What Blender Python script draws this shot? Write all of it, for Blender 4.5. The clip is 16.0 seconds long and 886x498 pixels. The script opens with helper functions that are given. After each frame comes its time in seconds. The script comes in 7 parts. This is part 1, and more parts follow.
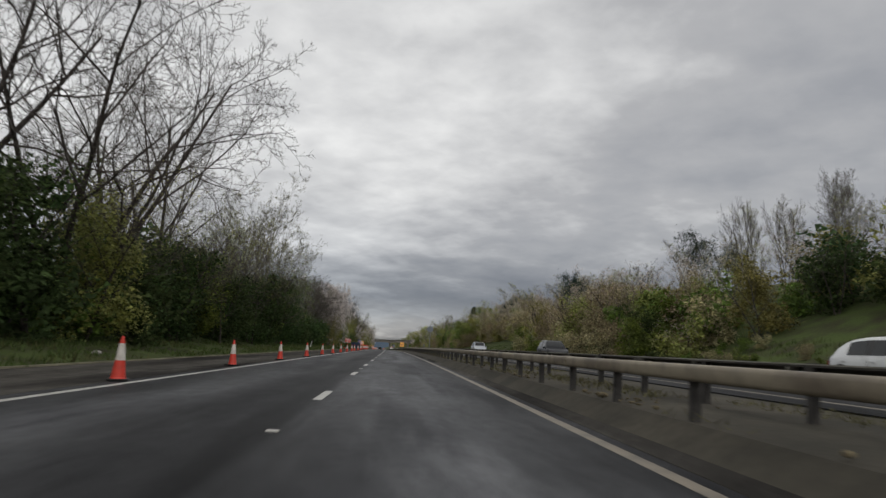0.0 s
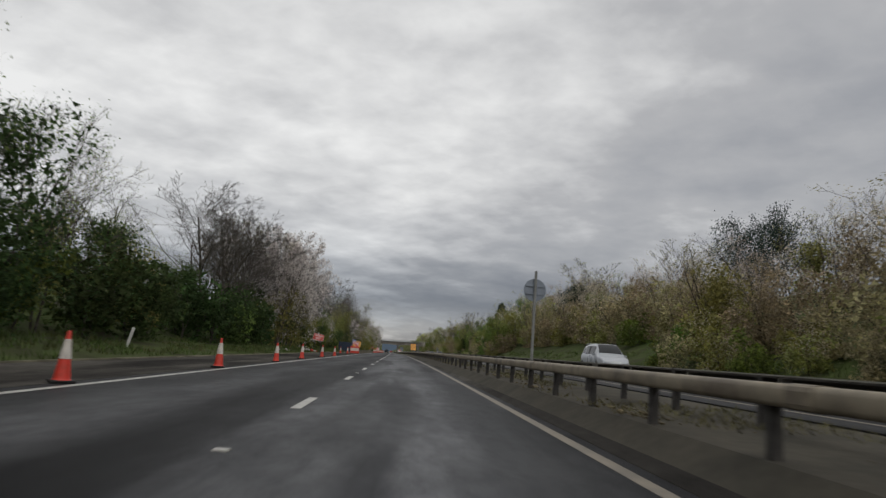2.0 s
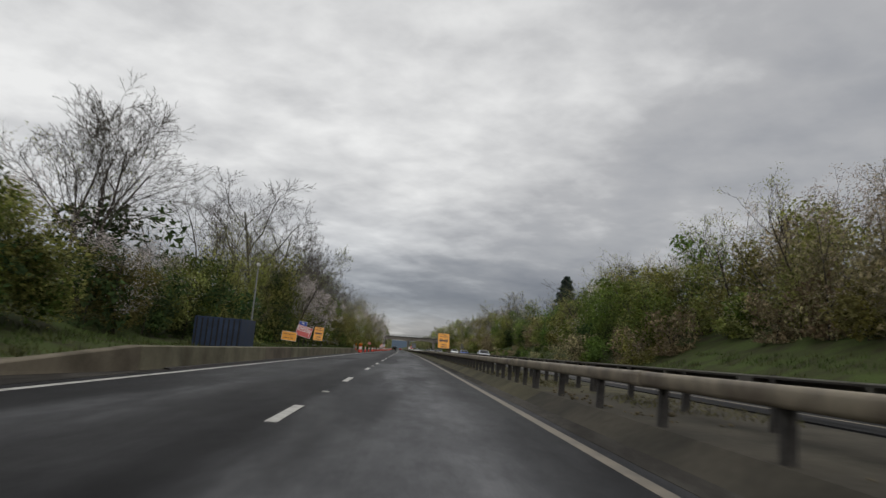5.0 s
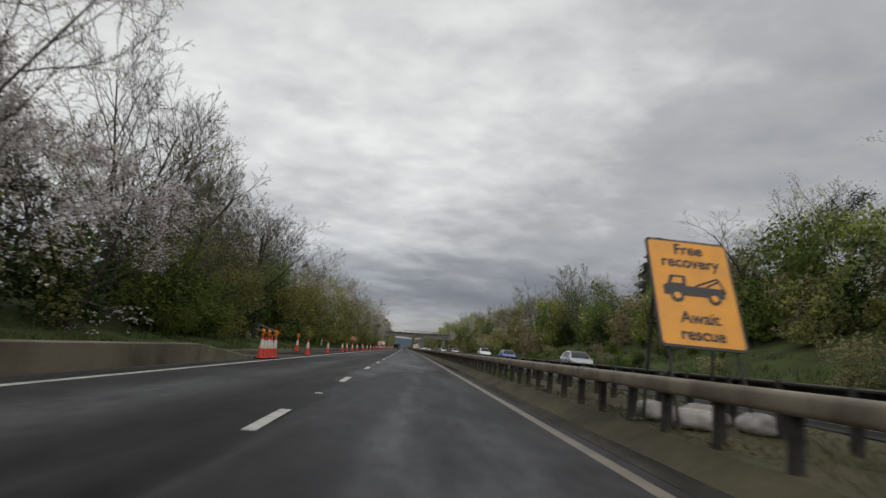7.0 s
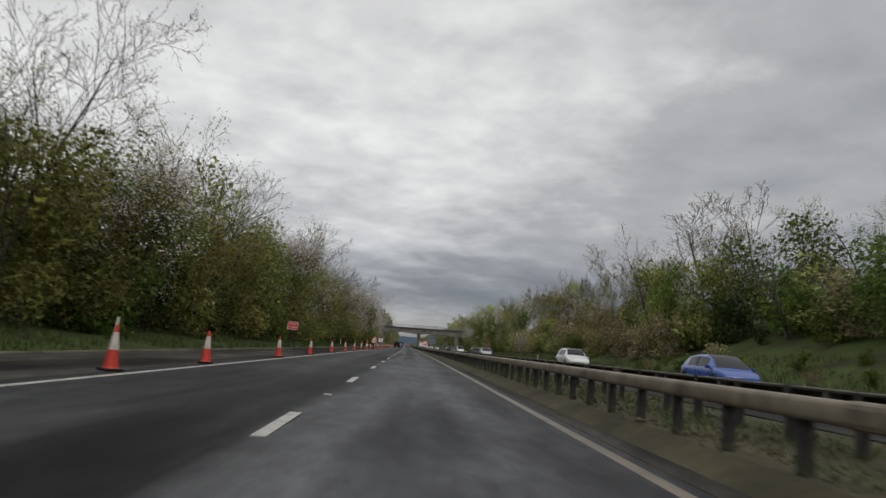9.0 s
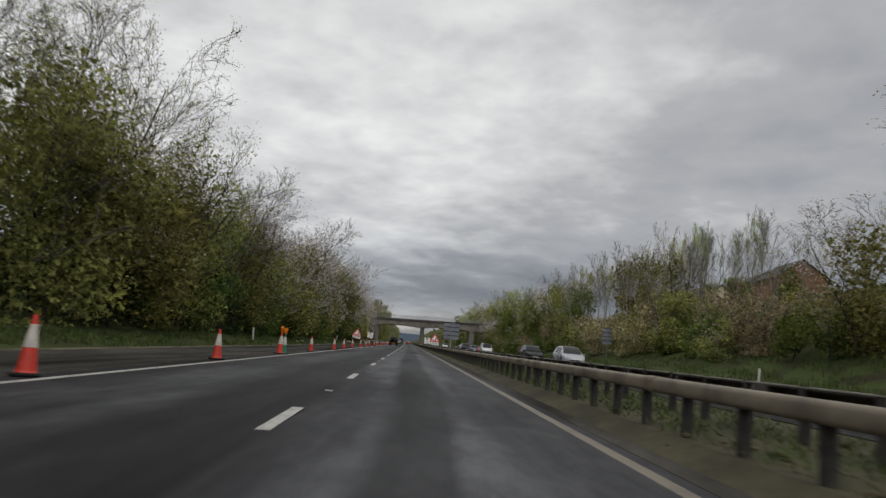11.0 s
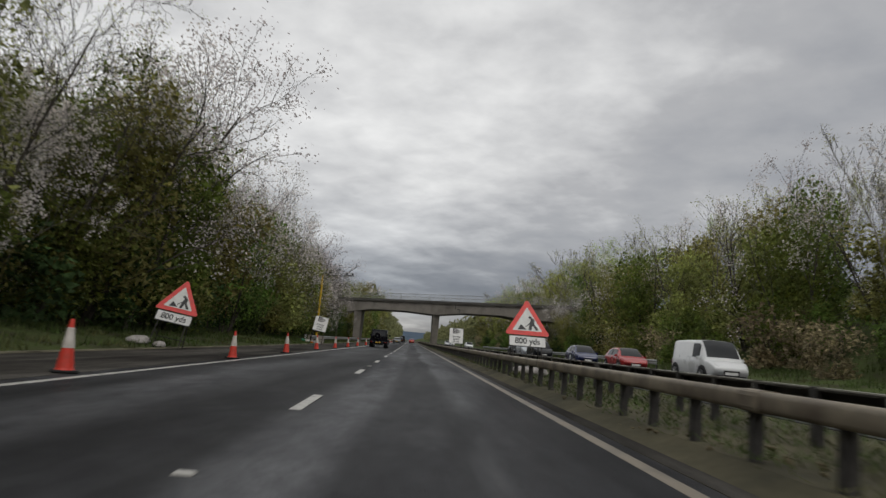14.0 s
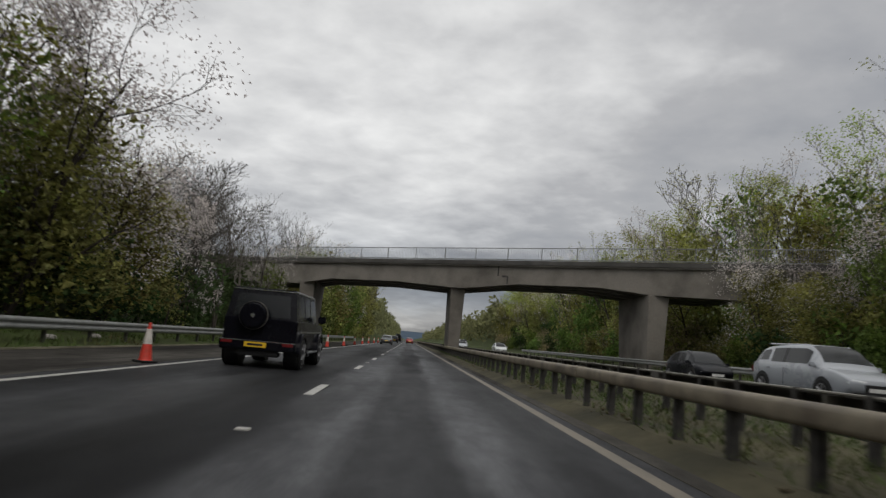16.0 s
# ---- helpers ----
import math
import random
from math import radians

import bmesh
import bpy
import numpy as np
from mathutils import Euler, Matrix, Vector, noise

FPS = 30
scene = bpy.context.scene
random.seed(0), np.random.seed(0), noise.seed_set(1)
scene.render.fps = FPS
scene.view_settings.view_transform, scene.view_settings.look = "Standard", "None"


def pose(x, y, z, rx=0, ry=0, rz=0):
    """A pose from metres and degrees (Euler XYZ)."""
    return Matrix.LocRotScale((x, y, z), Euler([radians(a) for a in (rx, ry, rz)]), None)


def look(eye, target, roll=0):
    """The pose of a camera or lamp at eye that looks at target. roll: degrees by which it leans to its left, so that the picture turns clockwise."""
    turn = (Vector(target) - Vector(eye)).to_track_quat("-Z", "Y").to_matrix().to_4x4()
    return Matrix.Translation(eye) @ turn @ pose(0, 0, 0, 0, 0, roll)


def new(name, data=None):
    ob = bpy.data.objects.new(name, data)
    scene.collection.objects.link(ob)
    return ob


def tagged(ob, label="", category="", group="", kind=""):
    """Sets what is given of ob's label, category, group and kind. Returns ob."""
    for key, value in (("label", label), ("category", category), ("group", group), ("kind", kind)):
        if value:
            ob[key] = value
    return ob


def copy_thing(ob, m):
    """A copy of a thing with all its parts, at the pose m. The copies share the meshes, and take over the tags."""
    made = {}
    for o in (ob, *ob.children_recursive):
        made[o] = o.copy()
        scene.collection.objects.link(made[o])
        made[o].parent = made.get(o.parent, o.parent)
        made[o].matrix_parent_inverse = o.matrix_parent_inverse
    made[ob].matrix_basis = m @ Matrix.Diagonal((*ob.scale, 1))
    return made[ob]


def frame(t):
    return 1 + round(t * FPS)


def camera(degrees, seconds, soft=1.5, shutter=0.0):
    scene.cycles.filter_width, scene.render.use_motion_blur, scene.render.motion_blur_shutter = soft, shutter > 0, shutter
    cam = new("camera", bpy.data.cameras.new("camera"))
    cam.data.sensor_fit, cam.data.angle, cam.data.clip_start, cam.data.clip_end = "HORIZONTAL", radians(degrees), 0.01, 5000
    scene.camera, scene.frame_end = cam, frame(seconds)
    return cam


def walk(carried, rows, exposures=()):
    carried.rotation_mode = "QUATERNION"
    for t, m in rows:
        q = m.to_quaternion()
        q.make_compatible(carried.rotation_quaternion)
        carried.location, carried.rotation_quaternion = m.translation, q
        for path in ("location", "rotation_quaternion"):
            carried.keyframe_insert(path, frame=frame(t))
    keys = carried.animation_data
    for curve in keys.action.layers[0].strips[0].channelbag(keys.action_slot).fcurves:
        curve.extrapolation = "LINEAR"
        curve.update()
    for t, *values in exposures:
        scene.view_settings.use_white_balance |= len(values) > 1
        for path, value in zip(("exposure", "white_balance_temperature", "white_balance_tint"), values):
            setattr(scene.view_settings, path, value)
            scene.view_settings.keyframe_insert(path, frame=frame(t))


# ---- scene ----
cam = camera(70.7, 16.0, soft=1.4, shutter=0.12)

# seconds, x, y, z, heading to the left, upward tilt, lean
PATH = [
    (0.0, 1.24, -1.90, 0.982, -3.89, 8.95, 3.09),
    (0.5, 1.30, 11.90, 0.979, -3.65, 9.08, 3.54),
    (1.0, 1.34, 25.72, 0.966, -3.40, 9.18, 3.92),
    (1.5, 1.34, 39.55, 0.944, -3.13, 9.23, 4.22),
    (2.0, 1.31, 53.38, 0.913, -2.88, 9.23, 4.43),
    (2.5, 1.24, 67.22, 0.874, -2.65, 9.19, 4.50),
    (3.0, 1.14, 81.06, 0.827, -2.44, 9.13, 4.44),
    (3.5, 1.02, 94.90, 0.772, -2.25, 9.08, 4.37),
    (4.0, 0.88, 109.02, 0.711, -2.09, 9.03, 4.39),
    (4.5, 0.76, 122.56, 0.642, -1.99, 8.98, 4.56),
    (5.0, 0.62, 136.36, 0.568, -1.89, 8.92, 4.74),
    (5.5, 0.47, 150.15, 0.487, -1.78, 8.86, 4.91),
    (6.0, 0.31, 163.91, 0.401, -1.68, 8.81, 5.09),
    (6.5, 0.13, 177.65, 0.310, -1.57, 8.75, 5.27),
    (7.0, -0.09, 191.36, 0.215, -1.44, 8.73, 5.20),
    (7.5, -0.34, 205.03, 0.116, -1.35, 8.70, 5.21),
    (8.0, -0.61, 218.66, 0.013, -1.27, 8.66, 5.27),
    (8.5, -0.89, 232.26, -0.093, -1.18, 8.62, 5.33),
    (9.0, -1.17, 245.81, -0.201, -1.09, 8.56, 5.38),
    (9.5, -1.41, 259.32, -0.312, -1.07, 8.50, 5.38),
    (10.0, -1.66, 272.78, -0.425, -1.05, 8.43, 5.38),
    (10.5, -1.91, 286.20, -0.539, -1.04, 8.36, 5.38),
    (11.0, -2.17, 299.57, -0.654, -1.02, 8.29, 5.37),
    (11.5, -2.44, 312.89, -0.770, -1.00, 8.22, 5.37),
    (12.0, -2.69, 326.16, -0.886, -0.91, 8.22, 5.10),
    (12.5, -2.95, 339.38, -1.002, -0.85, 8.17, 4.88),
    (13.0, -3.23, 352.56, -1.118, -0.80, 8.13, 4.78),
    (13.5, -3.52, 365.70, -1.233, -0.77, 8.12, 4.78),
    (14.0, -3.81, 378.79, -1.347, -0.75, 8.11, 4.77),
    (14.5, -4.09, 391.85, -1.460, -0.73, 8.11, 4.81),
    (15.0, -4.36, 404.88, -1.571, -0.74, 8.11, 4.88),
    (15.5, -4.64, 417.88, -1.681, -0.77, 8.10, 4.97),
    (16.0, -4.94, 430.87, -1.788, -0.85, 8.11, 5.11),
]


def aim(x, y, z, heading, tilt, lean):
    h, p = radians(heading), radians(tilt)
    way = Vector((-math.sin(h) * math.cos(p), math.cos(h) * math.cos(p), math.sin(p)))
    eye = Vector((x, y, z))
    return look(eye, eye + way * 10, lean)


walk(cam, [(row[0], aim(*row[1:])) for row in PATH])

# ---- world and light ----
SUN_ELEVATION, SUN_TURN = radians(42), radians(152)


def make_world():
    w = bpy.data.worlds.new("overcast_sky")
    w.use_nodes = True
    scene.world = w
    nt = w.node_tree
    n, l = nt.nodes, nt.links
    n.clear()

    def node(kind, **kw):
        a = n.new(kind)
        for key, v in kw.items():
            if key in a.inputs.keys():
                a.inputs[key].default_value = v
        return a

    def math2(op, a, b):
        m = n.new("ShaderNodeMath")
        m.operation = op
        for k, v in enumerate((a, b)):
            if isinstance(v, (int, float)):
                m.inputs[k].default_value = v
            else:
                l.new(v, m.inputs[k])
        return m.outputs[0]

    out = n.new("ShaderNodeOutputWorld")
    tc = n.new("ShaderNodeTexCoord")
    sep = n.new("ShaderNodeSeparateXYZ")
    l.new(tc.outputs["Generated"], sep.inputs[0])
    x, y, z = sep.outputs
    zc = math2("ADD", math2("MAXIMUM", z, 0.0), 0.20)
    comb = n.new("ShaderNodeCombineXYZ")
    l.new(math2("MULTIPLY", math2("DIVIDE", x, zc), 1.25), comb.inputs[0])
    l.new(math2("DIVIDE", y, zc), comb.inputs[1])
    turn = n.new("ShaderNodeMapping")
    turn.inputs["Rotation"].default_value = (0, 0, radians(38))
    turn.inputs["Location"].default_value = (3.1, 1.7, 0)
    turn.inputs["Scale"].default_value = (0.9, 1.25, 1)
    l.new(comb.outputs[0], turn.inputs[0])
    big = node("ShaderNodeTexNoise", Scale=0.66, Detail=4.0, Roughness=0.5, Distortion=0.2)
    fine = node("ShaderNodeTexNoise", Scale=2.8, Detail=6.0, Roughness=0.52, Distortion=0.12)
    l.new(turn.outputs[0], big.inputs["Vector"])
    l.new(turn.outputs[0], fine.inputs["Vector"])
    mixed = math2("ADD", math2("MULTIPLY", big.outputs["Fac"], 0.64), math2("MULTIPLY", fine.outputs["Fac"], 0.40))
    ripple = node("ShaderNodeTexNoise", Scale=8.5, Detail=4.0, Roughness=0.5, Distortion=0.3)
    l.new(turn.outputs[0], ripple.inputs["Vector"])
    mixed = math2("ADD", mixed, math2("MULTIPLY", math2("SUBTRACT", ripple.outputs["Fac"], 0.5), 0.13))
    # the veil is thinner ahead and to the left
    glow = math2("MULTIPLY", math2("ADD", math2("MULTIPLY", x, -0.85), math2("MULTIPLY", z, 1.12)), 0.34)
    mixed = math2("ADD", math2("SUBTRACT", mixed, 0.075), glow)
    # a brighter rift low above the road
    dx, dz = math2("MULTIPLY", math2("SUBTRACT", x, 0.02), 7.0), math2("MULTIPLY", math2("SUBTRACT", z, 0.22), 13.0)
    far = math2("ADD", math2("MULTIPLY", dx, dx), math2("MULTIPLY", dz, dz))
    mixed = math2("ADD", mixed, math2("DIVIDE", 0.17, math2("ADD", far, 1.0)))
    # heavier cloud low on the far side
    ex, ez = math2("MULTIPLY", math2("SUBTRACT", x, 0.32), 3.8), math2("MULTIPLY", math2("SUBTRACT", z, 0.22), 5.5)
    heavy = math2("ADD", math2("MULTIPLY", ex, ex), math2("MULTIPLY", ez, ez))
    mixed = math2("SUBTRACT", mixed, math2("DIVIDE", 0.085, math2("ADD", heavy, 1.0)))
    ramp = n.new("ShaderNodeValToRGB")
    r = ramp.color_ramp
    r.elements[0].position, r.elements[0].color = 0.30, (0.38, 0.39, 0.415, 1)
    r.elements[1].position, r.elements[1].color = 0.72, (0.95, 0.95, 0.94, 1)
    e = r.elements.new(0.47)
    e.color = (0.50, 0.503, 0.515, 1)
    l.new(mixed, ramp.inputs[0])
    # grey-blue distance above a pale strip at the horizon
    low = n.new("ShaderNodeValToRGB")
    q = low.color_ramp
    q.elements[0].position, q.elements[0].color = 0.0, (0.50, 0.50, 0.49, 1)
    q.elements[1].position, q.elements[1].color = 0.24, (1, 1, 1, 1)
    for pos, c in ((0.022, (0.86, 0.85, 0.83, 1)), (0.045, (0.66, 0.68, 0.71, 1)), (0.075, (0.46, 0.49, 0.545, 1)), (0.115, (0.62, 0.64, 0.68, 1)), (0.15, (0.84, 0.85, 0.87, 1))):
        e = q.elements.new(pos)
        e.color = c
    wob = math2("ADD", z, math2("MULTIPLY", math2("SUBTRACT", fine.outputs["Fac"], 0.5), 0.05))
    l.new(wob, low.inputs[0])
    mul = n.new("ShaderNodeMixRGB")
    mul.blend_type = "MULTIPLY"
    mul.inputs[0].default_value = 1
    l.new(ramp.outputs[0], mul.inputs[1])
    l.new(low.outputs[0], mul.inputs[2])
    cloud = n.new("ShaderNodeBackground")
    cloud.inputs[1].default_value = 0.92
    l.new(mul.outputs[0], cloud.inputs[0])
    sky = n.new("ShaderNodeTexSky")
    sky.sky_type = "NISHITA"
    sky.sun_disc = False
    sky.sun_elevation, sky.sun_rotation = SUN_ELEVATION, SUN_TURN
    clear = n.new("ShaderNodeBackground")
    clear.inputs[1].default_value = 0.08
    l.new(sky.outputs[0], clear.inputs[0])
    mix = n.new("ShaderNodeMixShader")
    mix.inputs[0].default_value = 0.94
    l.new(clear.outputs[0], mix.inputs[1])
    l.new(cloud.outputs[0], mix.inputs[2])
    l.new(mix.outputs[0], out.inputs[0])


make_world()
sun = new("sun", bpy.data.lights.new("sun", "SUN"))
sun.data.energy, sun.data.angle, sun.data.color = 0.75, radians(25), (1.0, 0.96, 0.9)
sun.matrix_world = look((0, 0, 0), (math.sin(SUN_TURN) * -math.cos(SUN_ELEVATION), -math.cos(SUN_TURN) * math.cos(SUN_ELEVATION), -math.sin(SUN_ELEVATION)))

# ---- the road's line: s metres along it, d to the right of the lane marking, h above it ----
BEND = (0.05088, -0.04358, 0.01796)
FALL = (-0.02327, 0.01540)
LAST = 500.0


def heading(s):
    u = min(max(s, -50), LAST) / 450
    return BEND[0] * u + BEND[1] * u * u + BEND[2] * u ** 3


def road_x(s):
    c = min(max(s, -50), LAST)
    u = c / 450
    return -450 * (BEND[0] * u * u / 2 + BEND[1] * u ** 3 / 3 + BEND[2] * u ** 4 / 4) - (s - c) * math.sin(heading(c))


def road_z(s):
    c = min(max(s, -50), LAST)
    u = c / 450
    return 450 * (FALL[0] * u * u / 2 + FALL[1] * u ** 3 / 3) + (s - c) * (FALL[0] * u + FALL[1] * u * u)


def at(s, d, h=0.0):
    t = heading(s)
    return Vector((road_x(s) + d * math.cos(t), s + d * math.sin(t), road_z(s) + h))


def swell(s):
    """How much higher the central reserve and the far road lie on the first stretch."""
    s = min(max(s, 130), 395)
    return 0.15 - 0.05 * (s - 130) / 95 if s < 225 else 0.10 * (395 - s) / 170


def far_road_h(s):
    return 0.22 + 1.2 * swell(s)


def spot(s, d, h=0.0, turn=0.0, size=1.0):
    """A pose on the road's line, facing along it."""
    return Matrix.Translation(at(s, d, h)) @ Matrix.Rotation(heading(s) + radians(turn), 4, "Z") @ Matrix.Scale(size, 4)


PROFILE = [(-900, 14), (-60, 11), (-24, 5.2), (-11.5, 0.5), (-7.6, 0.04), (-7.2, -0.05), (4.0, -0.05), (4.5, 0.02),
           (17.0, 0.05), (17.6, 0.36), (22.5, 0.95), (36, 7.0), (54, 12.3), (900, 18)]


def lie(d):
    """The ground's height above the road at the offset d."""
    for (a, p), (b, q) in zip(PROFILE, PROFILE[1:]):
        if d <= b:
            return p + (q - p) * (d - a) / (b - a)
    return PROFILE[-1][1]


# ---- materials ----
def mat(name, color, rough=0.6, metal=0.0, vary=0.15, scale=4.0, bump=0.0, dark=None, spots=0.5, fine=40.0, islands=0.0, objects=0.0, spec=0.5, coat=0.0):
    """A painted or natural surface: two scales of variation, stains, grain and fine relief."""
    m = bpy.data.materials.new(name)
    m.use_nodes = True
    n, l = m.node_tree.nodes, m.node_tree.links
    b = n["Principled BSDF"]
    b.inputs["Metallic"].default_value = metal
    b.inputs["Specular IOR Level"].default_value = spec
    b.inputs["Coat Weight"].default_value = coat
    b.inputs["Coat Roughness"].default_value = 0.06
    tc = n.new("ShaderNodeTexCoord")
    a1 = n.new("ShaderNodeTexNoise")
    a1.inputs["Scale"].default_value, a1.inputs["Detail"].default_value = scale, 5
    a2 = n.new("ShaderNodeTexNoise")
    a2.inputs["Scale"].default_value, a2.inputs["Detail"].default_value = fine, 3
    l.new(tc.outputs["Object"], a1.inputs["Vector"])
    l.new(tc.outputs["Object"], a2.inputs["Vector"])
    ramp = n.new("ShaderNodeValToRGB")
    d = dark or tuple(c * (1 - vary * 2) for c in color)
    ramp.color_ramp.elements[0].position, ramp.color_ramp.elements[0].color = spots - 0.16, (*d, 1)
    ramp.color_ramp.elements[1].position, ramp.color_ramp.elements[1].color = spots + 0.14, (*color, 1)
    l.new(a1.outputs["Fac"], ramp.inputs[0])
    hsv = n.new("ShaderNodeHueSaturation")
    l.new(ramp.outputs[0], hsv.inputs["Color"])
    val = n.new("ShaderNodeMath")
    val.operation = "MULTIPLY_ADD"
    val.inputs[1].default_value, val.inputs[2].default_value = vary * 1.6, 1 - vary * 0.8
    l.new(a2.outputs["Fac"], val.inputs[0])
    value = val.outputs[0]
    for amount, kind, socket in ((islands, "ShaderNodeNewGeometry", "Random Per Island"), (objects, "ShaderNodeObjectInfo", "Random")):
        if amount:
            g = n.new(kind)
            k = n.new("ShaderNodeMath")
            k.operation = "MULTIPLY_ADD"
            k.inputs[1].default_value, k.inputs[2].default_value = amount * 2, 1 - amount
            l.new(g.outputs[socket], k.inputs[0])
            p = n.new("ShaderNodeMath")
            p.operation = "MULTIPLY"
            l.new(value, p.inputs[0])
            l.new(k.outputs[0], p.inputs[1])
            value = p.outputs[0]
            if kind == "ShaderNodeObjectInfo":
                h = n.new("ShaderNodeMath")
                h.operation = "MULTIPLY_ADD"
                h.inputs[1].default_value, h.inputs[2].default_value = 0.05, 0.475
                l.new(g.outputs[socket], h.inputs[0])
                l.new(h.outputs[0], hsv.inputs["Hue"])
    l.new(value, hsv.inputs["Value"])
    l.new(hsv.outputs[0], b.inputs["Base Color"])
    ro = n.new("ShaderNodeMath")
    ro.operation = "MULTIPLY_ADD"
    ro.inputs[1].default_value, ro.inputs[2].default_value = 0.25, max(rough - 0.12, 0.02)
    l.new(a1.outputs["Fac"], ro.inputs[0])
    l.new(ro.outputs[0], b.inputs["Roughness"])
    if bump:
        bp = n.new("ShaderNodeBump")
        bp.inputs["Strength"].default_value, bp.inputs["Distance"].default_value = bump, 0.01
        l.new(a2.outputs["Fac"], bp.inputs["Height"])
        l.new(bp.outputs[0], b.inputs["Normal"])
    return m


def leaf(name, color, through_light, vary=0.24, mottle=False):
    """Thin leaves or petals: matt, partly lit through, each one a little different; mottle: a close mass of them, gap
    shade in its colour.
    """
    m = bpy.data.materials.new(name)
    m.use_nodes = True
    n, l = m.node_tree.nodes, m.node_tree.links
    n.remove(n["Principled BSDF"])
    tc = n.new("ShaderNodeTexCoord")
    a = n.new("ShaderNodeTexNoise")
    a.inputs["Scale"].default_value, a.inputs["Detail"].default_value = 0.9, 4
    l.new(tc.outputs["Object"], a.inputs["Vector"])
    geo, info = n.new("ShaderNodeNewGeometry"), n.new("ShaderNodeObjectInfo")

    def span_of(socket, width, mid):
        k = n.new("ShaderNodeMath")
        k.operation = "MULTIPLY_ADD"
        k.inputs[1].default_value, k.inputs[2].default_value = width, mid - width / 2
        l.new(socket, k.inputs[0])
        return k.outputs[0]

    def times(p, q):
        k = n.new("ShaderNodeMath")
        k.operation = "MULTIPLY"
        l.new(p, k.inputs[0])
        l.new(q, k.inputs[1])
        return k.outputs[0]

    hsv = n.new("ShaderNodeHueSaturation")
    hsv.inputs["Color"].default_value = (*color, 1)
    l.new(times(times(span_of(geo.outputs["Random Per Island"], vary * 2, 1.0), span_of(info.outputs["Random"], 0.5, 1.0)), span_of(a.outputs["Fac"], 1.2, 1.0)), hsv.inputs["Value"])
    l.new(span_of(info.outputs["Random"], 0.06, 0.5), hsv.inputs["Hue"])
    colour = hsv.outputs[0]
    l.new(span_of(a.outputs["Fac"], 0.7, 0.95), hsv.inputs["Saturation"])
    d, t, mix = n.new("ShaderNodeBsdfDiffuse"), n.new("ShaderNodeBsdfTranslucent"), n.new("ShaderNodeMixShader")
    mix.inputs[0].default_value = through_light
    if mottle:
        # leaf against leaf, the shade between them put into the colour
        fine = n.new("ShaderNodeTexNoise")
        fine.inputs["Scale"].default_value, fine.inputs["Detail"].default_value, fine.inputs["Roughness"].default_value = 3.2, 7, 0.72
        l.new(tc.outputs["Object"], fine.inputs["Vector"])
        gap_shade = n.new("ShaderNodeValToRGB")
        gap_shade.color_ramp.elements[0].position, gap_shade.color_ramp.elements[0].color = 0.36, (0.30, 0.30, 0.28, 1)
        gap_shade.color_ramp.elements[1].position, gap_shade.color_ramp.elements[1].color = 0.62, (1.35, 1.35, 1.3, 1)
        l.new(fine.outputs["Fac"], gap_shade.inputs[0])
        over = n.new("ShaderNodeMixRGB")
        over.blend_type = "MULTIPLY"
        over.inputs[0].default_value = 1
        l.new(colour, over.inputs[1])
        l.new(gap_shade.outputs[0], over.inputs[2])
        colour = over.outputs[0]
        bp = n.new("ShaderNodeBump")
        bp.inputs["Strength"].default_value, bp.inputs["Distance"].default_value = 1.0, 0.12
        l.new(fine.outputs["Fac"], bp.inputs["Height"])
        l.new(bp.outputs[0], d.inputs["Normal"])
    for k in (d, t):
        l.new(colour, k.inputs["Color"])
    l.new(d.outputs[0], mix.inputs[1])
    l.new(t.outputs[0], mix.inputs[2])
    l.new(mix.outputs[0], n["Material Output"].inputs["Surface"])
    return m


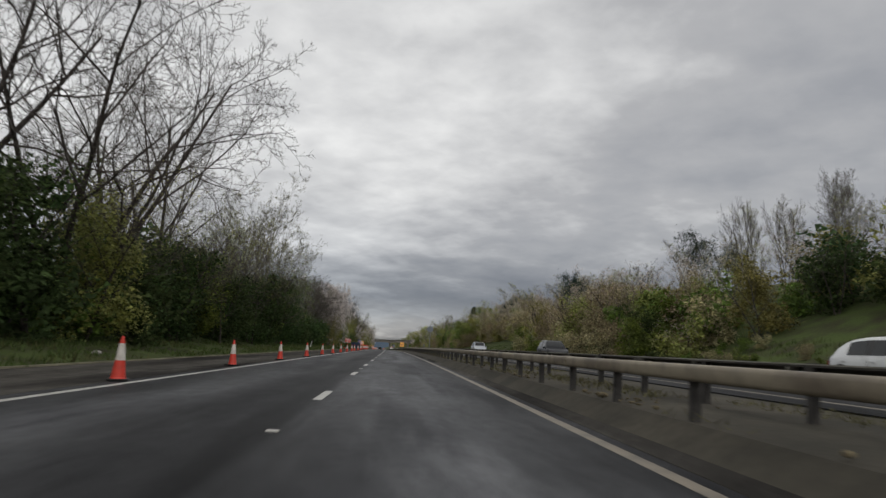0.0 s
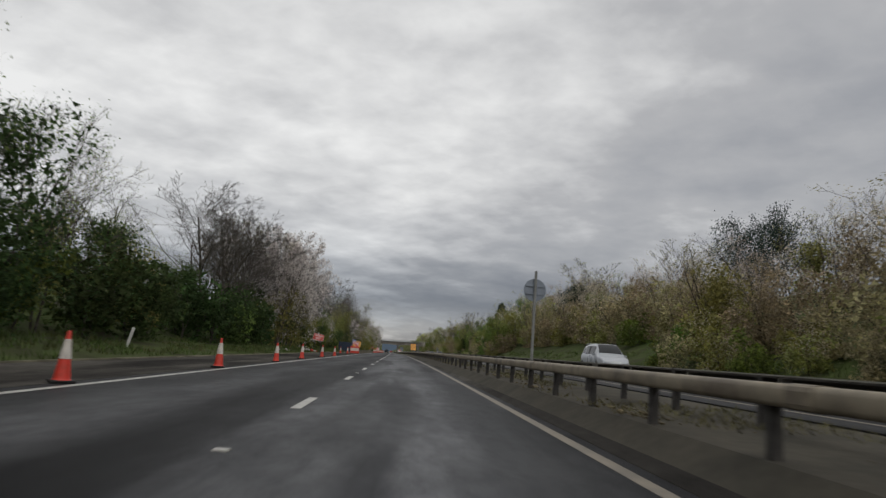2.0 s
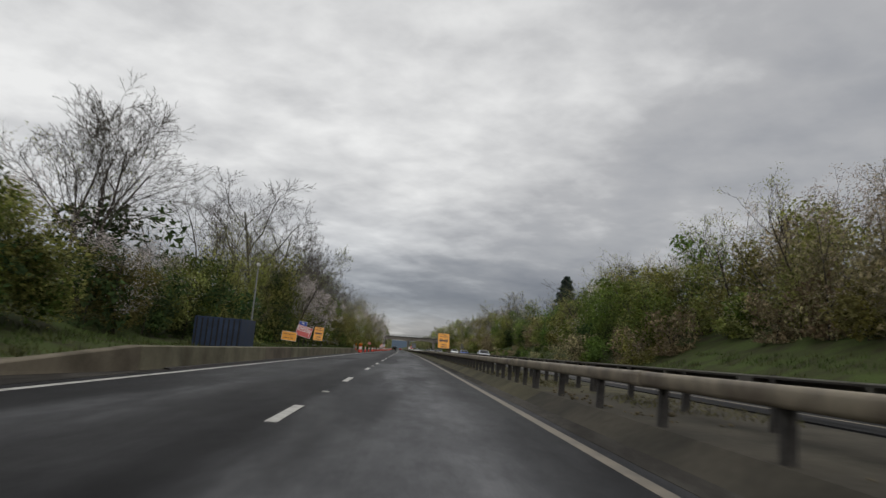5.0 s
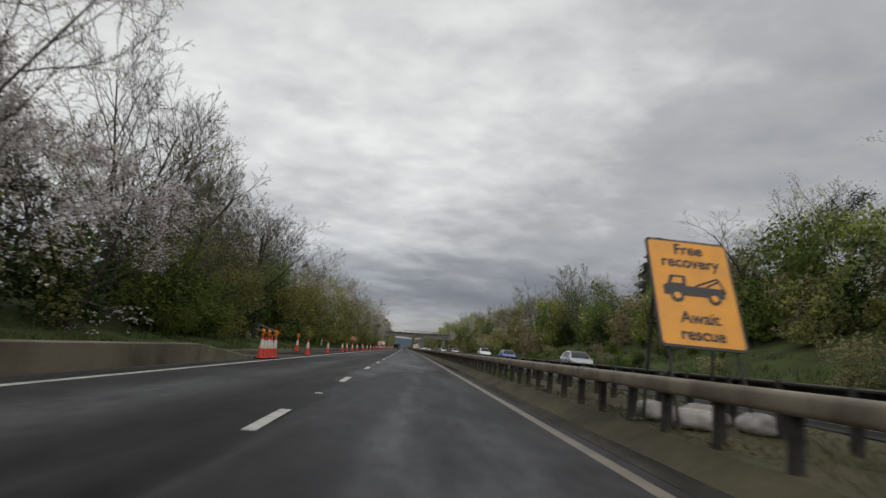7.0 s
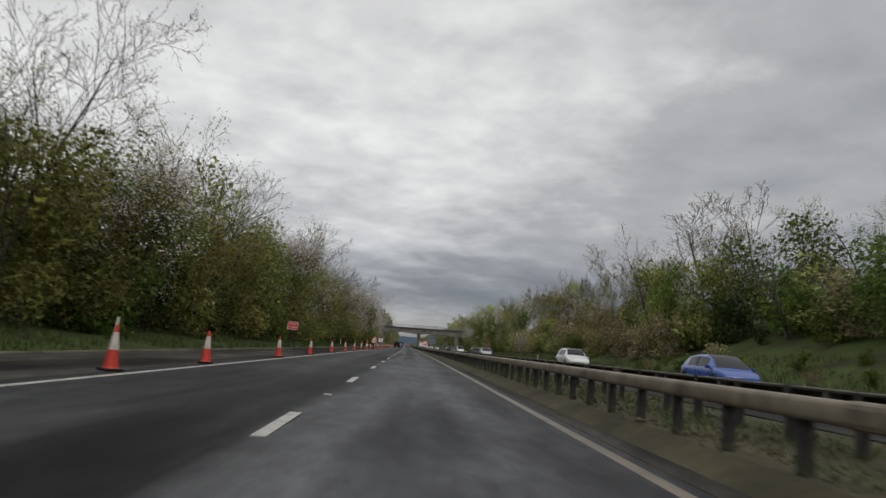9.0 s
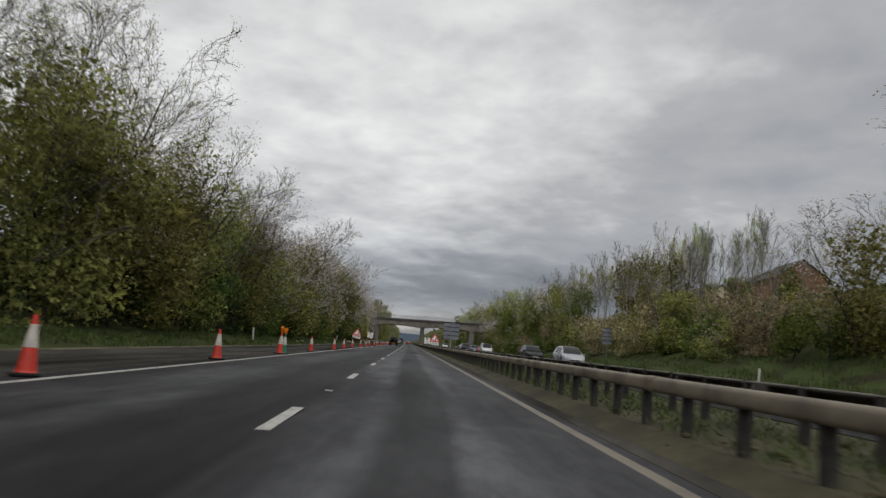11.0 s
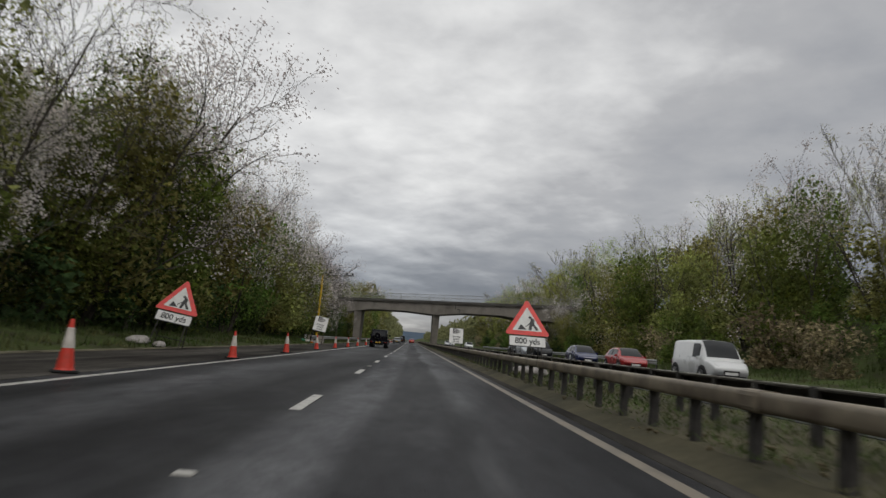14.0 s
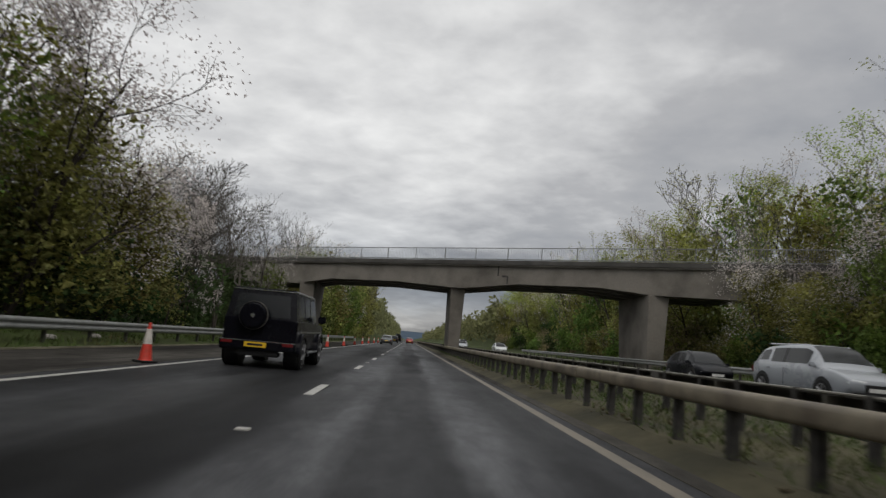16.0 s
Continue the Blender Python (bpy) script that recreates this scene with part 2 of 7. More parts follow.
def asphalt(name, base, worn, wet, gloss=0.04, bands=()):
    """Damp asphalt with paler worn stretches, dark damp streaks along the road and a stony grain."""
    m = bpy.data.materials.new(name)
    m.use_nodes = True
    n, l = m.node_tree.nodes, m.node_tree.links
    b = n["Principled BSDF"]
    b.inputs["Specular IOR Level"].default_value = gloss
    tc = n.new("ShaderNodeTexCoord")
    stretch = n.new("ShaderNodeMapping")
    stretch.inputs["Scale"].default_value = (0.75, 0.05, 1)
    l.new(tc.outputs["Object"], stretch.inputs[0])
    streak = n.new("ShaderNodeTexNoise")
    streak.inputs["Scale"].default_value, streak.inputs["Detail"].default_value = 1.2, 6
    l.new(stretch.outputs[0], streak.inputs["Vector"])
    grain = n.new("ShaderNodeTexNoise")
    grain.inputs["Scale"].default_value, grain.inputs["Detail"].default_value = 55, 3
    l.new(tc.outputs["Object"], grain.inputs["Vector"])
    ramp = n.new("ShaderNodeValToRGB")
    ramp.color_ramp.elements[0].position, ramp.color_ramp.elements[0].color = 0.40, (*base, 1)
    ramp.color_ramp.elements[1].position, ramp.color_ramp.elements[1].color = 0.58, (*worn, 1)
    l.new(streak.outputs["Fac"], ramp.inputs[0])
    # broad damp stains
    stain = n.new("ShaderNodeTexNoise")
    stain.inputs["Scale"].default_value, stain.inputs["Detail"].default_value = 0.35, 4
    squash = n.new("ShaderNodeMapping")
    squash.inputs["Scale"].default_value = (1.7, 0.16, 1)
    l.new(tc.outputs["Object"], squash.inputs[0])
    l.new(squash.outputs[0], stain.inputs["Vector"])
    sr = n.new("ShaderNodeValToRGB")
    sr.color_ramp.elements[0].position, sr.color_ramp.elements[0].color = 0.40, (0.46, 0.46, 0.47, 1)
    sr.color_ramp.elements[1].position, sr.color_ramp.elements[1].color = 0.50, (1, 1, 1, 1)
    l.new(stain.outputs["Fac"], sr.inputs[0])
    damp = n.new("ShaderNodeMixRGB")
    damp.blend_type = "MULTIPLY"
    damp.inputs[0].default_value = 1
    l.new(ramp.outputs[0], damp.inputs[1])
    l.new(sr.outputs[0], damp.inputs[2])
    colour = damp.outputs[0]
    for scale, low, high, lo, hi in (((0.55, 0.22, 1), 0.42, 0.56, 0.70, 1.0), ((4.5, 1.6, 1), 0.36, 0.64, 0.80, 1.12)):
        spread = n.new("ShaderNodeMapping")
        spread.inputs["Scale"].default_value = scale
        blot = n.new("ShaderNodeTexNoise")
        blot.inputs["Scale"].default_value, blot.inputs["Detail"].default_value, blot.inputs["Roughness"].default_value = 1.0, 6, 0.62
        tone = n.new("ShaderNodeValToRGB")
        tone.color_ramp.elements[0].position, tone.color_ramp.elements[0].color = low, (lo, lo, lo * 1.01, 1)
        tone.color_ramp.elements[1].position, tone.color_ramp.elements[1].color = high, (hi, hi, hi, 1)
        over = n.new("ShaderNodeMixRGB")
        over.blend_type = "MULTIPLY"
        over.inputs[0].default_value = 1
        l.new(tc.outputs["Object"], spread.inputs[0])
        l.new(spread.outputs[0], blot.inputs["Vector"])
        l.new(blot.outputs["Fac"], tone.inputs[0])
        l.new(colour, over.inputs[1])
        l.new(tone.outputs[0], over.inputs[2])
        colour = over.outputs[0]
    if bands:
        # worn wheel tracks and damp strips that run with the lanes, ragged at their edges
        def maths(op, p, q):
            k = n.new("ShaderNodeMath")
            k.operation = op
            for i, x in enumerate((p, q)):
                if isinstance(x, (int, float)):
                    k.inputs[i].default_value = x
                else:
                    l.new(x, k.inputs[i])
            return k.outputs[0]

        across, along = n.new("ShaderNodeAttribute"), n.new("ShaderNodeAttribute")
        across.attribute_name, along.attribute_name = "across", "along"
        ragged = maths("ADD", maths("MULTIPLY", stain.outputs["Fac"], 1.1), maths("MULTIPLY", streak.outputs["Fac"], 0.7))
        where = maths("DIVIDE", maths("ADD", across.outputs["Fac"], maths("ADD", ragged, 4.15 - 0.9)), 8.1)
        tones = []
        for rows in bands:
            cr = n.new("ShaderNodeValToRGB")
            e = cr.color_ramp.elements
            e[0].position, e[0].color = (rows[0][0] + 4.15) / 8.1, (*[rows[0][1]] * 3, 1)
            e[1].position, e[1].color = (rows[-1][0] + 4.15) / 8.1, (*[rows[-1][1]] * 3, 1)
            for d, v in rows[1:-1]:
                x = e.new((d + 4.15) / 8.1)
                x.color = (v, v, v, 1)
            l.new(where, cr.inputs[0])
            tones.append(cr.outputs[0])
        for k, tone in enumerate(tones):
            over = n.new("ShaderNodeMixRGB")
            over.blend_type = "MULTIPLY"
            over.inputs[0].default_value = 1
            if k:
                late = maths("MINIMUM", maths("MAXIMUM", maths("DIVIDE", maths("SUBTRACT", along.outputs["Fac"], 270), 30), 0.0), 1.0)
                l.new(late, over.inputs[0])
            l.new(colour, over.inputs[1])
            l.new(tone, over.inputs[2])
            colour = over.outputs[0]
    hsv = n.new("ShaderNodeHueSaturation")
    v = n.new("ShaderNodeMath")
    v.operation = "MULTIPLY_ADD"
    v.inputs[1].default_value, v.inputs[2].default_value = 0.9, 0.55
    l.new(grain.outputs["Fac"], v.inputs[0])
    l.new(v.outputs[0], hsv.inputs["Value"])
    l.new(colour, hsv.inputs["Color"])
    l.new(hsv.outputs[0], b.inputs["Base Color"])
    r = n.new("ShaderNodeMath")
    r.operation = "MULTIPLY_ADD"
    r.inputs[1].default_value, r.inputs[2].default_value = 0.45, wet
    l.new(streak.outputs["Fac"], r.inputs[0])
    l.new(r.outputs[0], b.inputs["Roughness"])
    bp = n.new("ShaderNodeBump")
    bp.inputs["Strength"].default_value, bp.inputs["Distance"].default_value = 0.5, 0.008
    l.new(grain.outputs["Fac"], bp.inputs["Height"])
    l.new(bp.outputs[0], b.inputs["Normal"])
    return m


LANES = [(-4.1, 0.42), (-3.2, 0.50), (-2.3, 0.70), (-1.6, 0.55), (-1.1, 0.26), (-0.2, 0.28), (0.15, 0.72), (0.8, 1.0), (2.3, 1.0), (2.7, 0.78), (3.0, 0.52), (3.9, 0.52)]
STRIP = [(-4.1, 1.0), (0.95, 1.0), (1.2, 0.42), (1.95, 0.42), (2.2, 1.0), (3.9, 1.0)]
M_ROAD = asphalt("damp_asphalt", (0.080, 0.0815, 0.0855), (0.134, 0.136, 0.143), 0.34, bands=(LANES, STRIP))
M_FAR_ROAD = asphalt("grey_asphalt", (0.024, 0.0245, 0.026), (0.060, 0.060, 0.062), 0.4)
M_SHOULDER = asphalt("old_asphalt", (0.056, 0.052, 0.046), (0.098, 0.092, 0.082), 0.6, 0.02)
M_PAINT = mat("road_paint", (0.44, 0.43, 0.40), 0.5, vary=0.25, scale=5, dark=(0.20, 0.195, 0.18), spots=0.42, fine=30)
M_PAINT_DULL = mat("dirty_road_paint", (0.19, 0.163, 0.125), 0.6, vary=0.2, scale=2, dark=(0.10, 0.088, 0.07), spots=0.42, fine=25)
M_GRASS_SOIL = mat("grassy_soil", (0.062, 0.084, 0.027), 0.95, vary=0.42, scale=0.5, dark=(0.040, 0.036, 0.022), spots=0.46, fine=6, bump=0.6, spec=0.1)
M_BEAM = mat("weathered_beam", (0.225, 0.192, 0.138), 0.6, vary=0.34, scale=1.9, dark=(0.075, 0.055, 0.038), spots=0.44, fine=11, bump=0.3)
M_POST = mat("dark_stained_steel", (0.055, 0.05, 0.046), 0.75, vary=0.3, scale=5, fine=40, bump=0.2)
M_GALV = mat("galvanised_steel", (0.27, 0.275, 0.265), 0.6, metal=0.35, vary=0.12, scale=3, fine=25)
# dull grey steel, darkened for the shade inside the far barrier's open beam
M_DARKENED_STEEL = mat("darkened_grey_steel", (0.10, 0.092, 0.08), 0.8, metal=0.0, vary=0.2, scale=2, fine=20)
M_CONCRETE = mat("weathered_concrete", (0.33, 0.30, 0.26), 0.85, vary=0.2, scale=0.8, dark=(0.17, 0.15, 0.125), spots=0.45, fine=18, bump=0.3, spec=0.2)
M_WALL = mat("mossy_stained_concrete", (0.19, 0.172, 0.125), 0.9, vary=0.25, scale=0.7, dark=(0.085, 0.076, 0.055), spots=0.5, fine=14, bump=0.4, spec=0.15, objects=0.15)
M_BARK = mat("bark", (0.095, 0.082, 0.070), 0.9, vary=0.3, scale=3, fine=25, bump=0.5, spec=0.15, objects=0.2)
M_PALE_BARK = mat("pale_bark", (0.26, 0.245, 0.215), 0.85, vary=0.3, scale=2.5, dark=(0.11, 0.10, 0.088), spots=0.45, fine=20, bump=0.4, spec=0.2, objects=0.2)
M_TWIG = mat("pale_twigs", (0.128, 0.115, 0.102), 0.9, vary=0.2, scale=3, fine=20, spec=0.15, objects=0.2)
M_LEAF_DARK = leaf("dark_leaves", (0.070, 0.105, 0.040), 0.3)
M_LEAF = leaf("spring_leaves", (0.175, 0.235, 0.055), 0.45)
M_LEAF_GREY = leaf("grey_green_leaves", (0.29, 0.30, 0.18), 0.4)
M_LEAF_OLIVE = leaf("olive_buds", (0.315, 0.312, 0.098), 0.45)
M_FAR_WOOD = leaf("far_wood_leaves", (0.165, 0.172, 0.08), 0.25)
M_TAN = leaf("tan_buds", (0.32, 0.265, 0.16), 0.45)
M_LIME = leaf("lime_leaves", (0.32, 0.36, 0.07), 0.45)
M_BLOSSOM = leaf("white_blossom", (0.64, 0.58, 0.56), 0.45, 0.18)
M_BLOSSOM_DULL = leaf("cream_blossom", (0.49, 0.42, 0.335), 0.4, 0.22)
M_NEEDLE = leaf("dark_needles", (0.032, 0.048, 0.036), 0.1)
# inner foliage, with the shade between its leaves mottled into the colour
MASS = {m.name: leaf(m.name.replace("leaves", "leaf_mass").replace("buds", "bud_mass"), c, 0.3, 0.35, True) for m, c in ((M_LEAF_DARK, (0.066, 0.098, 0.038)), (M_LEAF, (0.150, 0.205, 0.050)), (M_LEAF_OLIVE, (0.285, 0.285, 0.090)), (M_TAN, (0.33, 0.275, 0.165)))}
# woods tinted blue: the haze of the distance is in the base colour
M_HAZE_HILL = mat("haze_blue_hill", (0.09, 0.12, 0.16), 1.0, vary=0.15, scale=0.004, fine=0.02, spec=0.0)


# ---- mesh helpers ----
def mesh_from(name, verts, faces, materials, index=None, smooth=False):
    me = bpy.data.meshes.new(name)
    me.from_pydata([tuple(v) for v in verts], [], faces)
    for m in materials if isinstance(materials, (list, tuple)) else [materials]:
        me.materials.append(m)
    if index is not None:
        me.polygons.foreach_set("material_index", index)
    if smooth:
        me.polygons.foreach_set("use_smooth", [True] * len(me.polygons))
    me.update()
    return me


def hang(ob, parent, label=""):
    ob.parent = parent
    if label:
        ob["label"] = label
    return ob


def part(name, bm, material, parent, label="", smooth=False):
    """Links a bmesh as one mesh object under a thing or a part."""
    me = bpy.data.meshes.new(name)
    bmesh.ops.recalc_face_normals(bm, faces=bm.faces)
    bm.to_mesh(me)
    bm.free()
    for m in material if isinstance(material, (list, tuple)) else [material]:
        me.materials.append(m)
    if smooth:
        me.polygons.foreach_set("use_smooth", [True] * len(me.polygons))
    ob = new(name, me)
    if parent:
        hang(ob, parent, label)
    return ob


def thing(name, m, label, category, group="", kind=""):
    ob = new(name)
    ob.empty_display_size = 0.2
    ob.matrix_basis = m
    return tagged(ob, label, category, group, kind)


def box(bm, x0, x1, y0, y1, z0, z1, bevel=0.0, mi=0):
    g = bmesh.ops.create_cube(bm, size=1)
    vs = g["verts"]
    for v in vs:
        v.co = Vector((x0 + (v.co.x + 0.5) * (x1 - x0), y0 + (v.co.y + 0.5) * (y1 - y0), z0 + (v.co.z + 0.5) * (z1 - z0)))
    fs = list({f for v in vs for f in v.link_faces})
    for f in fs:
        f.material_index = mi
    if bevel:
        es = list({e for f in fs for e in f.edges})
        bmesh.ops.bevel(bm, geom=es, offset=bevel, segments=2, affect="EDGES", clamp_overlap=True)
    return bm


def boxes(*rows):
    bm = bmesh.new()
    for r in rows:
        box(bm, *r)
    return bm


def rod(bm, a, b, r0, r1=None, n=8, cap=True):
    """A round bar from a to b."""
    a, b = Vector(a), Vector(b)
    r1 = r0 if r1 is None else r1
    z = (b - a).normalized()
    x = z.orthogonal().normalized()
    y = z.cross(x)
    rings = []
    for p, r in ((a, r0), (b, r1)):
        rings.append([bm.verts.new(p + x * math.cos(k * math.tau / n) * r + y * math.sin(k * math.tau / n) * r) for k in range(n)])
    for k in range(n):
        bm.faces.new((rings[0][k], rings[0][(k + 1) % n], rings[1][(k + 1) % n], rings[1][k]))
    if cap:
        bm.faces.new(rings[0][::-1])
        bm.faces.new(rings[1])
    return bm


def poly(bm, pts, depth, axis="y", mi=0):
    """A flat outline of (across, up) points given thickness along y."""
    front = [bm.verts.new((p[0], 0, p[1])) for p in pts]
    back = [bm.verts.new((p[0], depth, p[1])) for p in pts]
    k = len(pts)
    fs = [bm.faces.new(front), bm.faces.new(back[::-1])]
    for i in range(k):
        fs.append(bm.faces.new((front[i], back[i], back[(i + 1) % k], front[(i + 1) % k])))
    for f in fs:
        f.material_index = mi
    return bm


def ribbon(name, prof, stations, materials, smooth=False, close=False, lift=None, mark=False):
    """A cross-section of (d, h) points drawn along the road's line; lift(s) raises it, mark stores each point's d and s."""
    verts, faces = [], []
    k = len(prof)
    for s in stations:
        for d, h in prof:
            verts.append(at(s, d, h + (lift(s) if lift else 0)))
    for i in range(len(stations) - 1):
        for j in range(k if close else k - 1):
            a, b = i * k + j, i * k + (j + 1) % k
            faces.append((a, b, b + k, a + k))
    if close:
        faces.append(tuple(range(k))[::-1])
        faces.append(tuple(range((len(stations) - 1) * k, len(stations) * k)))
    me = mesh_from(name, verts, faces, materials, smooth=smooth)
    if mark:
        for key, vals in (("across", [d for s in stations for d, h in prof]), ("along", [s for s in stations for d, h in prof])):
            me.attributes.new(key, "FLOAT", "POINT").data.foreach_set("value", vals)
    return new(name, me)


def steps(a, b, step):
    k = max(1, round((b - a) / step))
    return [a + (b - a) * i / k for i in range(k + 1)]


# ---- ground, road and distance ----
S0, S1 = -60.0, 1300.0
ground = ribbon("ground", PROFILE, steps(S0, 600, 6) + steps(640, 4600, 120), M_GRASS_SOIL)
tagged(ground, "grassy verges and cutting slopes with bare earth", "ground", kind="structure")

road = ribbon("road", [(-4.15, -0.04), (-4.15, 0.0), (3.95, 0.0), (3.95, -0.04)], steps(S0, 600, 6) + steps(640, S1, 60), M_ROAD, mark=True)
tagged(road, "damp dark asphalt carriageway with two lanes", "road", kind="structure")
shoulder = ribbon("hard_shoulder", [(-7.25, -0.02), (-7.25, 0.012), (-4.15, 0.004), (-4.152, -0.03)], steps(S0, 600, 6) + steps(640, S1, 60), M_SHOULDER)
tagged(shoulder, "worn grey asphalt hard shoulder with grit", "hard shoulder", kind="structure")
far_road = ribbon("opposite_road", [(7.6, -0.2), (7.6, 0.0), (17.3, 0.0), (17.3, -0.2)], steps(S0, 600, 6) + steps(640, S1, 60), M_FAR_ROAD, lift=far_road_h)
tagged(far_road, "damp asphalt carriageway for the oncoming traffic", "road", kind="structure")
kerb = ribbon("kerb", [(-7.4, -0.02), (-7.4, 0.05), (-7.27, 0.05), (-7.25, -0.02)], steps(S0, 560, 6), M_WALL)
tagged(kerb, "low dirty concrete edging beside the verge", "kerb", kind="structure")


M_GRIT = mat("grey_grit", (0.074, 0.067, 0.053), 0.9, vary=0.38, scale=0.8, dark=(0.042, 0.039, 0.031), spots=0.5, fine=7, bump=0.6, spec=0.15)
M_MEDIAN = mat("muddy_grit", (0.102, 0.092, 0.058), 0.9, vary=0.38, scale=0.7, dark=(0.052, 0.049, 0.032), spots=0.5, fine=7, bump=0.6, spec=0.15)


def median_lift(s):
    return swell(s) * 1.1


RESERVE = [(3.95, -0.2, 0.0), (3.95, 0.006, 0.0), (4.15, 0.03, 0.33), (4.34, 0.095, 0.70), (4.5, 0.15, 1.0), (6.0, 0.19, 1.0), (7.0, 0.20, 1.0), (7.6, 0.205, 1.0), (7.6, 0.0, 1.0)]
for where, soil, label in ((steps(S0, 150, 3), M_GRIT, "grey gritty strip with dead grass between the barriers"), (steps(150, 600, 3) + steps(640, S1, 60), M_MEDIAN, "muddy tan strip with patchy grass between the barriers")):
    median = ribbon("central_reserve", [p[:2] for p in RESERVE], where, [soil, M_SHOULDER])
    for v in median.data.vertices:
        v.co.z += median_lift(v.co.y) * RESERVE[v.index % len(RESERVE)][2]
    median.data.polygons.foreach_set("material_index", [1 if k % (len(RESERVE) - 1) == 1 else 0 for k in range(len(median.data.polygons))])
    tagged(median, label, "central reserve", kind="structure")


def line(name, parent, d, w, h, label, m=M_PAINT, lift=None):
    ob = ribbon(name, [(d - w / 2, h), (d - w / 2 + 0.01, h + 0.005), (d + w / 2 - 0.01, h + 0.005), (d + w / 2, h)], steps(S0, 600, 6) + steps(640, S1, 60), m, lift=lift)
    return hang(ob, parent, label)


line("edge_line", road, 3.68, 0.17, 0.001, "dull yellowish solid edge line", M_PAINT_DULL)
line("edge_line", road, -3.78, 0.14, 0.001, "white solid edge line")
line("edge_line", far_road, 8.75, 0.13, 0.001, "dull white solid edge line", M_PAINT_DULL, lift=far_road_h)
line("edge_line", far_road, 16.5, 0.2, 0.001, "white solid edge line", lift=far_road_h)


def dashes(parent, d, h, s0, s1, far=False):
    shape = bmesh.new()
    box(shape, -0.075, 0.075, 0, 2.0, 0, 0.005)
    me = bpy.data.meshes.new("lane_marking")
    shape.to_mesh(me)
    shape.free()
    me.materials.append(M_PAINT)
    s = s0
    while s < s1:
        ob = new("lane_marking", me)
        ob.matrix_basis = spot(s, d, (far_road_h(s + 1) if far else 0) + 0.001)
        hang(ob, parent)
        s += 9.0


dashes(road, 0.0, 0.0, -9.0, 700)


def studs():
    """Raised reflecting studs on the lane line, one in every second gap."""
    shape = bmesh.new()
    box(shape, -0.07, 0.07, -0.06, 0.06, -0.005, 0.018, 0.008)
    me = bpy.data.meshes.new("road_stud")
    shape.to_mesh(me)
    shape.free()
    me.materials.append(M_PAINT)
    for k in range(34):
        ob = new("road_stud", me)
        ob.matrix_basis = spot(5.1 + 18 * k, 0.0)
        hang(ob, road)


studs()
dashes(far_road, 12.6, 0.0, -6.0, 700, True)


def far_hills():
    verts, faces = [], []
    rows = 3
    xs = [-2600 + 80 * i for i in range(66)]
    for k, (y, up) in enumerate(((3200, -30), (3500, 0), (4200, 1))):
        for x in xs:
            top = 20 + 18 * noise.noise((x / 420, 3, 0)) + 9 * noise.noise((x / 120, 7, 0)) + 10 * math.exp(-((x + 160) / 260) ** 2)
            verts.append((x, y, -30 + (top + 20) * (0.0 if up < 0 else 1.0 if up == 0 else 1.05)))
    w = len(xs)
    for k in range(rows - 1):
        for i in range(w - 1):
            a = k * w + i
            faces.append((a, a + 1, a + 1 + w, a + w))
    ob = new("far_hills", mesh_from("far_hills", verts, faces, M_HAZE_HILL, smooth=True))
    tagged(ob, "wooded hills in the far distance, air haze painted as blue-grey", "hills", kind="structure")


far_hills()


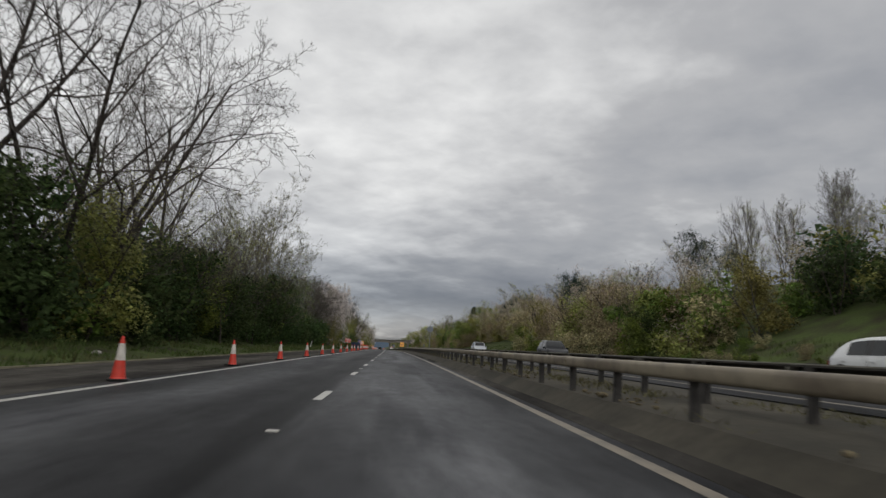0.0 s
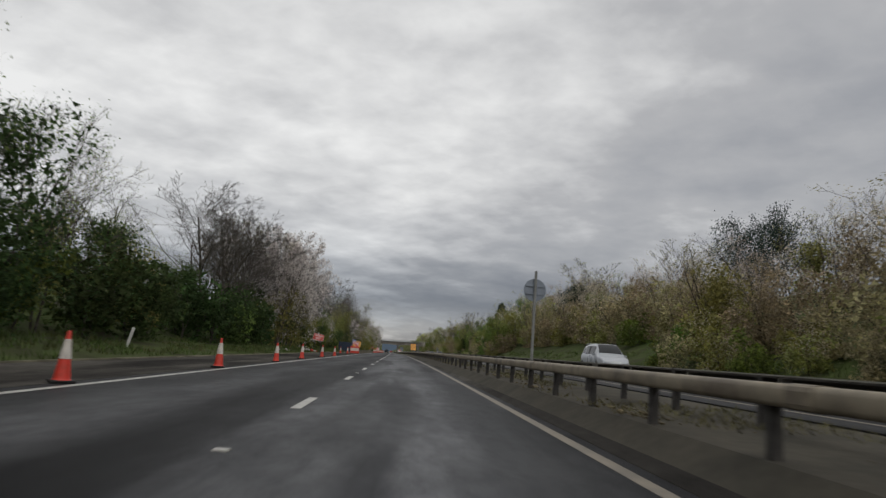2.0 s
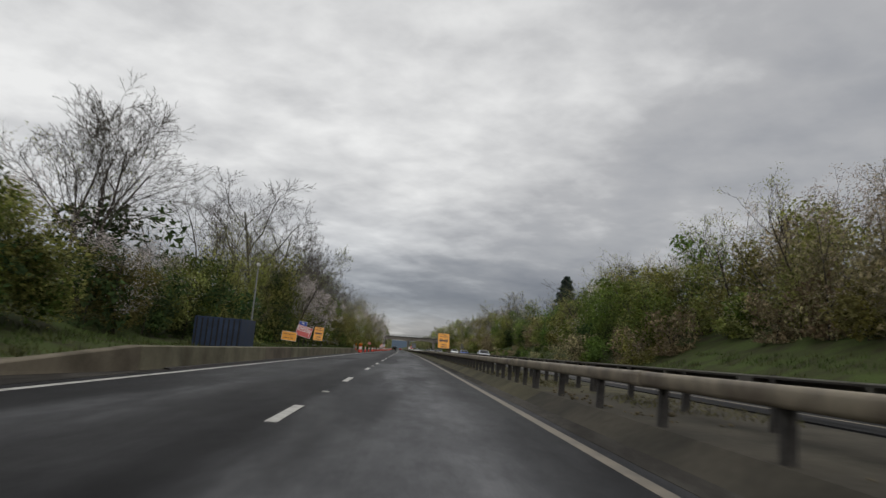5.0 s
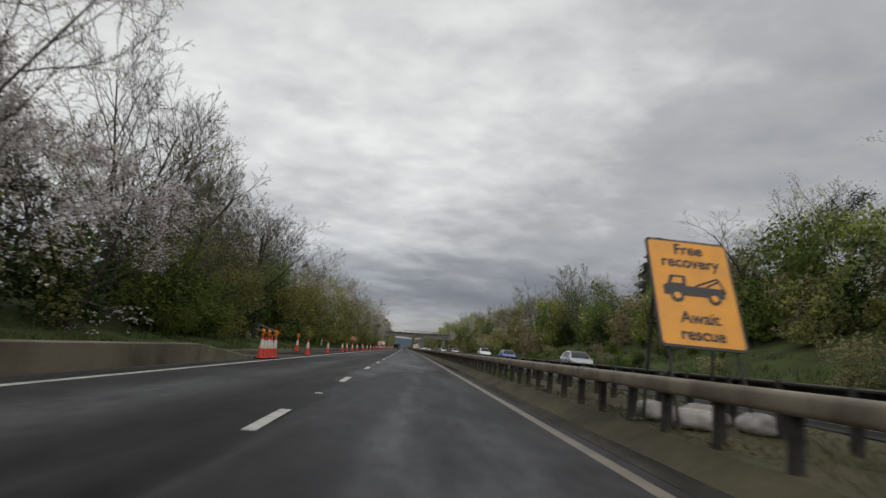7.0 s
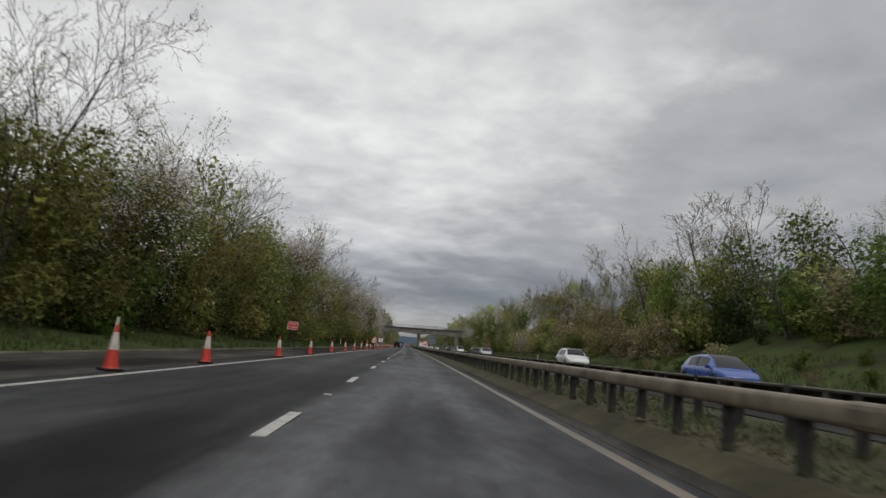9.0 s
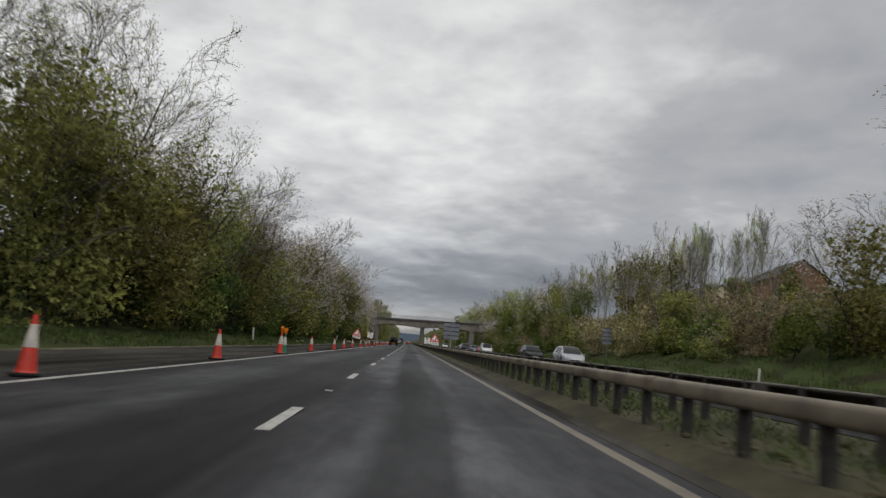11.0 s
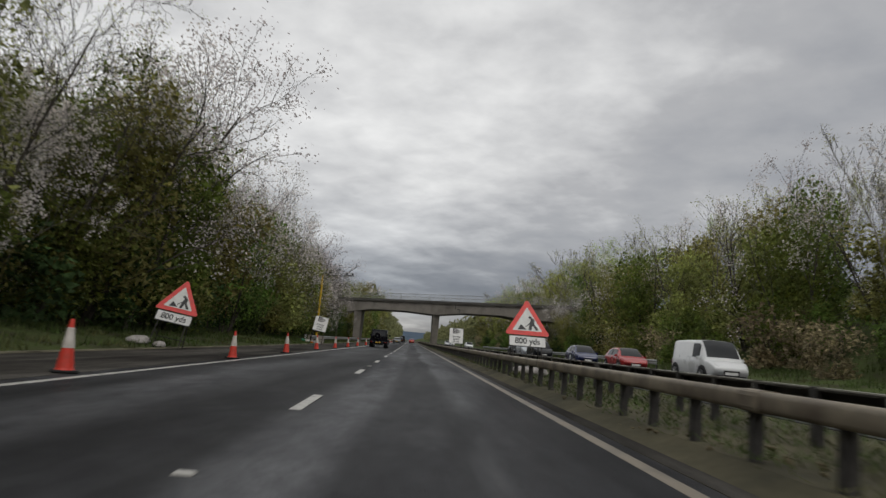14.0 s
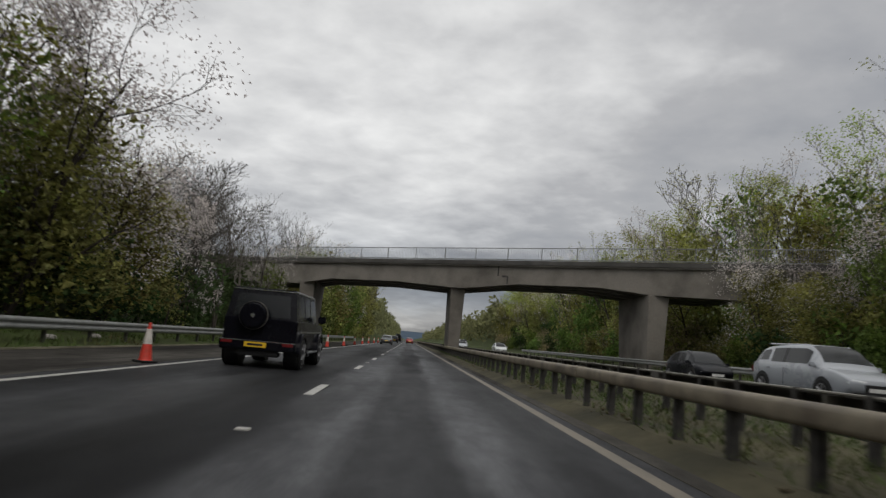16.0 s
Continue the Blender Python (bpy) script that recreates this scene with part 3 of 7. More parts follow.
# ---- central barriers ----
def barrier(name, d, ground_h, face, beam_mat, label, post_offset, gap=2.435, channel=False):
    t = thing(name, Matrix.Identity(4), label, "crash barrier")
    if channel:
        shape = [(-0.10, 0.0), (-0.10, 0.02), (0.085, 0.02), (0.085, 0.20), (-0.10, 0.20), (-0.10, 0.235), (0.11, 0.235), (0.11, 0.0)]
    else:
        # a rolled box section with well rounded shoulders
        shape = [(math.copysign(abs(math.cos(a)) ** 0.5, math.cos(a)) * 0.106, 0.118 + math.copysign(abs(math.sin(a)) ** 0.5, math.sin(a)) * 0.125) for a in (k * math.tau / 14 + 0.2 for k in range(14))]
    shape = [(p[0], p[1] * 0.77) for p in shape]

    def rise(s):
        return swell(s) * (1.2 if channel else 1.0)

    pts = [(d + face * p[0], p[1] + ground_h + 0.46) for p in shape]
    hang(ribbon("beam", pts, steps(-40, 600, 4.8) + steps(620, 1000, 40), beam_mat, smooth=not channel, close=True, lift=rise), t)
    bm = bmesh.new()
    box(bm, -0.05, 0.05, -0.055, 0.055, -0.15, 0.66 if channel else 0.48, 0.008)
    box(bm, -0.02, 0.065, -0.045, 0.045, 0.44, 0.53, 0.006)
    me = bpy.data.meshes.new("post")
    bm.to_mesh(me)
    bm.free()
    me.materials.append(M_POST)
    rngl = random.Random(5)

    def stand(where):
        return spot(where + rngl.uniform(-0.04, 0.04), d + post_offset, ground_h + rise(where), rngl.uniform(-4, 4)) @ Matrix.Rotation(radians(rngl.uniform(-1.5, 1.5)), 4, "Y")

    # twice as close beyond the first stretch
    places = [19.6 + gap * k for k in range(-6, 55)] + [151.25]
    while places[-1] < 490:
        places.append(places[-1] + 1.2147)
    for where in places:
        ob = new("post", me)
        ob.matrix_basis = stand(where)
        hang(ob, t)
    # the rest of the row, far off
    src = [v.co.copy() for v in me.vertices]
    polys = [tuple(p.vertices) for p in me.polygons]
    verts, faces = [], []
    where = places[-1]
    while where < 640:
        where += gap / 2 if where < 520 else gap
        m, k = stand(where), len(verts)
        verts.extend(m @ v for v in src)
        faces.extend(tuple(i + k for i in p) for p in polys)
    row = hang(new("post_row", mesh_from("post_row", verts, faces, M_POST)), t)
    row["kind"] = "stuff"
    # bolted sleeves where two lengths of beam meet
    joint = bmesh.new()
    ring = [(face * p[0] * 1.1, (p[1] - 0.09) * 1.08 + 0.09) for p in ([(-0.10, 0.0), (-0.10, 0.18), (0.11, 0.18), (0.11, 0.0)] if channel else shape)]
    a = [joint.verts.new((p[0], -0.16, p[1])) for p in ring]
    b = [joint.verts.new((p[0], 0.16, p[1])) for p in ring]
    n = len(ring)
    for i in range(n):
        joint.faces.new((a[i], a[(i + 1) % n], b[(i + 1) % n], b[i]))
    joint.faces.new(a[::-1])
    joint.faces.new(b)
    bmesh.ops.recalc_face_normals(joint, faces=joint.faces)
    me2 = bpy.data.meshes.new("joint_sleeve")
    joint.to_mesh(me2)
    joint.free()
    me2.materials.append(beam_mat)
    s = -18.8
    while s < 500:
        ob = new("joint_sleeve", me2)
        ob.matrix_basis = spot(s, d, ground_h + 0.46 + rise(s))
        hang(ob, t)
        s += 9.6
    if channel:
        # pale stiffening plates between the two flanges
        bm = boxes((-0.10, 0.08, -0.012, 0.012, 0.01, 0.17))
        me3 = bpy.data.meshes.new("stiffener")
        bm.to_mesh(me3)
        bm.free()
        me3.materials.append(M_PALE_EDGE)
        for k in range(200):
            ob = new("stiffener", me3)
            ob.matrix_basis = spot(-9 + 2.4 * k, d, ground_h + 0.46 + rise(-9 + 2.4 * k))
            hang(ob, t)
        edge = [(d - 0.112, ground_h + 0.635), (d - 0.112, ground_h + 0.652), (d + 0.11, ground_h + 0.652), (d + 0.11, ground_h + 0.645), (d - 0.10, ground_h + 0.645), (d - 0.10, ground_h + 0.635)]
        hang(ribbon("top_flange", edge, steps(-40, 600, 4.8), M_PALE_EDGE, close=True, lift=rise), t, "pale worn upper edge")
    return t


M_PALE_EDGE = mat("worn_zinc", (0.26, 0.25, 0.22), 0.7, vary=0.2, scale=1.5, dark=(0.13, 0.12, 0.10), spots=0.4, fine=20)


barrier("crash_barrier", 4.58, 0.15, -1, M_BEAM, "stained brown box-beam barrier on dark posts in the central reserve", 0.03)
# the shade on this beam's open back is carried by its dark colour
barrier("crash_barrier", 6.05, 0.19, 1, M_DARKENED_STEEL, "grey steel beam barrier beside the oncoming carriageway", -0.06, channel=True)


# ---- trees and bushes ----
def tube(verts, faces, idx, a, b, ra, rb, n=3, mi=0):
    z = (b - a)
    if z.length < 1e-5:
        return
    z.normalize()
    x = z.orthogonal().normalized()
    y = z.cross(x)
    k = len(verts)
    for p, r in ((a, ra), (b, rb)):
        for i in range(n):
            t = i * math.tau / n
            verts.append(p + x * math.cos(t) * r + y * math.sin(t) * r)
    for i in range(n):
        faces.append((k + i, k + (i + 1) % n, k + n + (i + 1) % n, k + n + i))
        idx.append(mi)


def skeleton_tree(rng, height, stems=1, wide=1.0, dens=(8, 6, 5, 4), thin=1.0, bole=0.22, rise=0.5, lean=0.15):
    """Trunk, curving limbs, branches and twigs; returns verts, faces, material slots and the twig ends."""
    verts, faces, idx, tips = [], [], [], []
    last = len(dens)

    def spike(a, b, r):
        z = (b - a).normalized()
        x = z.orthogonal().normalized()
        y = z.cross(x)
        k = len(verts)
        for i in range(3):
            t = i * math.tau / 3
            verts.append(a + x * math.cos(t) * r + y * math.sin(t) * r)
        verts.append(b)
        for i in range(3):
            faces.append((k + i, k + (i + 1) % 3, k + 3))
            idx.append(1)

    def grow(p, way, length, r, level):
        if level == last:
            w = (way + Vector((rng.uniform(-1, 1), rng.uniform(-1, 1), rng.uniform(-0.2, 0.8))) * 0.25).normalized()
            e = p + w * length
            spike(p, e, max(r, 0.009))
            tips.extend(((p.lerp(e, 0.55), w), (e, w)))
            return
        segs = (6, 5, 3, 2)[min(level, 3)]
        path, w, r_end = [], way.copy(), r * (0.35 if level else 0.30)
        for i in range(segs):
            bend = (0.07, 0.17, 0.22, 0.25)[min(level, 3)]
            w = (w + Vector((rng.gauss(0, 1), rng.gauss(0, 1), rng.gauss(0, 0.7))) * bend + Vector((0, 0, rise * 0.16 if level else 0.0))).normalized()
            e = p + w * (length / segs)
            ra, rb = r + (r_end - r) * i / segs, r + (r_end - r) * (i + 1) / segs
            tube(verts, faces, idx, p, e, max(ra, 0.010), max(rb, 0.008), (6, 4, 3, 3)[min(level, 3)], 0 if level < 2 else 1)
            path.append((p, e, w, rb))
            p = e
        n = dens[level]
        spin = rng.uniform(0, math.tau)
        for c in range(n):
            f = (bole if level == 0 else 0.15) + (1 - (bole if level == 0 else 0.15)) * ((c + rng.random()) / n) ** 0.85
            a, b, w, rb = path[min(int(f * segs), segs - 1)]
            q = a.lerp(b, f * segs % 1 if f < 1 else 1)
            side = w.orthogonal().normalized()
            side = Matrix.Rotation(spin + c * 2.4 + rng.uniform(-0.5, 0.5), 3, w) @ side
            tilt = radians(rng.uniform(32, 62) * wide * (1.0 - 0.35 * f))
            go = (w * math.cos(tilt) + side * math.sin(tilt)).normalized()
            reach = length * rng.uniform(0.75, 1.1) * ((0.78 - 0.42 * f) if level == 0 else (0.62 - 0.28 * f))
            grow(q, go, reach, max(rb * rng.uniform(0.5, 0.72), 0.010), level + 1)

    for k in range(stems):
        a = rng.uniform(0, math.tau) + k * math.tau / stems
        way = Vector((math.cos(a) * lean, math.sin(a) * lean, 1)).normalized()
        base = Vector((math.cos(a) * 0.2 * (stems > 1), math.sin(a) * 0.2 * (stems > 1), -0.3))
        grow(base, way, height * 0.86 * rng.uniform(0.85, 1.05), height * 0.0115 * thin / math.sqrt(stems) + 0.015, 0)
    return verts, faces, idx, tips


def leaves(rng, points, per, reach, size, long=1.6, droop=0.0):
    """Many small pointed leaf blades scattered about the given points."""
    verts, faces = [], []
    for p, w in points:
        for _ in range(per):
            c = p + Vector((rng.gauss(0, 1), rng.gauss(0, 1), rng.gauss(0, 0.8))) * reach
            a = Vector((rng.uniform(-1, 1), rng.uniform(-1, 1), rng.uniform(-0.7, 0.7) - droop)).normalized()
            b = a.orthogonal().normalized()
            b = (b + a.cross(b) * rng.uniform(-1.5, 1.5)).normalized()
            s = size * rng.uniform(0.55, 1.4)
            k = len(verts)
            verts.extend((c - a * s * long / 2 - b * s * 0.2, c + b * s * 0.6, c + a * s * long / 2 - b * s * 0.2))
            faces.append((k, k + 1, k + 2))
    return verts, faces


def cloud_points(rng, height, radius, count, low=0.05, lumps=9):
    """Points in an uneven heap of lumps, more of them near the outside."""
    heap = []
    for _ in range(lumps):
        a, q = rng.uniform(0, math.tau), rng.uniform(0.1, 0.75) * radius
        z = rng.uniform(low, 0.8) * height
        heap.append((Vector((math.cos(a) * q, math.sin(a) * q, z)), rng.uniform(0.3, 0.55) * radius))
    out = []
    for _ in range(count):
        c, r = rng.choice(heap)
        v = Vector((rng.gauss(0, 1), rng.gauss(0, 1), rng.gauss(0, 1))).normalized() * r * rng.uniform(0.55, 1.08) ** 0.6
        p = c + v
        p.z = max(p.z, 0.05)
        out.append((p, v.normalized()))
    return out, heap


def close_mass(rng, heap, count, size):
    """The close inner foliage: broad ragged sprays that fill the lumps under the outer leaves."""
    pts = []
    for _ in range(count):
        c, r = rng.choice(heap)
        v = Vector((rng.gauss(0, 1), rng.gauss(0, 1), rng.gauss(0, 1))).normalized() * r * rng.random() ** 0.4 * 0.86
        p = c + v
        p.z = max(p.z, 0.02)
        pts.append((p, v))
    return leaves(rng, pts, 1, 0.05, size, long=1.5)


FAR_AWAY = pose(0, -400, -60)


def make_tree(name, label, category, crown_rows, skel, group, bark=None):
    """A tree of trunk and crown; crown_rows are (verts, faces, material)."""
    t = thing(name, FAR_AWAY, label, category, group)
    if skel:
        verts, faces, idx, _ = skel
        if crown_rows:
            hang(new("trunk", mesh_from("trunk", verts, faces, [bark or M_BARK, M_TWIG], idx)), t)
        else:
            hang(new("trunk", mesh_from("trunk", verts, [f for f, i in zip(faces, idx) if not i], M_BARK)), t)
            hang(new("branchwork", mesh_from("branchwork", verts, [f for f, i in zip(faces, idx) if i], M_TWIG)), t)["kind"] = "stuff"
    for nm, verts, faces, m in crown_rows:
        ob = hang(new(nm, mesh_from(nm, verts, faces, m)), t)
        if nm in ("bud_mass", "new_foliage"):
            ob["kind"] = "stuff"
    return t


def kinds_of_tree(fine, seed):
    """Models of each kind; fine ones stand close to the road, plain ones further off."""
    rng = random.Random(seed)
    made = {}
    less = 0 if fine else 1
    k_leaf = 0.56 if fine else 0.29
    k_size = 1.04 if fine else 1.22

    def keep(key, t):
        made.setdefault(key, []).append(t)

    def bush(nm, m, height, radius, count, size, lumps=12, low=0.08, fill=1.0):
        pts, heap = cloud_points(rng, height, radius, int(count * k_leaf), low, lumps)
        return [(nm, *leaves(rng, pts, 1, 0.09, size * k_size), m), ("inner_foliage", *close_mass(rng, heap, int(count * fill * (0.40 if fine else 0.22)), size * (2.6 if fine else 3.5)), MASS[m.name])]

    def some(tips, count, reach, size):
        count = int(count * k_leaf)
        return leaves(rng, [rng.choice(tips) for _ in range(count)], 1, reach, size * k_size)

    full, mid, lean_few = ((9, 7, 6, 5), (8, 6, 5, 4), (7, 6, 4)) if fine else ((7, 6, 4, 3), (6, 5, 4, 3), (6, 4, 3))
    for k in range(4 if fine else 3):
        sk = skeleton_tree(rng, 14, (1, 2, 1, 3)[k], (1.2, 1.0, 1.3, 0.9)[k], full, bole=0.24, rise=0.38, lean=0.18)
        keep("bare", make_tree("bare_tree", "leafless grey-brown tree with fine twigs on the bank", "tree", [], sk, "roadside trees"))
    for k in range(3 if fine else 2):
        sk = skeleton_tree(rng, 13, 2, 0.95, mid, thin=0.8, bole=0.2, rise=0.5, lean=0.22)
        keep("twiggy", make_tree("twiggy_tree", "twiggy tree with small new leaves, half open to the sky", "tree", [("new_foliage", *some(sk[3], 6500, 0.13, 0.055), M_LEAF_OLIVE)], sk, "roadside trees"))
    for k in range(2):
        sk = skeleton_tree(rng, 12, 1, 0.58, mid, thin=0.55, bole=0.32, rise=0.9, lean=0.05)
        keep("slim", make_tree("slim_tree", "tall slim pale-stemmed tree, barely in leaf", "tree", [("bud_mass", *some(sk[3], 2200, 0.14, 0.055), M_LEAF_OLIVE)], sk, "roadside trees", M_PALE_BARK))
    for k in range(2):
        sk = skeleton_tree(rng, 12, 1, 0.62, lean_few, thin=0.55, bole=0.25, rise=0.9, lean=0.06)
        keep("lime", make_tree("young_green_tree", "slim tree with bright yellow-green new leaves", "tree", [("crown", *some(sk[3], 9000, 0.28, 0.07), M_LIME)], sk, "roadside trees", M_PALE_BARK))
    for k in range(3 if fine else 2):
        sk = skeleton_tree(rng, 10, 2, 1.05, mid, bole=0.15, rise=0.3, lean=0.35)
        keep("blossom", make_tree("blossom_tree", "small tree covered in white spring blossom", "tree", [("blossom", *some(sk[3], 21000, 0.10, 0.080), M_BLOSSOM), *bush("foliage", M_LEAF_OLIVE, 5.2, 2.7, 2200, 0.07, 14, fill=0.7)], sk, "roadside trees"))
    for k in range(2):
        sk = skeleton_tree(rng, 10, 2, 1.0, lean_few, bole=0.15, rise=0.4, lean=0.35)
        keep("cream", make_tree("blossom_tree", "bushy tree with white blossom among olive leaves", "tree", [("blossom", *some(sk[3], 8000, 0.28, 0.072), M_BLOSSOM), *bush("foliage", M_LEAF_OLIVE if k else M_LEAF, 9.8, 3.7, 10500, 0.076, 28)], sk, "roadside trees"))
    for k in range(2):
        sk = skeleton_tree(rng, 10, 2, 1.0, lean_few, bole=0.15, rise=0.4, lean=0.35)
        keep("tan", make_tree("blossom_tree", "bushy tree with dull cream blossom and tan buds", "tree", [("blossom", *some(sk[3], 6500, 0.28, 0.08), M_BLOSSOM_DULL), *bush("foliage", M_TAN, 9.0, 3.8, 9000, 0.075, 26)], sk, "roadside trees"))
    for k in range(4 if fine else 3):
        sk = skeleton_tree(rng, 10, 2, 0.95, lean_few, bole=0.15, rise=0.5, lean=0.25)
        keep("olive", make_tree("budding_tree", "bushy tree with olive-green opening leaves", "tree", [*bush("crown", M_LEAF if k == 1 else M_LEAF_OLIVE, 9.6, 3.6, 11500, 0.076, 30), ("new_foliage", *some(sk[3], 3600, 0.22, 0.062), M_LEAF_OLIVE)], sk, "roadside trees"))
    for k in range(2):
        sk = skeleton_tree(rng, 10, 2, 0.95, lean_few, bole=0.15, rise=0.5, lean=0.25)
        keep("ivy", make_tree("ivy_clad_tree", "dense dark green ivy-clad tree on the bank", "tree", [*bush("crown", M_LEAF_DARK, 9.3, 3.4, 11000, 0.070, 28), ("new_foliage", *some(sk[3], 2600, 0.2, 0.06), M_LEAF)], sk, "roadside trees"))
    for k in range(3):
        st = skeleton_tree(rng, 3.4, 1, 1.1, (5, 4))
        keep("shrub", make_tree("dark_shrub", "dense dark green shrub at the foot of the bank", "shrub", bush("crown", M_LEAF_DARK, 4, 2.3, 3600, 0.07, 14, 0.02), st, "roadside shrubs"))
    for k in range(2):
        st = skeleton_tree(rng, 3.4, 1, 1.1, (5, 4))
        keep("green", make_tree("green_shrub", "fresh green leafy shrub on the bank", "shrub", bush("crown", M_LEAF, 4, 2.3, 3600, 0.07, 12, 0.02), st, "roadside shrubs"))
    for k, (m, nm, label) in enumerate(((M_TAN, "brown_bush", "low brown-olive budding bush on the bank"), (M_LEAF_OLIVE, "blossom_bush", "low thorn bush with cream blossom on the bank"))):
        st = skeleton_tree(rng, 3.4, 1, 1.1, (5, 4))
        rows = bush("crown", m, 4, 2.4, 3600, 0.07, 13, 0.02)
        if k:
            pts, _ = cloud_points(rng, 4.1, 2.5, int(2200 * k_leaf), 0.2, 13)
            rows.append(("blossom", *leaves(rng, pts, 1, 0.1, 0.06 * k_size), M_BLOSSOM_DULL))
        keep(nm, make_tree(nm, label, "shrub", rows, st, "roadside shrubs"))
    for k in range(2):
        pts = []
        for _ in range(9000 if fine else 5000):
            u = rng.random() ** 0.75
            a = rng.uniform(0, math.tau)
            r = (1 - u) ** 0.65 * 2.6 * (0.78 + 0.22 * math.sin(u * 50)) * rng.uniform(0.6, 1.05) + 0.05
            pts.append((Vector((math.cos(a) * r, math.sin(a) * r, 0.5 + u * 9.5)), Vector((0, 0, 1))))
        tr = ([], [], [], [])
        tube(tr[0], tr[1], tr[2], Vector((0, 0, -0.3)), Vector((0, 0, 9.6)), 0.18, 0.03, 6)
        keep("conifer", make_tree("conifer", "dense dark green conifer rising above the bank", "tree", [("crown", *leaves(rng, pts, 1, 0.14, 0.2 * k_size, droop=0.5), M_NEEDLE)], tr, "conifers"))
    for k in range(2):
        sk = skeleton_tree(rng, 9, 1, 1.25, (12, 5), thin=1.2, bole=0.45, rise=0.15, lean=0.05)
        keep("pine", make_tree("pine", "open-crowned dark pine above the bank", "tree", [("crown", *leaves(rng, sk[3], 42, 0.36, 0.12), M_NEEDLE)], sk, "conifers"))
    if fine:
        for k in range(2):
            sk = skeleton_tree(rng, 14, (3, 4)[k], 1.25, (8, 6, 5, 5), thin=1.7, bole=0.30, rise=0.16, lean=(0.42, 0.55)[k])
            keep("spread", make_tree("bare_tree", "broad leafless tree with arching dark limbs on the bank", "tree", [], sk, "roadside trees"))
        for k in range(2):
            sk = skeleton_tree(rng, 13, 4, 1.0, (7, 5, 4, 4), thin=0.8, bole=0.14, rise=0.3, lean=(0.32, 0.42)[k])
            keep("leafing", make_tree("leafing_tree", "round many-stemmed tree with small grey-green new leaves", "tree", [("new_foliage", *some(sk[3], 19000, 0.11, 0.064), M_LEAF_GREY)], sk, "roadside trees"))
    return made


NEAR_TREES, FAR_TREES = kinds_of_tree(True, 11), kinds_of_tree(False, 12)
SPANS = {}


def span(t):
    """Height and breadth of a model."""
    if t.data is None and t.name not in SPANS:
        pts = [c for ch in t.children for c in ch.bound_box]
        SPANS[t.name] = (max(p[2] for p in pts), max(p[0] for p in pts) - min(p[0] for p in pts))
    return SPANS[t.name]


_used = set()


def plant(kind, s, d, tall, rng, wide=None, fine=False):
    """Sets a tree of that height; wide: its breadth in metres."""
    src = rng.choice((NEAR_TREES if fine else FAR_TREES)[kind])
    h, b = span(src)
    k = tall / h
    w = wide / b if wide else k * rng.uniform(0.9, 1.15)
    m = Matrix.Translation(at(s, d, lie(d))) @ Matrix.Rotation(rng.uniform(0, math.tau), 4, "Z")
    if src.name not in _used:
        _used.add(src.name)
        src.matrix_basis = m
        src.scale = (w, w, k)
        return src
    c = copy_thing(src, m)
    c.scale = (w, w, k)
    return c


def table(rows, s):
    for (a, p), (b, q) in zip(rows, rows[1:]):
        if s <= b:
            return p + (q - p) * max(0, s - a) / (b - a)
    return rows[-1][1]


# skyline of the left bank (metres above the road, seen at 13 m from the lane marking)
LEFT_TOP = [(0, 9), (12, 9.5), (40, 9.5), (50, 9.5), (57, 10), (64, 10), (80, 8.5), (92, 7), (100, 11), (126, 13), (138, 11), (146, 7.5), (160, 9), (172, 9.5), (186, 12),
            (206, 15), (214, 9.5), (226, 11), (250, 13.5), (262, 13), (284, 13), (300, 14), (331, 15.5), (348, 13), (366, 15), (382, 12), (394, 15), (412, 16.2), (420, 14.4), (432, 13.7), (455, 13.2), (462, 11.2), (470, 11.6), (480, 11.5), (520, 17), (560, 19), (600, 21)]
RIGHT_TOP = [(0, 11), (60, 10.8), (75, 11.4), (85, 11.8), (100, 11.8), (125, 12.2), (150, 13.4), (175, 14), (225, 14.5), (245, 15.5), (258, 12.5), (272, 12.5), (284, 11.5), (294, 12.5), (304, 16), (325, 14), (345, 10), (356, 12), (380, 15.7), (420, 17), (445, 15), (470, 16.8), (520, 17), (600, 16)]


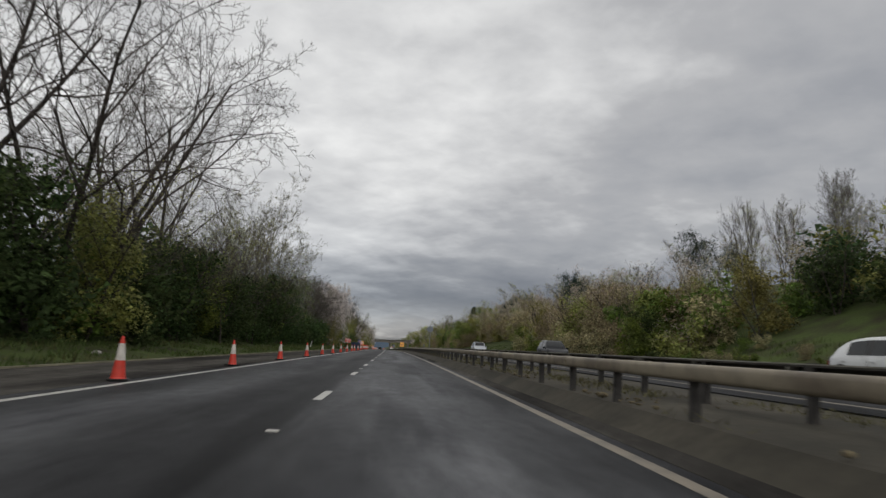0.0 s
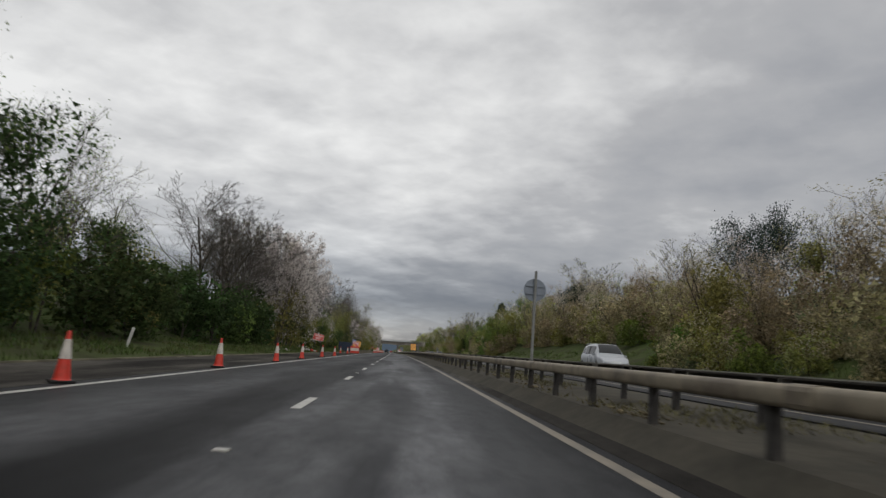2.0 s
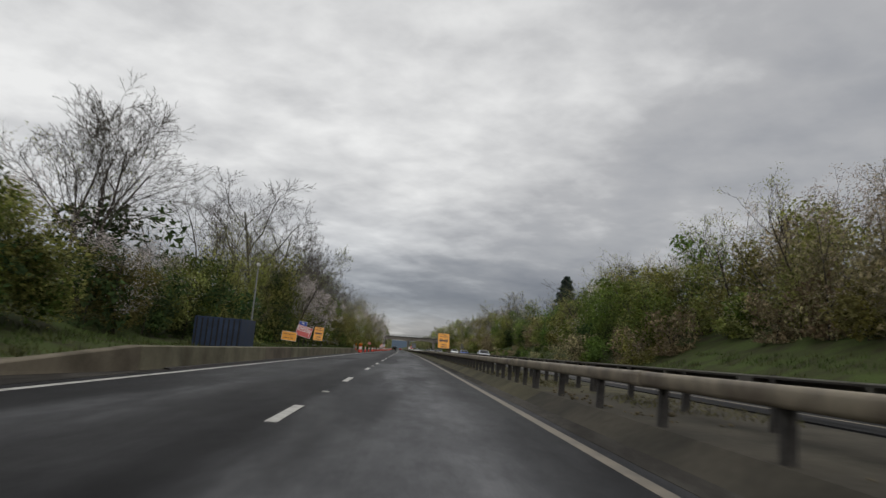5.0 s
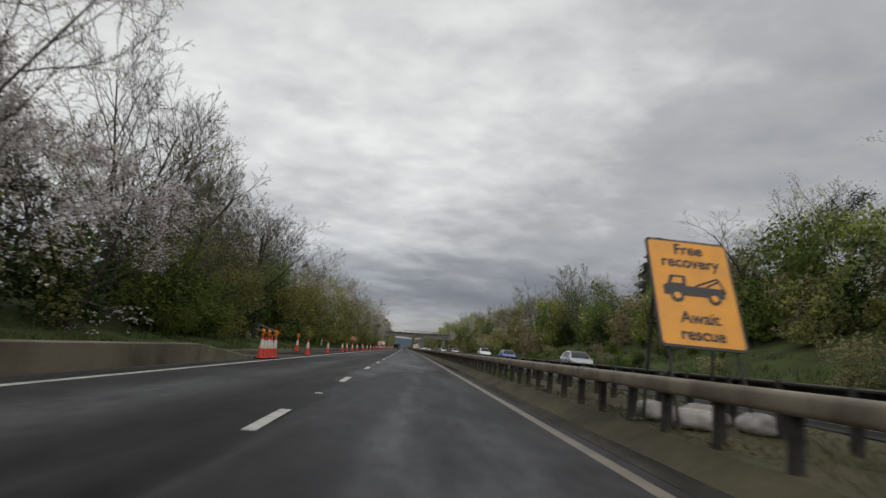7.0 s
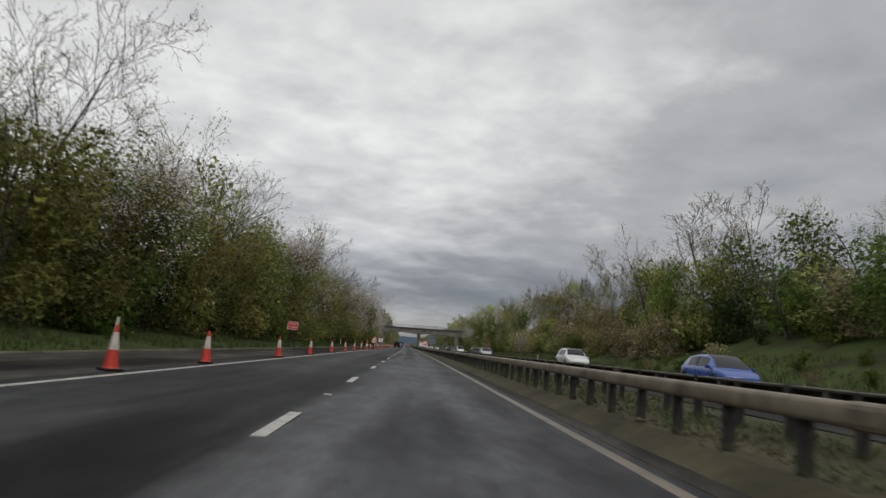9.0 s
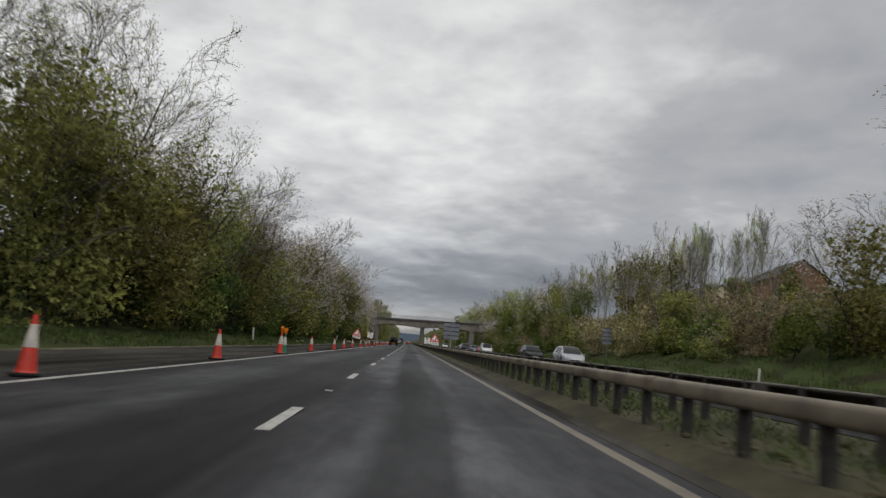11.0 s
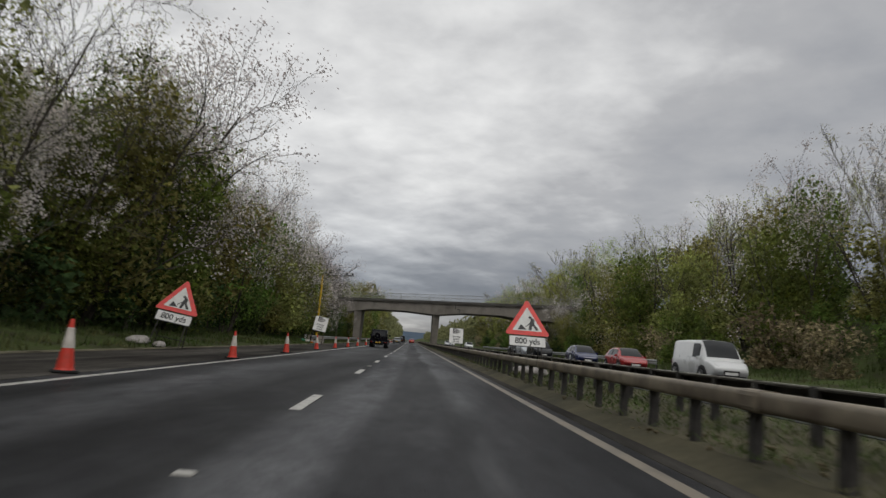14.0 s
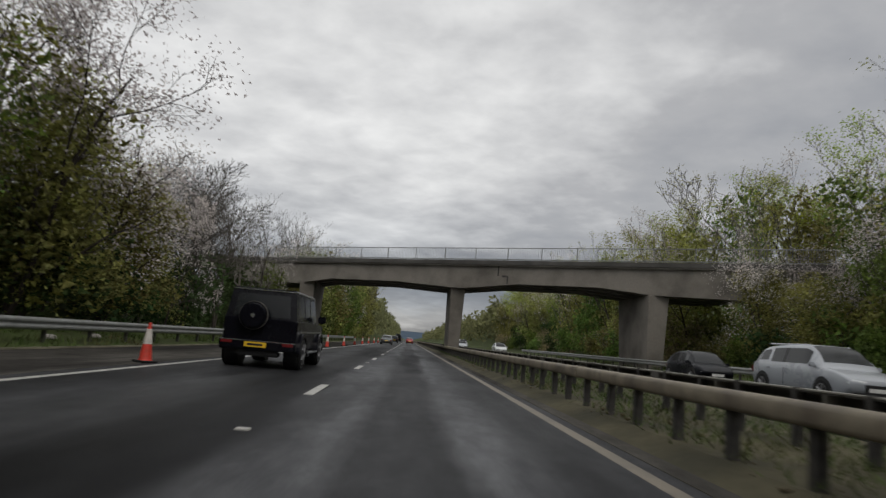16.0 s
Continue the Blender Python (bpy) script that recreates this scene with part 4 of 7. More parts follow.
def plant_left():
    rng = random.Random(21)
    # what stands on the bank, by stretches: close to the road, and behind
    mix = [(44, ("bare",), ("bare",)), (64, ("twiggy", "bare", "twiggy"), ("bare",)), (96, ("ivy", "olive", "twiggy"), ("olive",)), (112, ("bare", "twiggy"), ("olive", "bare")),
           (142, ("blossom",), ("bare", "blossom")), (152, ("olive",), ("olive",)), (185, ("olive", "cream"), ("bare", "olive")), (215, ("cream", "olive", "twiggy"), ("bare",)), (250, ("twiggy", "bare", "slim"), ("bare", "slim")),
           (300, ("olive", "twiggy", "cream"), ("bare", "slim", "olive")), (345, ("olive", "cream", "twiggy"), ("bare", "twiggy")), (400, ("cream", "olive", "twiggy"), ("bare", "olive")), (460, ("cream", "cream", "olive", "twiggy"), ("olive", "bare")),
           (482, ("bare", "olive"), ("bare",)), (700, ("olive", "cream"), ("olive", "bare"))]
    s = 2.0
    while s < 600:
        front, behind = next(k[1:] for k in mix if s < k[0])
        top = table(LEFT_TOP, s)
        for row, d in enumerate((rng.uniform(-13.2, -11.0), rng.uniform(-19, -15.5))):
            kind = rng.choice(behind if row else front)
            if (row and rng.random() < 0.2) or (s < 44 and rng.random() < 0.4):
                continue
            if row and kind == "olive" and rng.random() < 0.6:
                kind = rng.choice(("twiggy", "bare", "slim"))
            tall = (top + (abs(d) - 13) * 0.45) * rng.uniform(0.86, 1.04) - lie(d)
            if kind in ("cream", "olive", "ivy"):
                tall *= rng.uniform(0.74, 0.96)
            tall = max(tall, 3)
            plant(kind, s + rng.uniform(-1.5, 1.5), d, tall, rng, wide=min(tall * 0.8, 11) * rng.uniform(0.85, 1.1), fine=row == 0 and s < 470)
        s += rng.uniform(4.8, 6.6)
    # single trees that stand out
    for kind, ss, d, top, wide in (("twiggy", 36, -12, 8.5, 9), ("twiggy", 46, -12, 10, 9), ("olive", 259, -11.6, 8.5, 8), ("olive", 266, -11.5, 9, 9), ("cream", 273, -11.6, 9.5, 9), ("olive", 280, -11.5, 9, 9), ("olive", 287.5, -11.6, 9.5, 9), ("cream", 295, -11.5, 9, 9), ("olive", 303, -11.6, 10, 9), ("olive", 311, -11.5, 10.5, 9), ("olive", 318, -11.6, 11, 9), ("cream", 325, -11.7, 12, 9), ("olive", 331, -11.6, 12, 9), ("twiggy", 314, -13, 14, 9), ("twiggy", 322, -13, 15, 9), ("olive", 337, -11.6, 10.5, 9), ("cream", 344, -11.5, 11, 9), ("olive", 351, -11.6, 10, 9), ("cream", 358, -11.4, 10.5, 9), ("olive", 366, -11.6, 11, 9), ("cream", 375, -11.6, 10, 9), ("cream", 381, -11.7, 13, 9), ("olive", 388, -11.7, 14, 9), ("twiggy", 384, -13, 15.5, 9), ("olive", 394, -11.8, 15, 9), ("twiggy", 392, -13.5, 16.5, 9), ("cream", 404, -11.8, 14, 9), ("cream", 410, -11.6, 13.2, 9), ("cream", 416.5, -11.7, 13.6, 9), ("cream", 423, -11.6, 12.8, 9), ("twiggy", 52, -12, 13.5, 9), ("twiggy", 60, -12, 12.5, 9), ("ivy", 55, -11.3, 8.5, 8), ("ivy", 60, -11.2, 9.0, 8), ("ivy", 65.5, -11.2, 9.0, 8), ("ivy", 72, -11, 9, 8), ("olive", 224, -11.5, 7.5, 8), ("olive", 230, -11.5, 6.5, 8), ("olive", 237, -11.8, 7, 8), ("olive", 253, -11.6, 7.5, 8), ("ivy", 196, -11.5, 9, 7), ("bare", 97, -12.5, 11.5, 12), ("bare", 105, -12.8, 13.5, 11), ("bare", 112, -12.9, 13.5, 11), ("twiggy", 118, -13.6, 13.5, 10),
                                   ("blossom", 117, -10.8, 12.5, 9), ("blossom", 124, -10.6, 13, 10), ("blossom", 131, -10.8, 12, 9), ("bare", 166, -14, 13, 10), ("bare", 197, -13, 16.5, 13), ("bare", 205, -13.2, 16.5, 13), ("blossom", 208, -11.2, 8.5, 10),
                                   ("blossom", 215, -11.3, 8.5, 10), ("blossom", 398, -11.5, 9, 7), ("cream", 430, -11.8, 14, 9), ("cream", 437, -11.6, 14, 9), ("twiggy", 441, -12.5, 15, 9), ("cream", 446, -11.6, 12.5, 9), ("cream", 452, -11.8, 13, 9), ("cream", 458, -11.6, 10.5, 8), ("blossom", 464, -11.3, 8.5, 6), ("bare", 471, -13.0, 12, 9), ("bare", 477, -13.5, 11.5, 9), ("bare", 222, -13.5, 16.5, 9), ("bare", 229, -14.2, 16, 9), ("bare", 236, -14, 15.5, 8), ("slim", 241, -15, 15, 7), ("bare", 245, -15.5, 15, 8), ("bare", 252, -14.5, 14.5, 8), ("slim", 257, -14.5, 14, 7), ("bare", 263, -15, 14, 9),
                                   ("olive", 243, -17, 11, 9), ("olive", 250.5, -16.5, 11, 9), ("ivy", 240.5, -14, 8, 7)):
        plant(kind, ss, d, top - lie(d), rng, wide=wide, fine=True)
    own = random.Random(5)
    for kind, ss, d, top, wide in (("spread", 24.5, -12.6, 18, 17), ("spread", 20, -16, 19, 15), ("spread", 33, -15, 17, 14), ("spread", 39, -14.2, 17.5, 13), ("leafing", 47, -14, 13.5, 10), ("leafing", 53.5, -12.8, 16.5, 13), ("leafing", 61.5, -12.2, 13.2, 11)):
        plant(kind, ss, d, top - lie(d), own, wide=wide, fine=True)
    for k in range(10):
        plant(("ivy", "olive", "ivy")[k % 3], 4 + 5.2 * k, -11.4 - 1.2 * (k % 2), (7.0, 7.8, 6.2)[k % 3], rng, wide=8, fine=True)
    s = 1.0
    while s < 560:
        if not 244 < s < 249:
            top = table(LEFT_TOP, s)
            kind = "green" if rng.random() < 0.12 else "shrub"
            plant(kind, s, rng.uniform(-12.4, -11.0), min(rng.uniform(3.0, 4.6), top * 0.6), rng)
            if rng.random() < 0.35:
                plant("shrub", s + 1.5, rng.uniform(-15.5, -13.5), min(rng.uniform(4.5, 6.5), top * 0.7), rng)
        s += rng.uniform(3.4, 4.8)


def plant_right():
    rng = random.Random(33)
    mix = [(40, ("slim", "bare", "olive")), (70, ("olive", "tan", "olive")), (95, ("tan", "olive", "tan")), (110, ("olive", "olive", "tan")), (190, ("tan", "tan", "tan", "olive")), (215, ("olive", "cream", "olive")), (250, ("olive", "cream", "bare")), (265, ("olive",)), (300, ("bare", "bare", "olive")),
           (345, ("slim", "olive", "cream")), (360, ("slim", "olive")), (420, ("slim", "lime", "slim", "cream")), (470, ("olive", "cream", "slim", "olive")), (700, ("olive", "lime", "cream"))]
    s = 14.0
    while s < 600:
        kinds = next(k for e, k in mix if s < e)
        top = table(RIGHT_TOP, s)
        away = 4.5 if 108 < s < 190 or 225 < s < 300 else 6.5 if s <= 41 else 1.0 if s <= 108 else 1.5 if 300 <= s < 400 else 0.0
        for row, d in enumerate((rng.uniform(24, 27.5) + away, rng.uniform(29, 34) + away, rng.uniform(30, 35) + away)):
            kind = rng.choice(kinds)
            if row == 2:
                kind = rng.choice(("olive", "slim", "twiggy", "olive") if 190 < s < 245 else ("slim", "twiggy", "bare", "slim") if s < 425 else ("olive", "lime", "slim", "olive"))
            if row and rng.random() < 0.3:
                continue
            tall = (top * (d - 1.5) / 26.5) * rng.uniform(0.92, 1.08) - lie(d)
            if kind in ("blossom", "cream", "olive", "tan"):
                tall *= rng.uniform(0.90, 1.05)
            slender = kind in ("slim", "lime", "twiggy", "bare") and 340 < s < 430
            plant(kind, s + rng.uniform(-1.5, 1.5), d, max(tall, 3), rng, wide=min(tall * 0.8, 9.5) * rng.uniform(0.85, 1.1) * (0.45 if slender else 1.0))
        s += rng.uniform(4.8, 6.6)
    s = 14.0
    while s < 570:
        open_bank = 108 < s < 190 or 225 < s < 300
        for d in ((29.0, 31.5) if open_bank or s < 42 else (25.0, 27.5) if 300 <= s < 400 else (22.5, 25.5)):
            kind = rng.choice(("brown_bush", "blossom_bush", "green", "blossom_bush", "brown_bush") if 60 < s < 200 or 300 < s < 400 else ("green", "shrub", "brown_bush", "blossom_bush", "green"))
            plant(kind, s + rng.uniform(-1.5, 1.5), d + rng.uniform(-0.8, 0.8) + (2.0 if s < 42 else 0), rng.uniform(2.6, 4.0) + (d - 22.5) * 0.22, rng)
        s += rng.uniform(4.0, 5.6)
    # brambles on the open slope
    for k in range(46):
        plant(rng.choice(("green", "green", "brown_bush", "shrub")), rng.uniform(226, 300), rng.uniform(20.5, 29), rng.uniform(0.7, 1.7), rng)
    own = random.Random(6)
    for ss, d, tall in ((45, 25, 5.0), (48.5, 24.5, 5.6), (47.5, 28, 5.8), (52, 26, 5.8), (55.5, 25, 5.0), (61, 25, 4.6), (42.5, 31, 4.2)):
        plant("green", ss, d, tall, own)
    for kind, ss, d, top in (("olive", 59.5, 28, 10.2), ("tan", 63.5, 26.5, 10.8), ("tan", 68, 27, 11.4), ("tan", 72.5, 26.5, 11.2), ("bare", 66, 30, 12.3), ("slim", 70.5, 31, 12.8), ("bare", 61.5, 30.5, 12.0)):
        plant(kind, ss, d, top - lie(d), own, wide=8 if kind in ("olive", "tan") else 6)
    for k in range(16):
        plant(("brown_bush", "green")[k % 2], own.uniform(28, 42), own.uniform(20.5, 25), own.uniform(0.6, 1.2), own)
    for k in range(9):
        plant(("bare", "slim", "slim")[k % 3], 46 + 2.3 * k, 37 + 2.2 * (k % 3), 10.5 + own.uniform(-1.2, 1.0), own, wide=own.uniform(3.6, 5.2), fine=True)
    # a close row of slender pale stems along the top of the bank
    for k in range(22):
        plant(("slim", "slim", "lime", "slim", "bare")[k % 5], 362 + 2.9 * k + rng.uniform(-0.8, 0.8), 36.5 + rng.uniform(-1.5, 2.5), rng.uniform(10.0, 12.5), rng, wide=rng.uniform(3.2, 4.6), fine=True)
    for ss, d, top in ((407, 27.5, 11.5), (413, 28, 12.5), (419.5, 27.5, 13), (426, 28, 13.5)):
        plant("olive", ss, d, top - lie(d), own, wide=8)
    for k in range(42):
        plant(("slim", "lime", "slim")[k % 3], 364 + 2.1 * k + own.uniform(-0.8, 0.8), 34.5 + own.uniform(-1.5, 1.5), own.uniform(9.5, 12.5), own, wide=own.uniform(2.4, 3.4), fine=True)
    for k in range(12):
        plant(("green", "brown_bush", "olive")[k % 3], 368 + 5 * k, 43 + 3 * (k % 2), (4.5, 4.0, 6.0)[k % 3], rng)
    # single trees that stand out
    for kind, ss, d, top in (("pine", 68.7, 36.5, 17.2), ("pine", 66, 38, 15), ("pine", 102, 33, 15.7), ("pine", 111.3, 33.7, 17), ("pine", 108, 35, 15.5), ("pine", 160, 31, 15.3), ("pine", 171, 34.3, 17), ("pine", 244.7, 39.8, 19.4), ("conifer", 290, 40.7, 22.5), ("cream", 462, 22.5, 8.5), ("cream", 468, 23.5, 9.5), ("cream", 457, 24, 10), ):
        plant(kind, ss, d, top - lie(d), rng, wide=9.2 if kind == "conifer" else 6.0 if kind == "pine" else None, fine=True)


plant_left()
plant_right()


def far_woods():
    """The wooded banks beyond the bridge, too far to tell tree from tree."""
    rng = random.Random(44)
    for side in (-1, 1):
        verts, faces = [], []
        for _ in range(13000 if side < 0 else 9000):
            s = 590 + 900 * rng.random() ** 1.5
            d = (-12 - rng.random() * 9) if side < 0 else (24 + rng.random() * 12)
            top = (22 if side < 0 else 16) * (0.75 + 0.35 * noise.noise((s / 14, d / 9, side)) + 0.15 * noise.noise((s / 4, d / 4, side)))
            c = at(s, d, lie(d) + max(top - lie(d), 2) * rng.random() ** 0.5)
            a = Vector((rng.uniform(-1, 1), rng.uniform(-1, 1), rng.uniform(-1, 1))).normalized()
            b = a.orthogonal().normalized()
            z = rng.uniform(0.5, 1.3)
            k = len(verts)
            verts.extend((c - a * z, c + b * z * 0.6, c + a * z, c - b * z * 0.6))
            faces.append((k, k + 1, k + 2, k + 3))
        ob = new("far_woods", mesh_from("far_woods", verts, faces, M_FAR_WOOD))
        tagged(ob, "distant olive-green woods along the cutting", "woods", kind="stuff")


far_woods()


# ---- overbridge ----
M_FASCIA = mat("stained_bridge_concrete", (0.215, 0.196, 0.172), 0.85, vary=0.2, scale=0.5, dark=(0.11, 0.10, 0.086), spots=0.44, fine=9, bump=0.25, spec=0.2)
M_STRING = mat("dark_damp_concrete", (0.10, 0.095, 0.088), 0.85, vary=0.2, scale=0.8, fine=10, bump=0.2, spec=0.2)


def skew(d):
    return 484.0 - 0.55 * d


def across(bm, rows, w0, w1, mi=0):
    """A bar across the road: rows of (d, low, high); w0 and w1 are how far its faces lie behind the bridge's front."""
    rings = []
    for d, lo, hi in rows:
        rings.append([bm.verts.new(at(skew(d) + w, d, h)) for w, h in ((w0, lo), (w1, lo), (w1, hi), (w0, hi))])
    for a, b in zip(rings, rings[1:]):
        for k in range(4):
            f = bm.faces.new((a[k], a[(k + 1) % 4], b[(k + 1) % 4], b[k]))
            f.material_index = mi
    bm.faces.new(rings[0][::-1])
    bm.faces.new(rings[-1])
    return bm


def bridge():
    t = thing("overbridge", Matrix.Identity(4), "weathered grey concrete road bridge spanning both carriageways on slab piers", "bridge")
    rows = [(-17, 5.3, 7.1), (-9.2, 5.3, 7.1), (-6.0, 5.85, 7.15), (0.0, 5.85, 7.3), (5.2, 5.5, 7.35), (9.5, 6.0, 7.4), (15, 6.0, 7.45), (18.2, 5.6, 7.45), (24, 5.5, 7.45)]
    for k, w in enumerate((0.0, 1.9, 3.8, 5.7)):
        bm = across(bmesh.new(), rows, w, w + 1.0)
        part("girder", bm, M_FASCIA, t)
    deck = [(d, 7.12 + (d + 17) * 0.009, 7.45 + (d + 17) * 0.009) for d in (-26, -17, -9, 0, 9, 18, 32)]
    part("deck", across(bmesh.new(), deck, -0.25, 7.0), M_FASCIA, t)
    edge = [(d, lo + 0.12, hi + 0.12) for d, lo, hi in deck]
    part("parapet_edge", across(bmesh.new(), edge, -0.36, 0.12), M_STRING, t, "dark stained concrete edge beam")
    part("parapet_edge", across(bmesh.new(), edge, 6.6, 7.1), M_STRING, t, "dark stained concrete edge beam")
    for d0, lo, th, w0, w1 in ((5.1, -0.2, 1.15, 0.5, 6.2), (18.7, 0.2, 1.5, 0.2, 6.6), (-8.3, -0.2, 1.4, 0.2, 6.6)):
        bm = bmesh.new()
        rings = []
        for h, k in ((lo, 0.78), (2.2, 0.86), (5.6, 1.0)):
            rings.append([bm.verts.new(at(skew(d0) + w, d0 + x, h)) for x, w in ((-th / 2 * k, w0 + 0.6 * (1 - k) * 3), (th / 2 * k, w0 + 0.6 * (1 - k) * 3), (th / 2 * k, w1 - 0.6 * (1 - k) * 3), (-th / 2 * k, w1 - 0.6 * (1 - k) * 3))])
        for a, b in zip(rings, rings[1:]):
            for k in range(4):
                bm.faces.new((a[k], a[(k + 1) % 4], b[(k + 1) % 4], b[k]))
        bm.faces.new(rings[0][::-1])
        bm.faces.new(rings[-1])
        bmesh.ops.bevel(bm, geom=bm.edges[:], offset=0.05, segments=1, affect="EDGES")
        part("pier", bm, M_FASCIA, t, "tapered concrete slab pier")
    # halving joint over the middle pier
    bm = bmesh.new()
    for d, lo, hi in ((8.0, 6.6, 7.4), (8.35, 6.5, 6.65), (8.7, 6.0, 6.62)):
        across(bm, [(d - 0.05, lo, hi), (d + 0.32 if hi < 6.7 and lo > 6.3 else d + 0.05, lo, hi)], -0.012, 0.02)
    part("deck_joint", bm, M_POST, t, "dark stepped joint in the girder")
    # railing
    for w in (-0.15, 6.85):
        up = [(d, 7.55 + (d + 17) * 0.009) for d in (-26, -17, -9, 0, 9, 18, 32)]
        for nm, lift, r in (("bottom_rail", 0.14, 0.025), ("top_rail", 1.02, 0.035)):
            bm = bmesh.new()
            rings = []
            for d, h in up:
                c = at(skew(d) + w, d, h + lift)
                rings.append([bm.verts.new(c + Vector((0, math.cos(k * math.tau / 6) * r, math.sin(k * math.tau / 6) * r))) for k in range(6)])
            for a, b in zip(rings, rings[1:]):
                for k in range(6):
                    bm.faces.new((a[k], a[(k + 1) % 6], b[(k + 1) % 6], b[k]))
            rail = part(nm, bm, M_GALV, t, "thin pale metal parapet rail")
        bars = bmesh.new()
        d = -25.5
        while d < 31:
            h = 7.55 + (d + 17) * 0.009
            rod(bars, at(skew(d) + w, d, h + 0.14), at(skew(d) + w, d, h + 1.02), 0.011, n=3, cap=False)
            d += 0.13
        b = part("railing_infill", bars, M_GALV, rail)
        b["kind"] = "stuff"
        d = -25.0
        post = bmesh.new()
        rod(post, (0, 0, 0), (0, 0, 1.08), 0.035, n=6)
        me = bpy.data.meshes.new("railing_post")
        post.to_mesh(me)
        post.free()
        me.materials.append(M_GALV)
        while d < 31:
            ob = new("railing_post", me)
            ob.matrix_basis = Matrix.Translation(at(skew(d) + w, d, 7.53 + (d + 17) * 0.009))
            hang(ob, rail)
            d += 2.4
    return t


bridge()
M_RED = mat("sign_red", (0.52, 0.045, 0.03), 0.45, vary=0.1, scale=4, fine=30)
M_SIGN_RED = mat("signal_red", (0.70, 0.05, 0.04), 0.5, vary=0.12, scale=5, fine=30)
M_FLUO = mat("fluorescent_red", (0.62, 0.052, 0.032), 0.5, vary=0.15, scale=5, fine=30, dark=(0.40, 0.05, 0.03), spots=0.36)
M_CONE_WHITE = mat("reflective_sleeve", (0.62, 0.58, 0.53), 0.5, vary=0.2, scale=6, fine=30, dark=(0.40, 0.36, 0.32), spots=0.4)
M_CONE_GREEN = mat("cone_green", (0.03, 0.22, 0.12), 0.5, vary=0.15, scale=5, fine=30)
M_YELLOW = mat("sign_yellow", (0.80, 0.33, 0.01), 0.45, vary=0.08, scale=3, fine=30)
M_FADED_RED = mat("faded_sign_red", (0.58, 0.105, 0.095), 0.5, vary=0.12, scale=3, fine=30)
M_WHITE = mat("sign_white", (0.66, 0.66, 0.64), 0.45, vary=0.1, scale=3, fine=30)
M_BLACK = mat("sign_black", (0.014, 0.014, 0.016), 0.5, vary=0.2, scale=5, fine=30)
M_BLUE = mat("sign_blue", (0.015, 0.06, 0.33), 0.45, vary=0.1, scale=3, fine=30)
M_SIGN_BACK = mat("grey_sign_back", (0.240, 0.272, 0.320), 0.5, metal=0.2, vary=0.15, scale=1.5, fine=20)
M_RUBBER = mat("black_rubber", (0.018, 0.018, 0.018), 0.8, vary=0.3, scale=6, fine=40)
M_AMBER = mat("amber_lens", (0.80, 0.22, 0.01), 0.25, vary=0.15, scale=8, fine=40)
M_BAG = mat("pale_sack", (0.46, 0.43, 0.41), 0.9, vary=0.2, scale=6, fine=50, bump=0.5)
M_CAM_YELLOW = mat("mast_yellow", (0.75, 0.48, 0.02), 0.45, vary=0.15, scale=2, fine=20)
M_BRICK = mat("house_brick", (0.26, 0.13, 0.08), 0.85, vary=0.25, scale=3, fine=14, bump=0.3)
M_RENDER = mat("cream_render", (0.52, 0.46, 0.34), 0.85, vary=0.15, scale=1, fine=8)
M_TILE = mat("roof_tile", (0.065, 0.055, 0.05), 0.8, vary=0.25, scale=2, fine=7, bump=0.4)
M_GLASS = mat("dark_window_glass", (0.010, 0.012, 0.014), 0.12, vary=0.1, scale=1, fine=5, spec=0.38)


def writing(text, size, x, z, material, parent, label="", y=-0.012, squeeze=1.0, name="lettering"):
    """Words in the built-in font, standing upright and facing along -y."""
    cu = bpy.data.curves.new(name, "FONT")
    cu.body, cu.size, cu.align_x, cu.align_y, cu.extrude, cu.offset = text, size, "CENTER", "CENTER", 0.002, size * 0.018
    tmp = bpy.data.objects.new("tmp", cu)
    scene.collection.objects.link(tmp)
    bpy.context.view_layer.update()
    me = bpy.data.meshes.new_from_object(tmp.evaluated_get(bpy.context.evaluated_depsgraph_get()))
    bpy.data.objects.remove(tmp)
    me.materials.clear()
    me.materials.append(material)
    ob = new(name, me)
    ob.matrix_basis = pose(x, y, z, 90) @ Matrix.Diagonal((squeeze, 1, 1, 1))
    return hang(ob, parent, label)


def rounded(w, h, r, n=4):
    pts = []
    for cx, cz, a0 in ((w / 2 - r, h / 2 - r, 0), (-w / 2 + r, h / 2 - r, 90), (-w / 2 + r, -h / 2 + r, 180), (w / 2 - r, -h / 2 + r, 270)):
        for k in range(n + 1):
            a = radians(a0 + 90 * k / n)
            pts.append((cx + r * math.cos(a), cz + r * math.sin(a)))
    return pts[::-1]


def moved(pts, x=0, z=0, k=1.0):
    return [(p[0] * k + x, p[1] * k + z) for p in pts]


def plate(name, parent, pts, y, depth, m, label=""):
    bm = bmesh.new()
    poly(bm, pts, depth)
    ob = part(name, bm, m, parent, label)
    ob.matrix_basis = pose(0, y, 0)
    return ob


